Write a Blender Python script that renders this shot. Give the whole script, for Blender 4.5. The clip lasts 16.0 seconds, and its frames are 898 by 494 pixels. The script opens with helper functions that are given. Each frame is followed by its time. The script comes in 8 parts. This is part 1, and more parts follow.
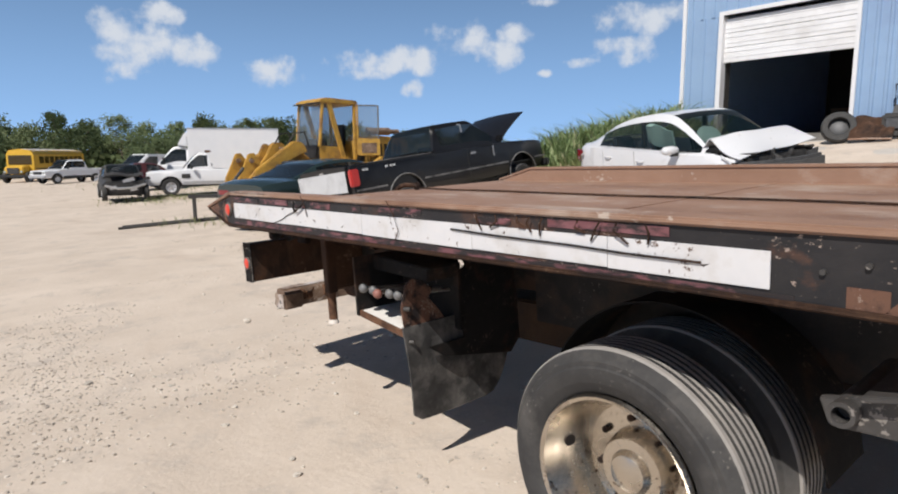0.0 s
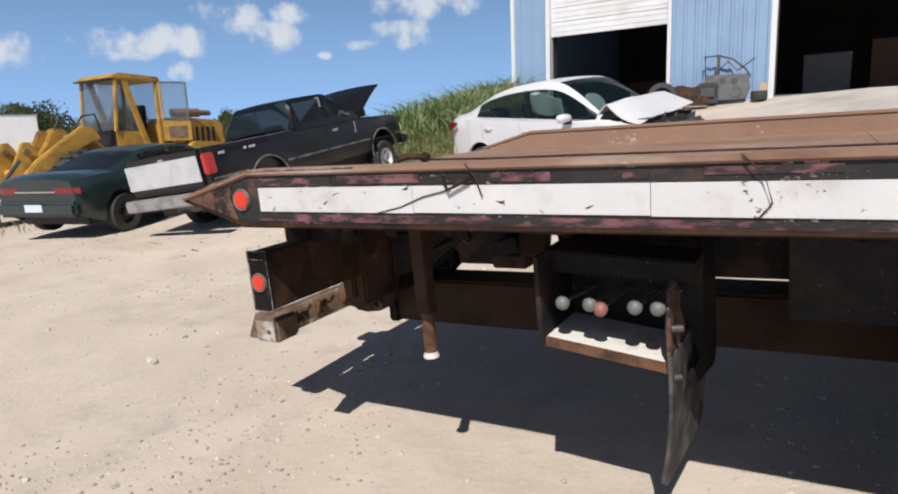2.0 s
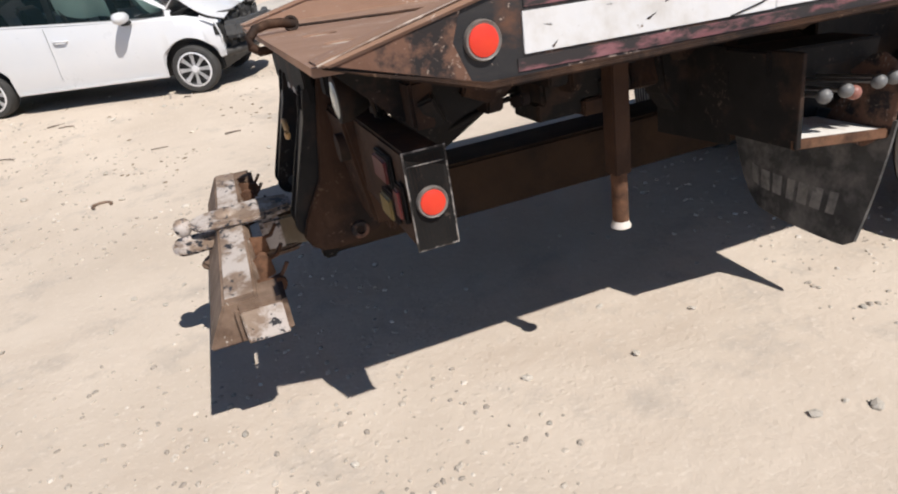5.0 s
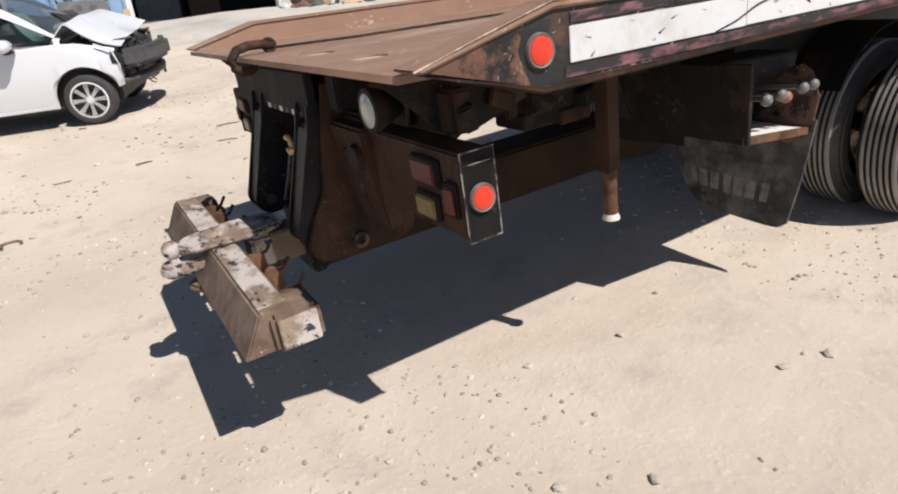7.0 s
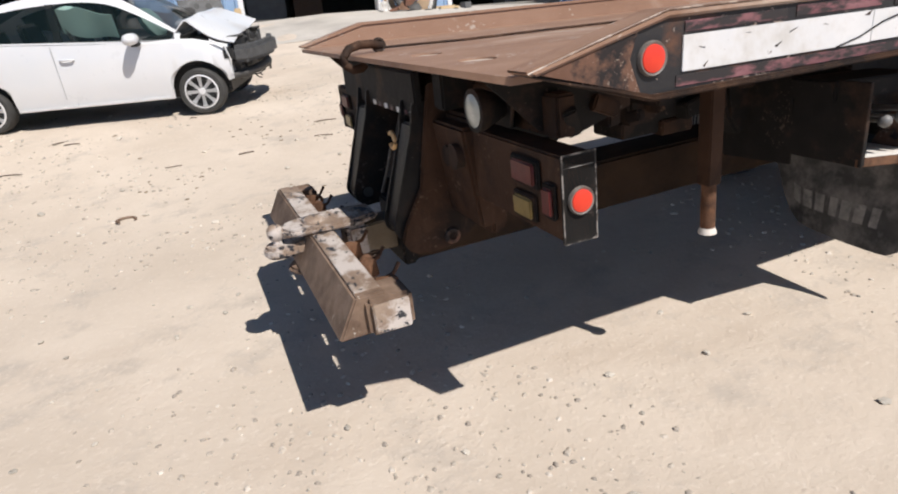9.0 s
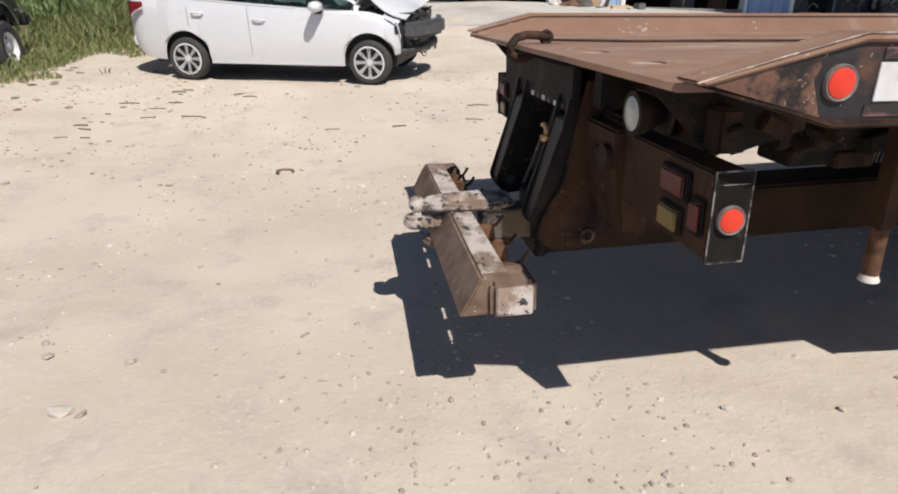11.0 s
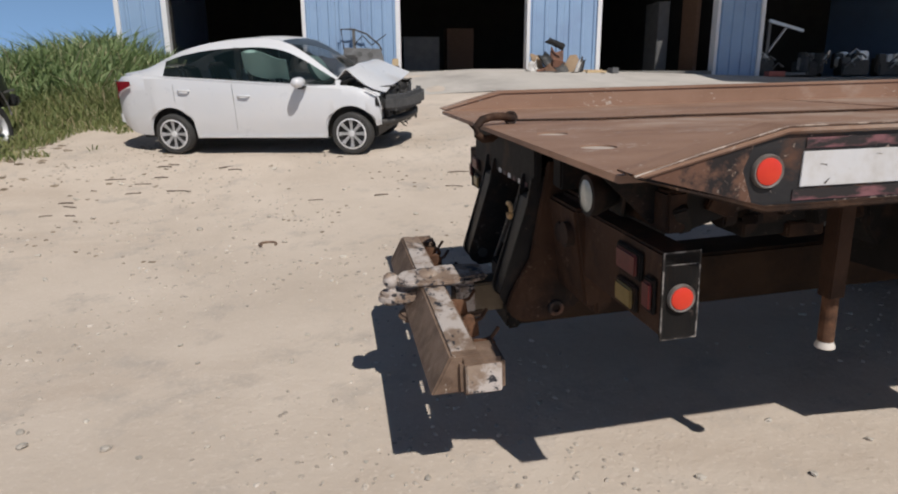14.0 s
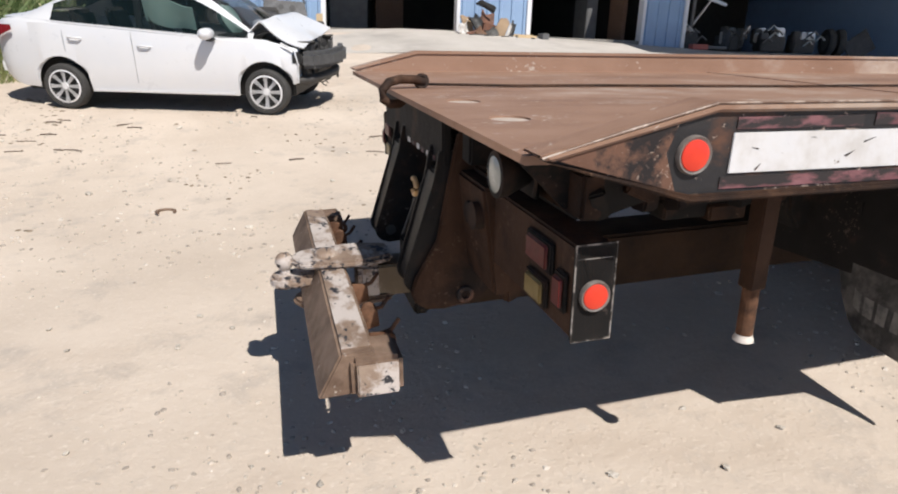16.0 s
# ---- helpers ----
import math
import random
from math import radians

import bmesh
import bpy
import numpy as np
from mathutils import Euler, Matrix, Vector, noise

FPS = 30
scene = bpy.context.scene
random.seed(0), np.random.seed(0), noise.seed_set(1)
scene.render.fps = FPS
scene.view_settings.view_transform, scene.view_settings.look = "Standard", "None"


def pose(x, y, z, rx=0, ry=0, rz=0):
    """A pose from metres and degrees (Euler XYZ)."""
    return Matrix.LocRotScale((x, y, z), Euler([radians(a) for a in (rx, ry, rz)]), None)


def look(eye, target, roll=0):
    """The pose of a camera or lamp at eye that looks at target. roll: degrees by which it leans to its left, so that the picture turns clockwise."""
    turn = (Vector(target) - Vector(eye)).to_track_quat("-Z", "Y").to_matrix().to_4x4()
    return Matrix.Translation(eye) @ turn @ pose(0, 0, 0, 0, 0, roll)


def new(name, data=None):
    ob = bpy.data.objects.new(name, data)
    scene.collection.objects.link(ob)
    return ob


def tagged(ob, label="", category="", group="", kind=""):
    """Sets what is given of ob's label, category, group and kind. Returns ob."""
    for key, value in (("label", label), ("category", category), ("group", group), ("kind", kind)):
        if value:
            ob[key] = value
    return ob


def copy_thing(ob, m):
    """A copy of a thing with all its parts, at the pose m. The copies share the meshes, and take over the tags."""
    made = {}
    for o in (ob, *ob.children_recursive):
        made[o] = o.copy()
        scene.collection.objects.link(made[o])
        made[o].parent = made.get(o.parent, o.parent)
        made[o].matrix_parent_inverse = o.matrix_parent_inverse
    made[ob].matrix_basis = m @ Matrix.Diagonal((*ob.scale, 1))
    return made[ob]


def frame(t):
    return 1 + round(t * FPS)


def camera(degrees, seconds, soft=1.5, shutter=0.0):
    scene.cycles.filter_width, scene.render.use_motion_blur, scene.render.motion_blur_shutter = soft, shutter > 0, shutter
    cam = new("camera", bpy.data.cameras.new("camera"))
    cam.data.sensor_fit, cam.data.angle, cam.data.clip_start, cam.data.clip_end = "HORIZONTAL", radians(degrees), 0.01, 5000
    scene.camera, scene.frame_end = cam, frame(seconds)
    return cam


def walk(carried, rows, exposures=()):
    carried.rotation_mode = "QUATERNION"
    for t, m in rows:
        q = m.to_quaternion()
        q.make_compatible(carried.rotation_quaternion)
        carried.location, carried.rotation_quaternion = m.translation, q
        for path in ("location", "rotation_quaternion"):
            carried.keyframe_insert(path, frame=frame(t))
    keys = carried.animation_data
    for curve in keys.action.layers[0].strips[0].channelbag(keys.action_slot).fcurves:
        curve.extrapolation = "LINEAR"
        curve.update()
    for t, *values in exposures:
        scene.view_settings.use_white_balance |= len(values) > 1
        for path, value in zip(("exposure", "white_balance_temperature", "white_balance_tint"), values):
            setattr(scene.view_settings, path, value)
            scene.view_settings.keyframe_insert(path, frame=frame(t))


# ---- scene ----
cam = camera(71.8, 16.0, soft=2.0)
# the truck stands on sloping ground: its own axes (forward, left, up) in the level world
SLOPE = Matrix(((0.9989, -0.0017, -0.0464, 0), (0.0, 0.9994, -0.0356, 0), (0.0465, 0.0356, 0.9983, 0), (0, 0, 0, 1)))
PATH = [
    (0, (3.413, -2.532, 1.331), (1.892, -1.263, 1.06), -3.7),
    (0.5, (3.038, -2.604, 1.324), (1.577, -1.273, 1.019), -3.5),
    (1, (2.572, -2.64, 1.331), (1.202, -1.213, 1.038), -5.7),
    (1.5, (2.112, -2.698, 1.324), (0.946, -1.1, 1.031), -4.7),
    (2, (1.7, -2.71, 1.321), (0.675, -1.034, 0.945), -5.7),
    (2.5, (1.253, -2.716, 1.34), (0.339, -0.991, 0.905), -7.1),
    (3, (0.831, -2.762, 1.332), (0.252, -0.943, 0.736), -5.4),
    (5.5, (-0.652, -2.329, 1.29), (0.008, -0.644, 0.438), -10.3),
    (6, (-0.769, -2.323, 1.313), (0.002, -0.686, 0.463), -9.7),
    (6.5, (-0.844, -2.341, 1.321), (0.0, -0.717, 0.514), -9.1),
    (7, (-0.881, -2.358, 1.323), (-0.018, -0.738, 0.529), -8.6),
    (7.5, (-0.919, -2.37, 1.327), (-0.125, -0.69, 0.587), -8.0),
    (8, (-0.941, -2.378, 1.324), (-0.197, -0.672, 0.592), -7.0),
    (10.5, (-0.969, -2.404, 1.325), (-0.57, -0.59, 0.582), -4.2),
    (11, (-0.987, -2.422, 1.324), (-0.72, -0.583, 0.585), -1.4),
    (11.5, (-1.001, -2.441, 1.34), (-0.823, -0.578, 0.635), -1.5),
    (12, (-1.001, -2.444, 1.361), (-0.832, -0.56, 0.71), -1.2),
    (12.5, (-0.987, -2.45, 1.378), (-0.818, -0.549, 0.777), -1.8),
    (13, (-0.965, -2.451, 1.383), (-0.752, -0.552, 0.795), -1.7),
    (13.5, (-0.942, -2.453, 1.395), (-0.674, -0.561, 0.806), -2.4),
    (14, (-0.922, -2.47, 1.406), (-0.607, -0.577, 0.844), -2.8),
    (14.5, (-0.885, -2.437, 1.404), (-0.475, -0.565, 0.832), -1.4),
    (15, (-0.826, -2.324, 1.4), (-0.338, -0.487, 0.777), -2.0),
    (15.5, (-0.794, -2.272, 1.394), (-0.288, -0.45, 0.743), -1.2),
    (16, (-0.771, -2.249, 1.385), (-0.251, -0.441, 0.708), -0.2),
]
walk(cam, [(t, SLOPE @ look(eye, target, roll)) for t, eye, target, roll in PATH],
     [(0, -0.05), (3, 0.0), (5.5, 0.12), (8, 0.12), (10.5, 0.12), (11, 0.0), (11.5, -0.2), (12, -0.38), (12.5, -0.46), (13.5, -0.46), (14.5, -0.32), (15, -0.12), (15.5, 0.08), (16, 0.12)])

# ---- daylight ----
SUN = Vector((0.25, -0.83, 1.0)).normalized()
world = bpy.data.worlds.new("sky")
scene.world = world
world.use_nodes = True
wn, wl = world.node_tree.nodes, world.node_tree.links
wn.clear()
sky = wn.new("ShaderNodeTexSky")
sky.sky_type, sky.sun_disc = "NISHITA", False
sky.sun_elevation = math.asin(SUN.z)
sky.sun_rotation = math.atan2(SUN.x, SUN.y)
sky.altitude, sky.air_density, sky.dust_density, sky.ozone_density = 300, 1.0, 0.4, 2.0


def maths(op, a, b=0.0, c=0.0):
    n = wn.new("ShaderNodeMath")
    n.operation = op
    for i, v in enumerate((a, b, c)):
        if hasattr(v, "links"):
            wl.new(v, n.inputs[i])
        else:
            n.inputs[i].default_value = v
    return n.outputs[0]


# fair-weather clouds: azimuth and height in degrees, half width, half height
CLOUDS = [(-76.0, 9.1, 2.5, 2.2), (-74.3, 11.3, 1.7, 0.8), (-71.0, 8.1, 1.7, 1.2), (-65.6, 6.9, 2.0, 1.1), (-55.9, 8.0, 3.3, 1.1),
          (-52.9, 8.5, 2.3, 1.2), (-48.5, 10.1, 2.7, 1.5), (-45.3, 8.8, 1.8, 1.2), (-43.7, 10.3, 1.7, 0.7), (-34.6, 8.6, 2.6, 1.0),
          (-32.6, 11.3, 4.2, 1.1), (-37.2, 7.8, 1.7, 0.4), (-41.2, 7.0, 0.6, 0.3), (-53.0, 5.8, 1.0, 0.7), (-57.0, 7.0, 2.3, 0.5), (-41.0, 12.9, 1.4, 0.4)]
geo = wn.new("ShaderNodeTexCoord")
ragged = wn.new("ShaderNodeTexNoise")
ragged.inputs["Scale"].default_value, ragged.inputs["Detail"].default_value, ragged.inputs["Roughness"].default_value = 22, 7, 0.56
wl.new(geo.outputs["Generated"], ragged.inputs["Vector"])
cover = None
for az, el, hw, hh in CLOUDS:
    a, e = radians(az), radians(el)
    ahead = Vector((math.sin(a) * math.cos(e), math.cos(a) * math.cos(e), math.sin(e)))
    side = Vector((math.cos(a), -math.sin(a), 0))
    rise = side.cross(ahead)
    def along(v, w):
        d = wn.new("ShaderNodeVectorMath")
        d.operation = "DOT_PRODUCT"
        wl.new(geo.outputs["Generated"], d.inputs[0])
        d.inputs[1].default_value = v / math.sin(radians(w))
        return d.outputs["Value"]
    u, v, f = along(side, hw * 1.25), along(rise, hh * 1.25), along(ahead, 90)
    r = maths("ADD", maths("MULTIPLY", u, u), maths("MULTIPLY", v, v))
    d = maths("MULTIPLY", maths("SUBTRACT", 1.0, r), maths("GREATER_THAN", f, 0.0))
    d = maths("MAXIMUM", d, -1.5)
    cover = d if cover is None else maths("MAXIMUM", cover, d)
puff = maths("ADD", maths("MULTIPLY", cover, 0.55), maths("MULTIPLY", maths("SUBTRACT", ragged.outputs[0], 0.5), 3.0))
cloud = wn.new("ShaderNodeMapRange")
cloud.interpolation_type = "SMOOTHSTEP"
cloud.inputs["From Min"].default_value, cloud.inputs["From Max"].default_value = -0.05, 0.8
cloud.inputs["To Max"].default_value = 0.92
wl.new(puff, cloud.inputs["Value"])
shade = wn.new("ShaderNodeMix")
shade.data_type = "RGBA"
wl.new(ragged.outputs[0], shade.inputs["Factor"])
shade.inputs[6].default_value, shade.inputs[7].default_value = (16.5, 18.2, 21, 1), (21, 21.6, 22.6, 1)
mixed = wn.new("ShaderNodeMix")
mixed.data_type = "RGBA"
wl.new(cloud.outputs[0], mixed.inputs["Factor"])
deep = wn.new("ShaderNodeMix")
deep.data_type, deep.blend_type = "RGBA", "MULTIPLY"
deep.inputs["Factor"].default_value = 1.0
wl.new(sky.outputs[0], deep.inputs[6])
deep.inputs[7].default_value = (0.20, 0.34, 0.56, 1)
# pale blue summer haze that thins out upwards
axes = wn.new("ShaderNodeSeparateXYZ")
wl.new(geo.outputs["Generated"], axes.inputs[0])
thin = maths("POWER", maths("SUBTRACT", 1.0, maths("MAXIMUM", axes.outputs[2], 0.0)), 3.0)
haze = wn.new("ShaderNodeMix")
haze.data_type = "RGBA"
wl.new(maths("MULTIPLY", thin, 0.98), haze.inputs["Factor"])
wl.new(deep.outputs[2], haze.inputs[6])
haze.inputs[7].default_value = (9.9, 17.0, 28.6, 1)
wl.new(haze.outputs[2], mixed.inputs[6])
wl.new(shade.outputs[2], mixed.inputs[7])
back = wn.new("ShaderNodeBackground")
back.inputs["Strength"].default_value = 0.037
wl.new(mixed.outputs[2], back.inputs[0])
wout = wn.new("ShaderNodeOutputWorld")
wl.new(back.outputs[0], wout.inputs[0])
lamp = bpy.data.lights.new("sun", "SUN")
lamp.energy, lamp.angle, lamp.color = 5.0, radians(0.53), (1.0, 0.95, 0.895)
sun = new("sun", lamp)
sun.matrix_world = look(SUN * 50, (0, 0, 0))

# ---- mesh helpers ----
def part(name, bm, material, parent=None, label="", smooth=False):
    """Links a bmesh as one mesh object under parent."""
    me = bpy.data.meshes.new(name)
    bmesh.ops.recalc_face_normals(bm, faces=bm.faces)
    bm.to_mesh(me)
    bm.free()
    mats = material if isinstance(material, (list, tuple)) else [material]
    for m in mats:
        me.materials.append(m)
    if smooth:
        me.shade_smooth()
        me.set_sharp_from_angle(angle=radians(smooth if smooth is not True else 40))
    ob = new(name, me)
    ob.parent = parent
    if label:
        ob["label"] = label
    return ob


def thing(name, m, label, category, group="", kind=""):
    ob = new(name)
    ob.empty_display_size = 0.2
    ob.matrix_world = m
    return tagged(ob, label, category, group, kind)


def bevel(bm, w, seg=2, angle=30):
    edges = [e for e in bm.edges if len(e.link_faces) == 2 and e.calc_face_angle(0) > radians(angle)]
    bmesh.ops.bevel(bm, geom=edges, offset=w, segments=seg, affect="EDGES", clamp_overlap=True)
    return bm


def box(x0, x1, y0, y1, z0, z1, w=0.0, bm=None, seg=2):
    b = bmesh.new()
    bmesh.ops.create_cube(b, size=1)
    for v in b.verts:
        v.co = ((x0 + x1) / 2 + v.co.x * (x1 - x0), (y0 + y1) / 2 + v.co.y * (y1 - y0), (z0 + z1) / 2 + v.co.z * (z1 - z0))
    if w:
        bevel(b, w, seg)
    return merge(b, bm)


def merge(b, bm):
    """Adds b to bm and returns bm (b itself where there is none)."""
    if bm is None:
        return b
    me = bpy.data.meshes.new("tmp")
    b.to_mesh(me)
    b.free()
    bm.from_mesh(me)
    bpy.data.meshes.remove(me)
    return bm


def turned(b, m, bm=None):
    bmesh.ops.transform(b, matrix=m, verts=b.verts)
    return merge(b, bm)


def rod(p, q, r, n=12, r2=None, bm=None, caps=True):
    p, q = Vector(p), Vector(q)
    b = bmesh.new()
    bmesh.ops.create_cone(b, cap_ends=caps, segments=n, radius1=r, radius2=r if r2 is None else r2, depth=(q - p).length)
    m = Matrix.Translation((p + q) / 2) @ (q - p).to_track_quat("Z", "Y").to_matrix().to_4x4()
    return turned(b, m, bm)


def tube(points, r, n=8, bm=None):
    """A round bar along a bent line."""
    b = bmesh.new()
    pts = [Vector(p) for p in points]
    rings = []
    for i, p in enumerate(pts):
        d = (pts[min(i + 1, len(pts) - 1)] - pts[max(i - 1, 0)]).normalized()
        q = d.to_track_quat("Z", "Y")
        rings.append([b.verts.new(p + q @ Vector((r * math.cos(a), r * math.sin(a), 0))) for a in [2 * math.pi * k / n for k in range(n)]])
    for u, v in zip(rings, rings[1:]):
        for k in range(n):
            b.faces.new((u[k], u[(k + 1) % n], v[(k + 1) % n], v[k]))
    b.faces.new(rings[0])
    b.faces.new(rings[-1])
    return merge(b, bm)


def slab(outline, axis, a, c, w=0.0, bm=None, seg=2):
    """A flat outline of (u, v) pairs drawn out along an axis from a to c."""
    b = bmesh.new()
    def at(u, v, s):
        return {"x": (s, u, v), "y": (u, s, v), "z": (u, v, s)}[axis]
    lo = [b.verts.new(at(u, v, a)) for u, v in outline]
    hi = [b.verts.new(at(u, v, c)) for u, v in outline]
    n = len(outline)
    b.faces.new(lo)
    b.faces.new(hi)
    for i in range(n):
        b.faces.new((lo[i], lo[(i + 1) % n], hi[(i + 1) % n], hi[i]))
    bmesh.ops.recalc_face_normals(b, faces=b.faces)
    if w:
        bevel(b, w, seg)
    return merge(b, bm)


def lathe(profile, n=32, m=None, bm=None, close=False, caps=True):
    """Turns (radius, height) pairs about z."""
    b = bmesh.new()
    rings = []
    for r, h in profile:
        rings.append([b.verts.new((r * math.cos(2 * math.pi * k / n), r * math.sin(2 * math.pi * k / n), h)) for k in range(n)])
    pairs = list(zip(rings, rings[1:])) + ([(rings[-1], rings[0])] if close else [])
    for u, v in pairs:
        for k in range(n):
            b.faces.new((u[k], u[(k + 1) % n], v[(k + 1) % n], v[k]))
    if not close and caps:
        if profile[0][0] > 1e-4:
            b.faces.new(rings[0])
        if profile[-1][0] > 1e-4:
            b.faces.new(rings[-1])
    bmesh.ops.remove_doubles(b, verts=b.verts, dist=1e-5)
    bmesh.ops.recalc_face_normals(b, faces=b.faces)
    if m is not None:
        bmesh.ops.transform(b, matrix=m, verts=b.verts)
    return merge(b, bm)


def sheet(points, nu, nv, thick=0.0, bm=None):
    """A grid surface from points(u, v) with u, v in 0..1; thick draws it out along its normals."""
    b = bmesh.new()
    g = [[b.verts.new(points(i / nu, j / nv)) for j in range(nv + 1)] for i in range(nu + 1)]
    for i in range(nu):
        for j in range(nv):
            b.faces.new((g[i][j], g[i + 1][j], g[i + 1][j + 1], g[i][j + 1]))
    if thick:
        bmesh.ops.recalc_face_normals(b, faces=b.faces)
        bmesh.ops.solidify(b, geom=b.faces[:], thickness=thick)
    return merge(b, bm)


# ---- materials ----
def mat(name, colour, rough=0.6, metal=0.0, colour2=None, scale=8.0, mix=0.5, bump=0.0, bump_scale=40.0, detail=6.0,
        stain=None, stain_scale=1.5, stain_at=0.55, stain_soft=0.12, coat=0.0, rough2=None, stretch=(1, 1, 1), jitter=0.0, chips=None, chip_scale=55.0, chip_at=0.64, spec=0.5, streak=None, streak_scale=5.0, streak_at=0.58, streak_stretch=(0.25, 1.6, 1)):
    """A painted or raw surface: grain between two colours, larger stains or wear, fine relief, uneven gloss."""
    m = bpy.data.materials.new(name)
    m.use_nodes = True
    n, l = m.node_tree.nodes, m.node_tree.links
    b = n["Principled BSDF"]
    tc = n.new("ShaderNodeTexCoord")
    mp = n.new("ShaderNodeMapping")
    mp.inputs["Scale"].default_value = stretch
    l.new(tc.outputs["Object"], mp.inputs[0])
    def noise_tex(s, d=detail, ro=0.6):
        t = n.new("ShaderNodeTexNoise")
        t.inputs["Scale"].default_value, t.inputs["Detail"].default_value, t.inputs["Roughness"].default_value = s, d, ro
        l.new(mp.outputs[0], t.inputs["Vector"])
        return t
    def ramp(src, a, c):
        r = n.new("ShaderNodeMapRange")
        r.inputs["From Min"].default_value, r.inputs["From Max"].default_value = a, c
        l.new(src, r.inputs["Value"])
        return r.outputs[0]
    def blend(fac, a, c):
        x = n.new("ShaderNodeMix")
        x.data_type = "RGBA"
        l.new(fac, x.inputs["Factor"])
        for i, v in ((6, a), (7, c)):
            if hasattr(v, "links"):
                l.new(v, x.inputs[i])
            else:
                x.inputs[i].default_value = (*v, 1)
        return x.outputs[2]
    c2 = colour2 or tuple(min(1, c * 1.25) for c in colour)
    g = noise_tex(scale)
    col = blend(ramp(g.outputs[0], 0.5 - mix / 2, 0.5 + mix / 2), colour, c2)
    if jitter:
        oi = n.new("ShaderNodeObjectInfo")
        hv = n.new("ShaderNodeHueSaturation")
        l.new(ramp(oi.outputs["Random"], -jitter, 1 + jitter), hv.inputs["Value"])
        vr = n.new("ShaderNodeMapRange")
        vr.inputs["To Min"].default_value, vr.inputs["To Max"].default_value = 1 - jitter, 1 + jitter
        l.new(oi.outputs["Random"], vr.inputs["Value"])
        l.new(vr.outputs[0], hv.inputs["Value"])
        l.new(col, hv.inputs["Color"])
        col = hv.outputs[0]
    fac = None
    if stain:
        s = noise_tex(stain_scale, 8, 0.65)
        fac = ramp(s.outputs[0], stain_at - stain_soft, stain_at + stain_soft)
        col = blend(fac, col, stain)
    if streak:
        sm = n.new("ShaderNodeMapping")
        sm.inputs["Scale"].default_value = streak_stretch
        l.new(tc.outputs["Object"], sm.inputs[0])
        sn = noise_tex(streak_scale, 8, 0.7)
        l.new(sm.outputs[0], sn.inputs["Vector"])
        col = blend(ramp(sn.outputs[0], streak_at - 0.1, streak_at + 0.12), col, streak)
    if chips:
        spread = n.new("ShaderNodeMath")
        spread.operation = "MULTIPLY_ADD"
        l.new(noise_tex(chip_scale * 0.11, 4).outputs[0], spread.inputs[0])
        spread.inputs[1].default_value = 0.55
        l.new(noise_tex(chip_scale, 4, 0.7).outputs[0], spread.inputs[2])
        col = blend(ramp(spread.outputs[0], chip_at + 0.255, chip_at + 0.295), col, chips)
    l.new(col, b.inputs["Base Color"])
    rr = n.new("ShaderNodeMapRange")
    rr.inputs["To Min"].default_value, rr.inputs["To Max"].default_value = max(0.02, rough - 0.08), min(1, rough + 0.08)
    l.new(noise_tex(scale * 2.3, 3).outputs[0], rr.inputs["Value"])
    rough_out = rr.outputs[0]
    if fac is not None and rough2 is not None:
        x = n.new("ShaderNodeMix")
        l.new(fac, x.inputs[0])
        l.new(rough_out, x.inputs[2])
        x.inputs[3].default_value = rough2
        rough_out = x.outputs[0]
    l.new(rough_out, b.inputs["Roughness"])
    b.inputs["Metallic"].default_value = metal
    b.inputs["Specular IOR Level"].default_value = spec
    b.inputs["Coat Weight"].default_value = coat
    b.inputs["Coat Roughness"].default_value = 0.08
    if bump:
        bp = n.new("ShaderNodeBump")
        bp.inputs["Strength"].default_value, bp.inputs["Distance"].default_value = 1.0, bump
        l.new(noise_tex(bump_scale, 5, 0.65).outputs[0], bp.inputs["Height"])
        l.new(bp.outputs[0], b.inputs["Normal"])
    return m


def glass(name, tint=(0.02, 0.03, 0.03), rough=0.03, clear=0.35):
    """Dark vehicle glass: a tinted pane that lets part of the view through."""
    m = bpy.data.materials.new(name)
    m.use_nodes = True
    b = m.node_tree.nodes["Principled BSDF"]
    b.inputs["Base Color"].default_value = (*tint, 1)
    b.inputs["Roughness"].default_value = rough
    b.inputs["IOR"].default_value = 1.5
    b.inputs["Alpha"].default_value = 1 - clear
    return m


M_RUST = mat("rusty_deck_steel", (0.235, 0.135, 0.09), 0.6, 0.0, (0.35, 0.222, 0.158), 5, 0.7, 0.0018, 60, stain=(0.47, 0.385, 0.32), stain_scale=2.2, stain_at=0.63, stain_soft=0.10, stretch=(0.7, 1.1, 1), chips=(0.46, 0.38, 0.32), chip_scale=38, chip_at=0.67, spec=0.25, streak=(0.165, 0.09, 0.06), streak_scale=3.0, streak_at=0.63, streak_stretch=(0.45, 1.1, 1))
M_RAIL = mat("worn_rail_paint", (0.015, 0.015, 0.017), 0.55, 0.0, (0.035, 0.032, 0.032), 14, 0.5, 0.0012, 50, stain=(0.11, 0.055, 0.036), stain_scale=4.2, stain_at=0.60, stain_soft=0.05, rough2=0.85, stretch=(0.8, 1, 1.2), chips=(0.32, 0.25, 0.21), chip_scale=52, chip_at=0.64, spec=0.3)
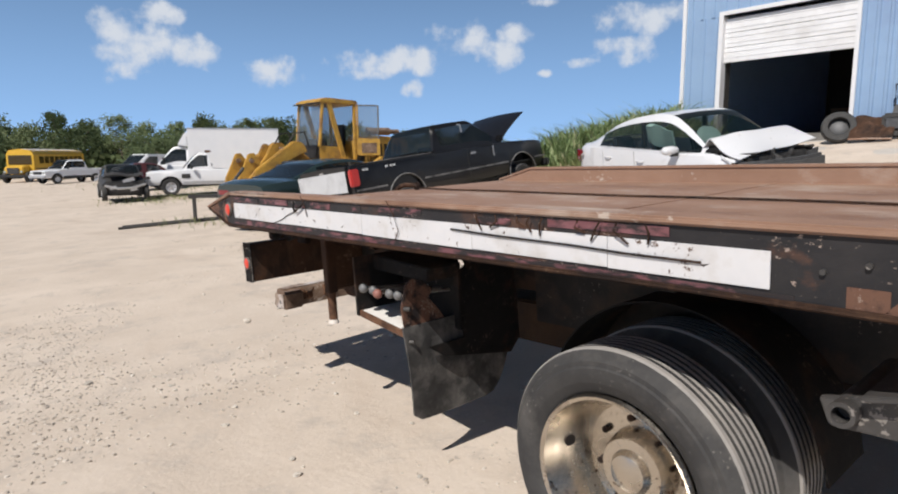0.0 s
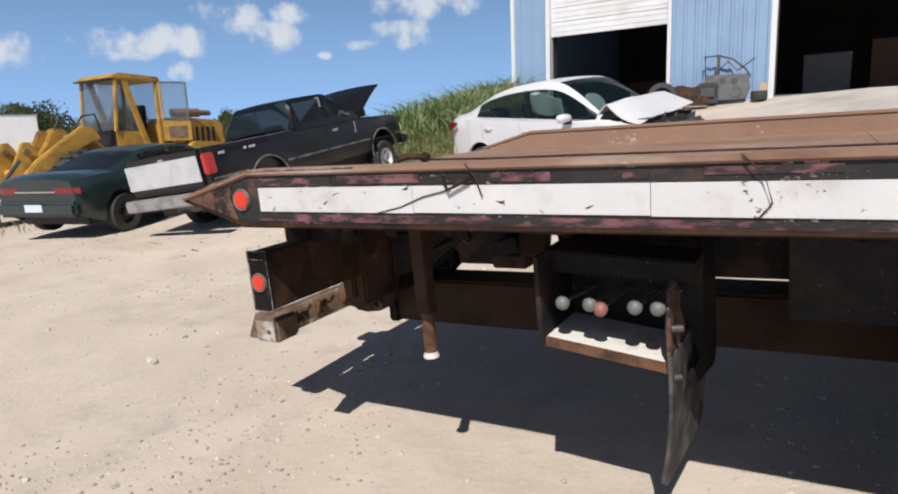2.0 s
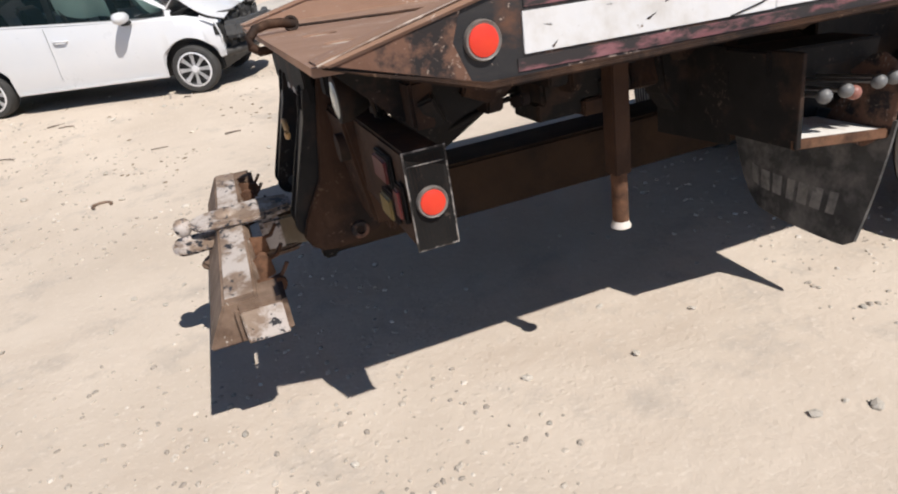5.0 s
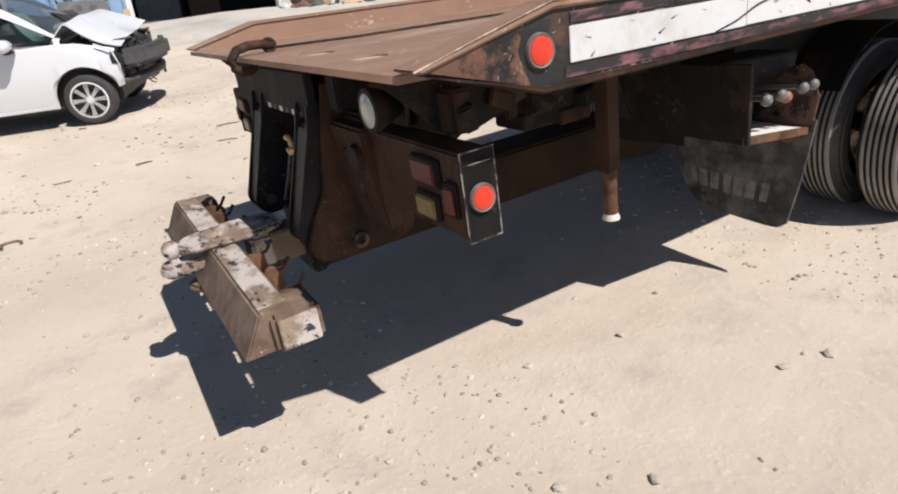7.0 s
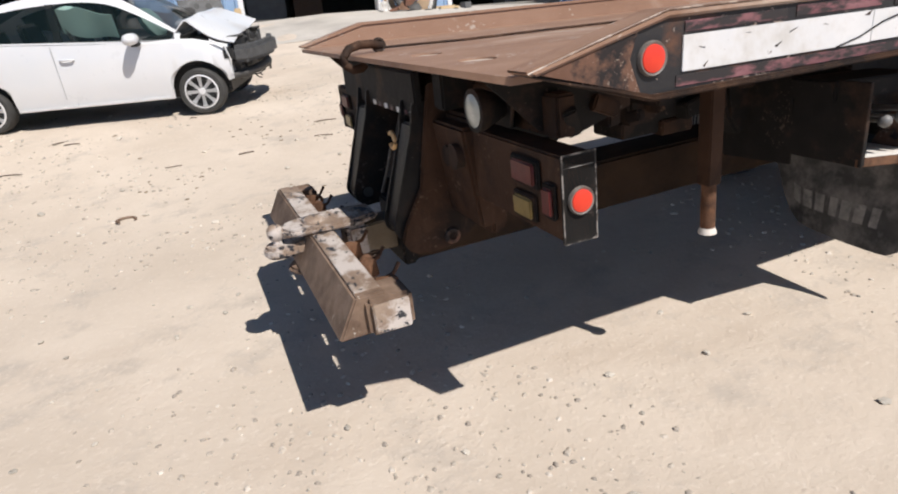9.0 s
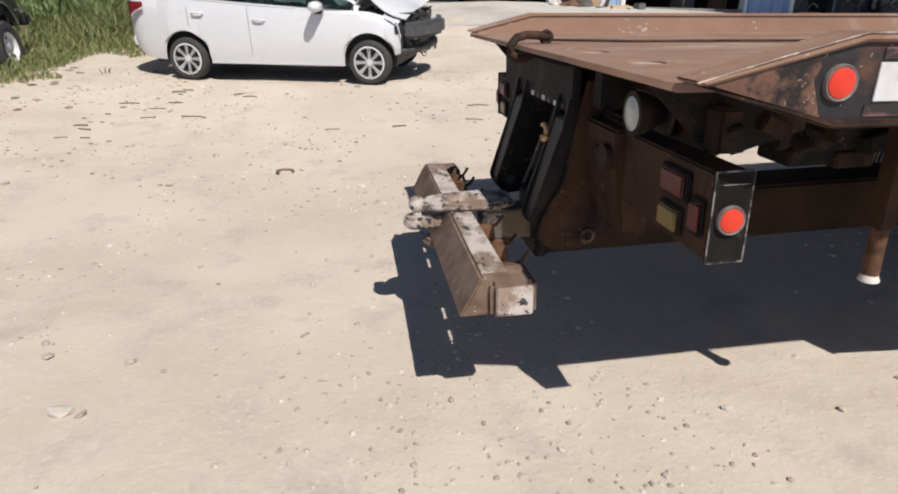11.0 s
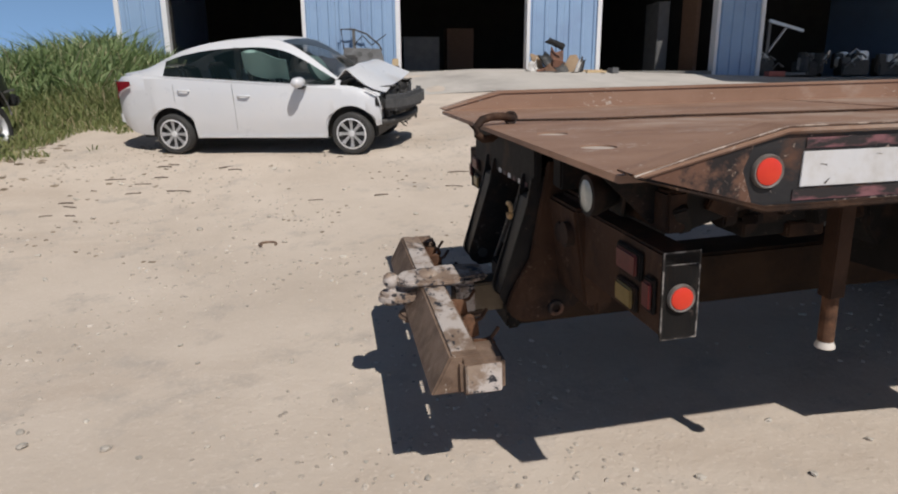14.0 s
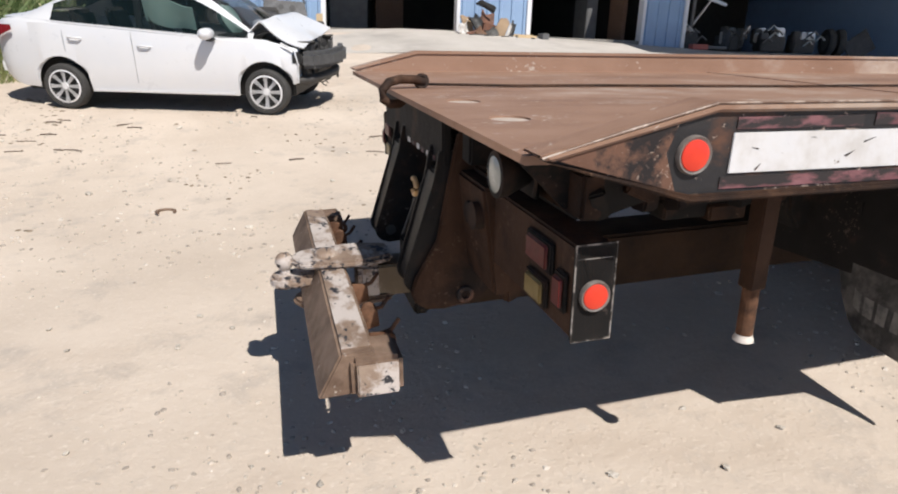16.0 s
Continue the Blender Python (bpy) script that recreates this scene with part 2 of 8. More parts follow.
M_BROWN = mat("brown_rusted_steel", (0.036, 0.0175, 0.010), 0.75, 0.0, (0.075, 0.038, 0.022), 6, 0.6, 0.0022, 50, stain=(0.018, 0.012, 0.010), stain_scale=3.5, stain_at=0.52, stain_soft=0.08, chips=(0.12, 0.075, 0.05), chip_scale=48, chip_at=0.68, spec=0.2, streak=(0.10, 0.055, 0.034), streak_scale=7, streak_at=0.64, streak_stretch=(1.4, 1.4, 0.4))
M_BLACK = mat("greasy_black_steel", (0.008, 0.0075, 0.0075), 0.72, 0.0, (0.018, 0.016, 0.015), 9, 0.5, 0.001, 45, stain=(0.045, 0.026, 0.018), stain_scale=4.5, stain_at=0.57, stain_soft=0.06, chips=(0.08, 0.06, 0.05), chip_scale=65, chip_at=0.68, spec=0.2)
M_WHITEPAINT = mat("chipped_white_paint", (0.60, 0.60, 0.61), 0.5, 0.0, (0.68, 0.67, 0.67), 12, 0.4, 0.0005, 60, stain=(0.52, 0.50, 0.48), stain_scale=6, stain_at=0.60, stain_soft=0.08, chips=(0.13, 0.085, 0.065), chip_scale=42, chip_at=0.685)
M_CAR_WHITE = mat("white_car_paint", (0.66, 0.67, 0.69), 0.3, 0.0, (0.70, 0.70, 0.71), 3, 0.5, coat=0.6)
M_CAR_BLACK = mat("faded_black_car_paint", (0.006, 0.006, 0.007), 0.38, 0.0, (0.011, 0.011, 0.012), 3, 0.5, coat=0.2, stain=(0.03, 0.028, 0.027), stain_scale=5, stain_at=0.73, stain_soft=0.05, spec=0.4)
M_CAR_GREEN = mat("dark_green_car_paint", (0.014, 0.027, 0.027), 0.35, 0.0, (0.022, 0.037, 0.036), 3, 0.5, coat=0.5)
M_YELLOW = mat("weathered_yellow_paint", (0.46, 0.25, 0.035), 0.55, 0.0, (0.58, 0.35, 0.07), 4, 0.6, 0.0006, 40, stain=(0.22, 0.12, 0.05), stain_scale=2.5, stain_at=0.58)
M_TYRE = mat("scuffed_black_sidewall", (0.032, 0.031, 0.031), 0.75, 0.0, (0.06, 0.058, 0.056), 7, 0.5, 0.0016, 70, stain=(0.105, 0.098, 0.09), stain_scale=4, stain_at=0.62, chips=(0.15, 0.14, 0.125), chip_scale=60, chip_at=0.70, spec=0.3)
M_TREAD = mat("dusty_worn_tread_rubber", (0.22, 0.208, 0.195), 0.9, 0.0, (0.31, 0.29, 0.268), 9, 0.5, 0.0015, 80, stain=(0.38, 0.35, 0.315), stain_scale=5, stain_at=0.6, spec=0.2)
M_STEEL = mat("bare_steel", (0.45, 0.43, 0.4), 0.35, 0.9, (0.6, 0.58, 0.55), 12, 0.5)
M_BLUE = mat("blue_ribbed_cladding", (0.235, 0.35, 0.52), 0.45, 0.0, (0.27, 0.39, 0.56), 1.5, 0.5, stain=(0.22, 0.31, 0.47), stain_scale=0.8, stain_at=0.6)
M_TRIM = mat("white_trim_metal", (0.68, 0.68, 0.69), 0.45, 0.0, (0.74, 0.74, 0.74), 5, 0.5)
# near-black puts the shade inside the workshop and bay into the wall colour
M_DARK = mat("shade_dark_interior", (0.025, 0.022, 0.02), 0.95, 0.0, (0.045, 0.04, 0.035), 2, 0.5)
M_GLASS = glass("tinted_glass", (0.012, 0.016, 0.017), 0.03, 0.25)
M_RED = mat("red_lens", (0.62, 0.028, 0.012), 0.35, 0.0, (0.7, 0.045, 0.015), 30, 0.5, coat=0.25)

# ---- the lie of the land ----
def sstep(a, b, x):
    t = min(1, max(0, (x - a) / (b - a)))
    return t * t * (3 - 2 * t)


def land(x, y):
    """Height of the yard: it climbs from the truck to the building's apron."""
    xc = min(2.5, max(-3.0, x))
    z = 0.0465 * xc + 0.0356 * min(13.3, max(-6.0, y))
    b = 0.0 if y < 1.5 else 0.37 * ((y - 1.5) / 4.15) ** 2 if y < 5.65 else 0.37 + (y - 5.65) * 0.06 if y < 7.4 else 0.475 + (min(y, 13.3) - 7.4) * 0.134
    east = 1 - 0.022 * max(0.0, min(x, 14) - 3.5)
    z += b * east * sstep(-12.0, -5.0, x)
    z += 0.07 * (x + 6.15) * math.exp(-((x + 6.15) / 1.6) ** 2) * sstep(1.5, 3.5, y) * sstep(9.5, 7.5, y)
    return z - 0.35 * sstep(-6, -16, x) - 0.012 * max(0.0, min(60.0, -16 - x)) 


def fine(x, y):
    return land(x, y) + 0.012 * noise.noise((x * 1.3, y * 1.3, 0)) + 0.02 * noise.noise((x * 0.4, y * 0.4, 3)) if -15 < x < 15 and -7 < y < 13 else land(x, y)


def dirt():
    """Pale packed caliche: dusty mottling, tracks of darker damp dirt, grit of two sizes."""
    m = bpy.data.materials.new("pale_caliche_dirt")
    m.use_nodes = True
    n, l = m.node_tree.nodes, m.node_tree.links
    b = n["Principled BSDF"]
    tc = n.new("ShaderNodeTexCoord")
    def nz(scale, detail, ro=0.6, stretch=(1, 1, 1)):
        mp = n.new("ShaderNodeMapping")
        mp.inputs["Scale"].default_value = stretch
        l.new(tc.outputs["Object"], mp.inputs[0])
        t = n.new("ShaderNodeTexNoise")
        t.inputs["Scale"].default_value, t.inputs["Detail"].default_value, t.inputs["Roughness"].default_value = scale, detail, ro
        l.new(mp.outputs[0], t.inputs["Vector"])
        return t.outputs[0]
    def rng_(src, a, c):
        r = n.new("ShaderNodeMapRange")
        r.inputs["From Min"].default_value, r.inputs["From Max"].default_value = a, c
        l.new(src, r.inputs["Value"])
        return r.outputs[0]
    def mx(f, a, c):
        x = n.new("ShaderNodeMix")
        x.data_type = "RGBA"
        l.new(f, x.inputs["Factor"])
        for i, v in ((6, a), (7, c)):
            if hasattr(v, "links"):
                l.new(v, x.inputs[i])
            else:
                x.inputs[i].default_value = (*v, 1)
        return x.outputs[2]
    col = mx(rng_(nz(0.9, 6), 0.35, 0.65), (0.53, 0.45, 0.372), (0.62, 0.535, 0.45))
    col = mx(rng_(nz(0.35, 5, 0.6, (1, 2.2, 1)), 0.56, 0.72), col, (0.48, 0.395, 0.32))
    col = mx(rng_(nz(2.4, 9, 0.72), 0.53, 0.66), col, (0.47, 0.41, 0.352))
    col = mx(rng_(nz(38, 4, 0.7), 0.56, 0.78), col, (0.67, 0.59, 0.51))
    col = mx(rng_(nz(21, 5, 0.7), 0.66, 0.76), col, (0.36, 0.295, 0.235))
    l.new(col, b.inputs["Base Color"])
    b.inputs["Roughness"].default_value = 0.95
    b.inputs["Specular IOR Level"].default_value = 0.2
    v = n.new("ShaderNodeTexVoronoi")
    v.inputs["Scale"].default_value = 28
    l.new(tc.outputs["Object"], v.inputs["Vector"])
    h = n.new("ShaderNodeMath")
    h.operation = "MULTIPLY_ADD"
    grit = n.new("ShaderNodeMath")
    grit.operation = "MULTIPLY"
    l.new(rng_(v.outputs["Distance"], 0.30, 0.0), grit.inputs[0])
    l.new(rng_(nz(0.7, 5, 0.6), 0.48, 0.62), grit.inputs[1])
    l.new(grit.outputs[0], h.inputs[0])
    h.inputs[1].default_value = 0.35
    l.new(nz(16, 8, 0.68), h.inputs[2])
    bp = n.new("ShaderNodeBump")
    bp.inputs["Strength"].default_value, bp.inputs["Distance"].default_value = 0.7, 0.010
    l.new(h.outputs[0], bp.inputs["Height"])
    l.new(bp.outputs[0], b.inputs["Normal"])
    return m


M_DIRT = dirt()
M_CONCRETE = mat("pale_concrete", (0.46, 0.425, 0.38), 0.9, 0.0, (0.54, 0.50, 0.455), 1.6, 0.5, 0.003, 60, stain=(0.36, 0.33, 0.30), stain_scale=0.7, stain_at=0.6)


def ground():
    b = bmesh.new()
    xs = [-900, -300, -120, -60, -40, -30, -24, -20, -17] + [-15 + 0.2 * i for i in range(151)] + [16, 18, 22, 30, 60, 200, 900]
    ys = [-900, -200, -60, -20, -10] + [-7 + 0.2 * i for i in range(102)] + [13.4, 13.7, 14.5, 16, 20, 30, 60, 120, 300, 900]
    rows = [[b.verts.new((x, y, fine(x, y))) for y in ys] for x in xs]
    for i in range(len(xs) - 1):
        for j in range(len(ys) - 1):
            b.faces.new((rows[i][j], rows[i + 1][j], rows[i + 1][j + 1], rows[i][j + 1]))
    ob = part("ground", b, M_DIRT, smooth=True)
    return tagged(ob, "pale sunlit caliche dirt yard with gravel", "ground", kind="structure")


ground()
apron = sheet(lambda u, v: (-5.0 + 23.0 * u, 10.1 + 0.5 * math.sin(9 * u) * 0.4 + (13.48 - 10.1) * v, land(-5.0 + 23.0 * u, 10.1 + 3.38 * v) + 0.028), 46, 12)
tagged(part("apron", apron, M_CONCRETE, smooth=True), "pale dusty concrete apron before the workshop", "apron", kind="structure")

# ---- the workshop: blue ribbed cladding, roller doors, a covered bay ----
YB, TOP = 13.5, 6.3
M_DOOR = mat("white_door_panel", (0.72, 0.72, 0.73), 0.45, 0.0, (0.78, 0.78, 0.78), 4, 0.5, stain=(0.62, 0.61, 0.6), stain_scale=1.2, stain_at=0.6)
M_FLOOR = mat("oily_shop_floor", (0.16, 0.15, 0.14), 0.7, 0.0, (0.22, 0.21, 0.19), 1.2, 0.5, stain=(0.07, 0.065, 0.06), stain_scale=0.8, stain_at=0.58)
M_ROOF = mat("grey_roof_metal", (0.4, 0.42, 0.45), 0.5, 0.4, (0.5, 0.51, 0.53), 2, 0.5)


def clad(name, x0, x1, z0, z1, label):
    """A stretch of wall with ribbed sheets, each about 0.9 m wide."""
    wall = tagged(part(name, box(x0, x1, YB + 0.03, YB + 0.2, z0, z1), M_DARK), label, "wall", kind="structure")
    n = max(1, round((x1 - x0) / 0.91))
    w = (x1 - x0) / n
    for i in range(n):
        a = x0 + i * w
        prof, k = [(a + 0.002, YB + 0.029)], max(1, round(w / 0.3))
        for j in range(k):
            c = a + (j + 0.5) * w / k
            prof += [(c - 0.045, YB), (c - 0.028, YB - 0.032), (c + 0.028, YB - 0.032), (c + 0.045, YB)]
        prof = [(a + 0.002, YB)] + prof[1:] + [(a + w - 0.002, YB), (a + w - 0.002, YB + 0.029), (a + 0.002, YB + 0.029)]
        part("cladding_sheet", slab(prof, "z", z0, z1), M_BLUE, wall)
    return wall


OPEN = ((-4.70, -1.66), (0.66, 3.90), (5.87, 9.16))
HEAD = 4.84
for i, (a, c) in enumerate(((-5.72, -4.70), (-1.66, 0.66), (3.90, 5.87), (9.16, 10.5))):
    clad("wall_front_%d" % (i + 1), a, c, 0.9, HEAD, "blue ribbed metal wall between roller doors")
clad("wall_front_5", -5.72, 10.5, HEAD, TOP, "blue ribbed metal wall above the doors")
for i, (a, c) in enumerate(OPEN):
    t_ = tagged(part("trim_%d" % (i + 1), box(a - 0.10, a + 0.015, YB - 0.05, YB + 0.2, 1.2, HEAD + 0.1, 0.006), M_TRIM), "white metal door surround", "trim", kind="structure")
    part("jamb", box(c - 0.015, c + 0.07, YB - 0.05, YB + 0.2, 1.2, HEAD + 0.1, 0.006), M_TRIM, t_)
    part("head", box(a + 0.015, c - 0.015, YB - 0.05, YB + 0.2, HEAD, HEAD + 0.1, 0.006), M_TRIM, t_)
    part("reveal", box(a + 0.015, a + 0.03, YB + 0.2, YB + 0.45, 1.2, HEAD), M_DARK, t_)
corner = tagged(part("trim_corner", box(-5.80, -5.70, YB - 0.06, YB + 0.05, 0.9, TOP, 0.008), M_TRIM), "white corner trim of the workshop", "trim", kind="structure")
# the first door hangs half way down, in ribbed sections
d1 = tagged(part("door_1", box(-4.685, -1.675, YB + 0.09, YB + 0.13, 3.68, 3.70), M_DOOR), "white sectional overhead door, rolled half up", "door", kind="structure")
for k in range(3):
    z0 = 3.69 + k * 0.36
    sec = part("door_section", box(-4.685, -1.675, YB + 0.085, YB + 0.13, z0, z0 + 0.352, 0.008), M_DOOR, d1)
    for j in range(2):
        part("rib", box(-4.68, -1.68, YB + 0.076, YB + 0.086, z0 + 0.10 + 0.14 * j, z0 + 0.118 + 0.14 * j, 0.003), M_DOOR, sec)
for i, (a, c) in enumerate(OPEN[1:]):
    tagged(part("door_%d" % (i + 2), box(a + 0.02, c - 0.02, YB + 0.5, YB + 3.2, HEAD - 0.05, HEAD, 0.01), M_DOOR), "white overhead door rolled up under the ceiling", "door", kind="structure")
# shell
tagged(part("wall_west", box(-5.76, -5.6, YB + 0.2, YB + 10, 0.6, TOP), M_BLUE), "blue metal side wall", "wall", kind="structure")
# back wall, partition and ceiling are coloured as dark as the interior's shade
tagged(part("wall_back", box(-5.76, 21, YB + 10, YB + 10.2, 0.6, TOP), M_DARK), "back wall coloured near-black for the unlit workshop inside", "wall", kind="structure")
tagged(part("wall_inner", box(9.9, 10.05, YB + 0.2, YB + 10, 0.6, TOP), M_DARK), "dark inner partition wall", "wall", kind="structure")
tagged(part("wall_bay", box(10.05, 11.9, YB + 3.4, YB + 3.6, 0.6, TOP), M_BLUE), "blue wall at the side of the covered bay", "wall", kind="structure")
tagged(part("wall_east", box(21, 21.2, YB - 5.2, YB + 10, 0.6, TOP), M_BLUE), "blue end wall of the covered bay", "wall", kind="structure")
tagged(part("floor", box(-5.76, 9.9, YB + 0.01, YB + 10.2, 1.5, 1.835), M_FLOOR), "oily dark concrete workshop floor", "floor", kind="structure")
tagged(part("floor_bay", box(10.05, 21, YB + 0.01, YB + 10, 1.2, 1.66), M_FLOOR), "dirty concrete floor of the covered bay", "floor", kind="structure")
tagged(part("ceiling", box(-5.76, 21.2, YB + 0.2, YB + 10.2, TOP - 0.1, TOP), M_DARK), "metal ceiling coloured near-black for the unlit inside", "ceiling", kind="structure")
roof = sheet(lambda u, v: (-5.95 + 27.2 * u, YB - 0.18 + 10.5 * v, TOP + 0.02 + 0.9 * (1 - abs(2 * v - 1))), 1, 4, 0.05)
tagged(part("roof", roof, M_ROOF), "grey metal workshop roof", "roof", kind="structure")
tagged(part("gutter", box(-5.95, 10.4, YB - 0.2, YB - 0.06, TOP - 0.10, TOP + 0.03, 0.02), M_ROOF), "grey metal eaves gutter", "gutter", kind="structure")
canopy = tagged(part("canopy", slab([(YB - 5.2, 5.55), (YB - 5.2, 5.65), (YB + 3.6, 6.15), (YB + 3.6, 6.05)], "x", 9.35, 21.2), M_ROOF), "grey metal canopy over the bay", "canopy", kind="structure")
for px in (13.5, 18.0):
    part("post", box(px - 0.07, px + 0.07, YB - 5.1, YB - 4.96, 0.6, 5.56, 0.01), M_ROOF, canopy)
part("post", box(10.44, 10.56, YB - 0.06, YB + 0.08, 1.3, 6.0, 0.01), M_TRIM, canopy)

# things inside the doors, half seen in the dark
def crate(name, x, y, z, w, d, h, m, label, yaw=0, cat="storage"):
    t = thing(name, pose(x, y, z, 0, 0, yaw), label, cat)
    part("body", box(-w / 2, w / 2, -d / 2, d / 2, 0, h, 0.02), m, t)
    part("lid", box(-w / 2 - 0.01, w / 2 + 0.01, -d / 2 - 0.01, d / 2 + 0.01, h, h + 0.04, 0.01), m, t)
    return t


M_DIMGREY = mat("dull_grey_metal", (0.10, 0.10, 0.10), 0.6, 0.2, (0.15, 0.15, 0.15), 4, 0.5)
M_BOARD = mat("brown_board", (0.13, 0.07, 0.042), 0.7, 0.0, (0.18, 0.10, 0.06), 6, 0.5, stretch=(1, 1, 6))
crate("tool_cabinet", 1.7, 17.5, 1.835, 1.1, 0.6, 1.1, M_DIMGREY, "dark grey metal tool cabinet on the shop floor")
crate("tool_cabinet", 3.2, 19.0, 1.835, 0.9, 0.6, 1.5, M_BOARD, "tall dark cabinet at the back of the shop")
crate("work_bench", -3.4, 20.5, 1.835, 1.8, 0.7, 0.9, M_BOARD, "dark wooden work bench in the shop", cat="bench")
crate("metal_locker", 8.55, 15.6, 1.835, 0.35, 0.8, 1.95, M_DIMGREY, "pale grey metal locker inside the doorway", cat="locker")
crate("door_slab", 9.05, 14.6, 1.835, 0.12, 0.8, 2.05, M_BOARD, "brown wooden door leaf leaning inside", cat="door")

# ---- the tow truck: x forward, y to its left, z up from the ground it stands on ----
M_REDTAPE = mat("torn_red_tape", (0.12, 0.036, 0.042), 0.6, 0.0, (0.24, 0.11, 0.12), 30, 0.5, 0.0006, 60, stain=(0.022, 0.017, 0.017), stain_scale=24, stain_at=0.475, stain_soft=0.05, stretch=(0.35, 1, 1))
M_DUSTY = mat("dusty_scraped_steel", (0.16, 0.10, 0.066), 0.8, 0.0, (0.29, 0.205, 0.15), 11, 0.5, 0.003, 40, stain=(0.085, 0.05, 0.032), stain_scale=5, stain_at=0.55, chips=(0.45, 0.40, 0.35), chip_scale=34, chip_at=0.66)
M_SCRAPED = mat("scraped_crossbar_paint", (0.17, 0.11, 0.075), 0.65, 0.0, (0.34, 0.26, 0.2), 14, 0.5, 0.002, 50, stain=(0.52, 0.465, 0.43), stain_scale=9, stain_at=0.51, stain_soft=0.05, chips=(0.03, 0.03, 0.036), chip_scale=22, chip_at=0.6, stretch=(1, 0.6, 1))
M_ORANGE_RUST = mat("orange_rust", (0.11, 0.05, 0.028), 0.85, 0.0, (0.21, 0.115, 0.07), 15, 0.5, 0.002, 60, stain=(0.045, 0.025, 0.017), stain_scale=12, stain_at=0.56, spec=0.2)
M_RUBBER = mat("scuffed_black_rubber", (0.026, 0.026, 0.027), 0.75, 0.0, (0.075, 0.073, 0.07), 9, 0.5, 0.0012, 60, stain=(0.17, 0.16, 0.15), stain_scale=8, stain_at=0.58, spec=0.25)
M_KNOB = mat("grey_plastic_knob", (0.12, 0.12, 0.12), 0.5, 0.0, (0.18, 0.18, 0.18), 20, 0.5)
M_PRINT = mat("rubbed_pale_print", (0.15, 0.14, 0.13), 0.7, 0.0, (0.25, 0.24, 0.225), 30, 0.5, stain=(0.10, 0.097, 0.093), stain_scale=22, stain_at=0.56, stain_soft=0.1)
M_KNOB_RED = mat("faded_red_knob", (0.24, 0.10, 0.08), 0.5, 0.0, (0.3, 0.13, 0.1), 20, 0.5)
M_TRAY = mat("dusty_white_tray", (0.68, 0.65, 0.61), 0.7, 0.0, (0.78, 0.76, 0.72), 8, 0.5, stain=(0.4, 0.3, 0.22), stain_scale=6, stain_at=0.65)
# amber and red rear lenses: colours lowered for the shade they sit in
M_AMBER = mat("amber_lens", (0.17, 0.115, 0.03), 0.45, 0.0, (0.27, 0.19, 0.06), 30, 0.5, coat=0.1)
M_SHADED_RED = mat("shaded_red_lens", (0.075, 0.005, 0.005), 0.5, 0.0, (0.115, 0.01, 0.008), 30, 0.5, coat=0.1)
M_LAMP = mat("milky_lamp_glass", (0.32, 0.34, 0.31), 0.25, 0.0, (0.46, 0.48, 0.44), 20, 0.5, coat=0.5)
M_CHROME = mat("tarnished_chrome", (0.52, 0.47, 0.40), 0.22, 1.0, (0.68, 0.64, 0.58), 6, 0.5, 0.0004, 30, stain=(0.17, 0.12, 0.08), stain_scale=6, stain_at=0.62, rough2=0.6, chips=(0.12, 0.08, 0.06), chip_scale=45, chip_at=0.66)
M_BARE = mat("bright_worn_steel", (0.62, 0.56, 0.5), 0.6, 0.0, (0.74, 0.69, 0.63), 18, 0.5)

M_WORN = mat("rubbed_bare_edge", (0.24, 0.22, 0.20), 0.5, 0.3, (0.36, 0.33, 0.31), 30, 0.5, stain=(0.03, 0.026, 0.024), stain_scale=25, stain_at=0.50, stain_soft=0.04)
M_SCUFF = mat("scuffed_dark_steel", (0.03, 0.028, 0.027), 0.55, 0.0, (0.075, 0.07, 0.066), 9, 0.5, 0.001, 50, chips=(0.22, 0.2, 0.18), chip_scale=40, chip_at=0.63)
M_BEZEL = mat("scuffed_dark_bezel", (0.10, 0.085, 0.075), 0.5, 0.0, (0.24, 0.21, 0.19), 40, 0.5)
M_RUBBED = mat("pale_rubbed_rust", (0.30, 0.22, 0.17), 0.5, 0.0, (0.46, 0.38, 0.32), 20, 0.5, stain=(0.14, 0.08, 0.052), stain_scale=16, stain_at=0.47, stain_soft=0.06)
M_WEDGE = mat("brown_rubbed_wedge", (0.11, 0.055, 0.036), 0.7, 0.0, (0.18, 0.098, 0.068), 7, 0.6, 0.0014, 50, stain=(0.022, 0.018, 0.018), stain_scale=7, stain_at=0.505, stain_soft=0.04, chips=(0.30, 0.23, 0.185), chip_scale=110, chip_at=0.66, spec=0.25)

# black grease of the tower legs, also the shade colour of the under-bed sheets
M_GREASY_SHADE = mat("greasy_black_and_shade", (0.010, 0.010, 0.011), 0.42, 0.0, (0.024, 0.022, 0.021), 11, 0.5, 0.001, 45, stain=(0.05, 0.032, 0.022), stain_scale=6, stain_at=0.62, chips=(0.12, 0.10, 0.09), chip_scale=60, chip_at=0.70, spec=0.15)
M_PALEPLATE = mat("scoured_pale_plate", (0.42, 0.34, 0.28), 0.55, 0.0, (0.60, 0.52, 0.45), 14, 0.5, stain=(0.24, 0.16, 0.11), stain_scale=12, stain_at=0.6)

truck = thing("tow_truck", SLOPE.copy(), "rusty flatbed tow truck with its wheel lift out on dirt", "tow truck")


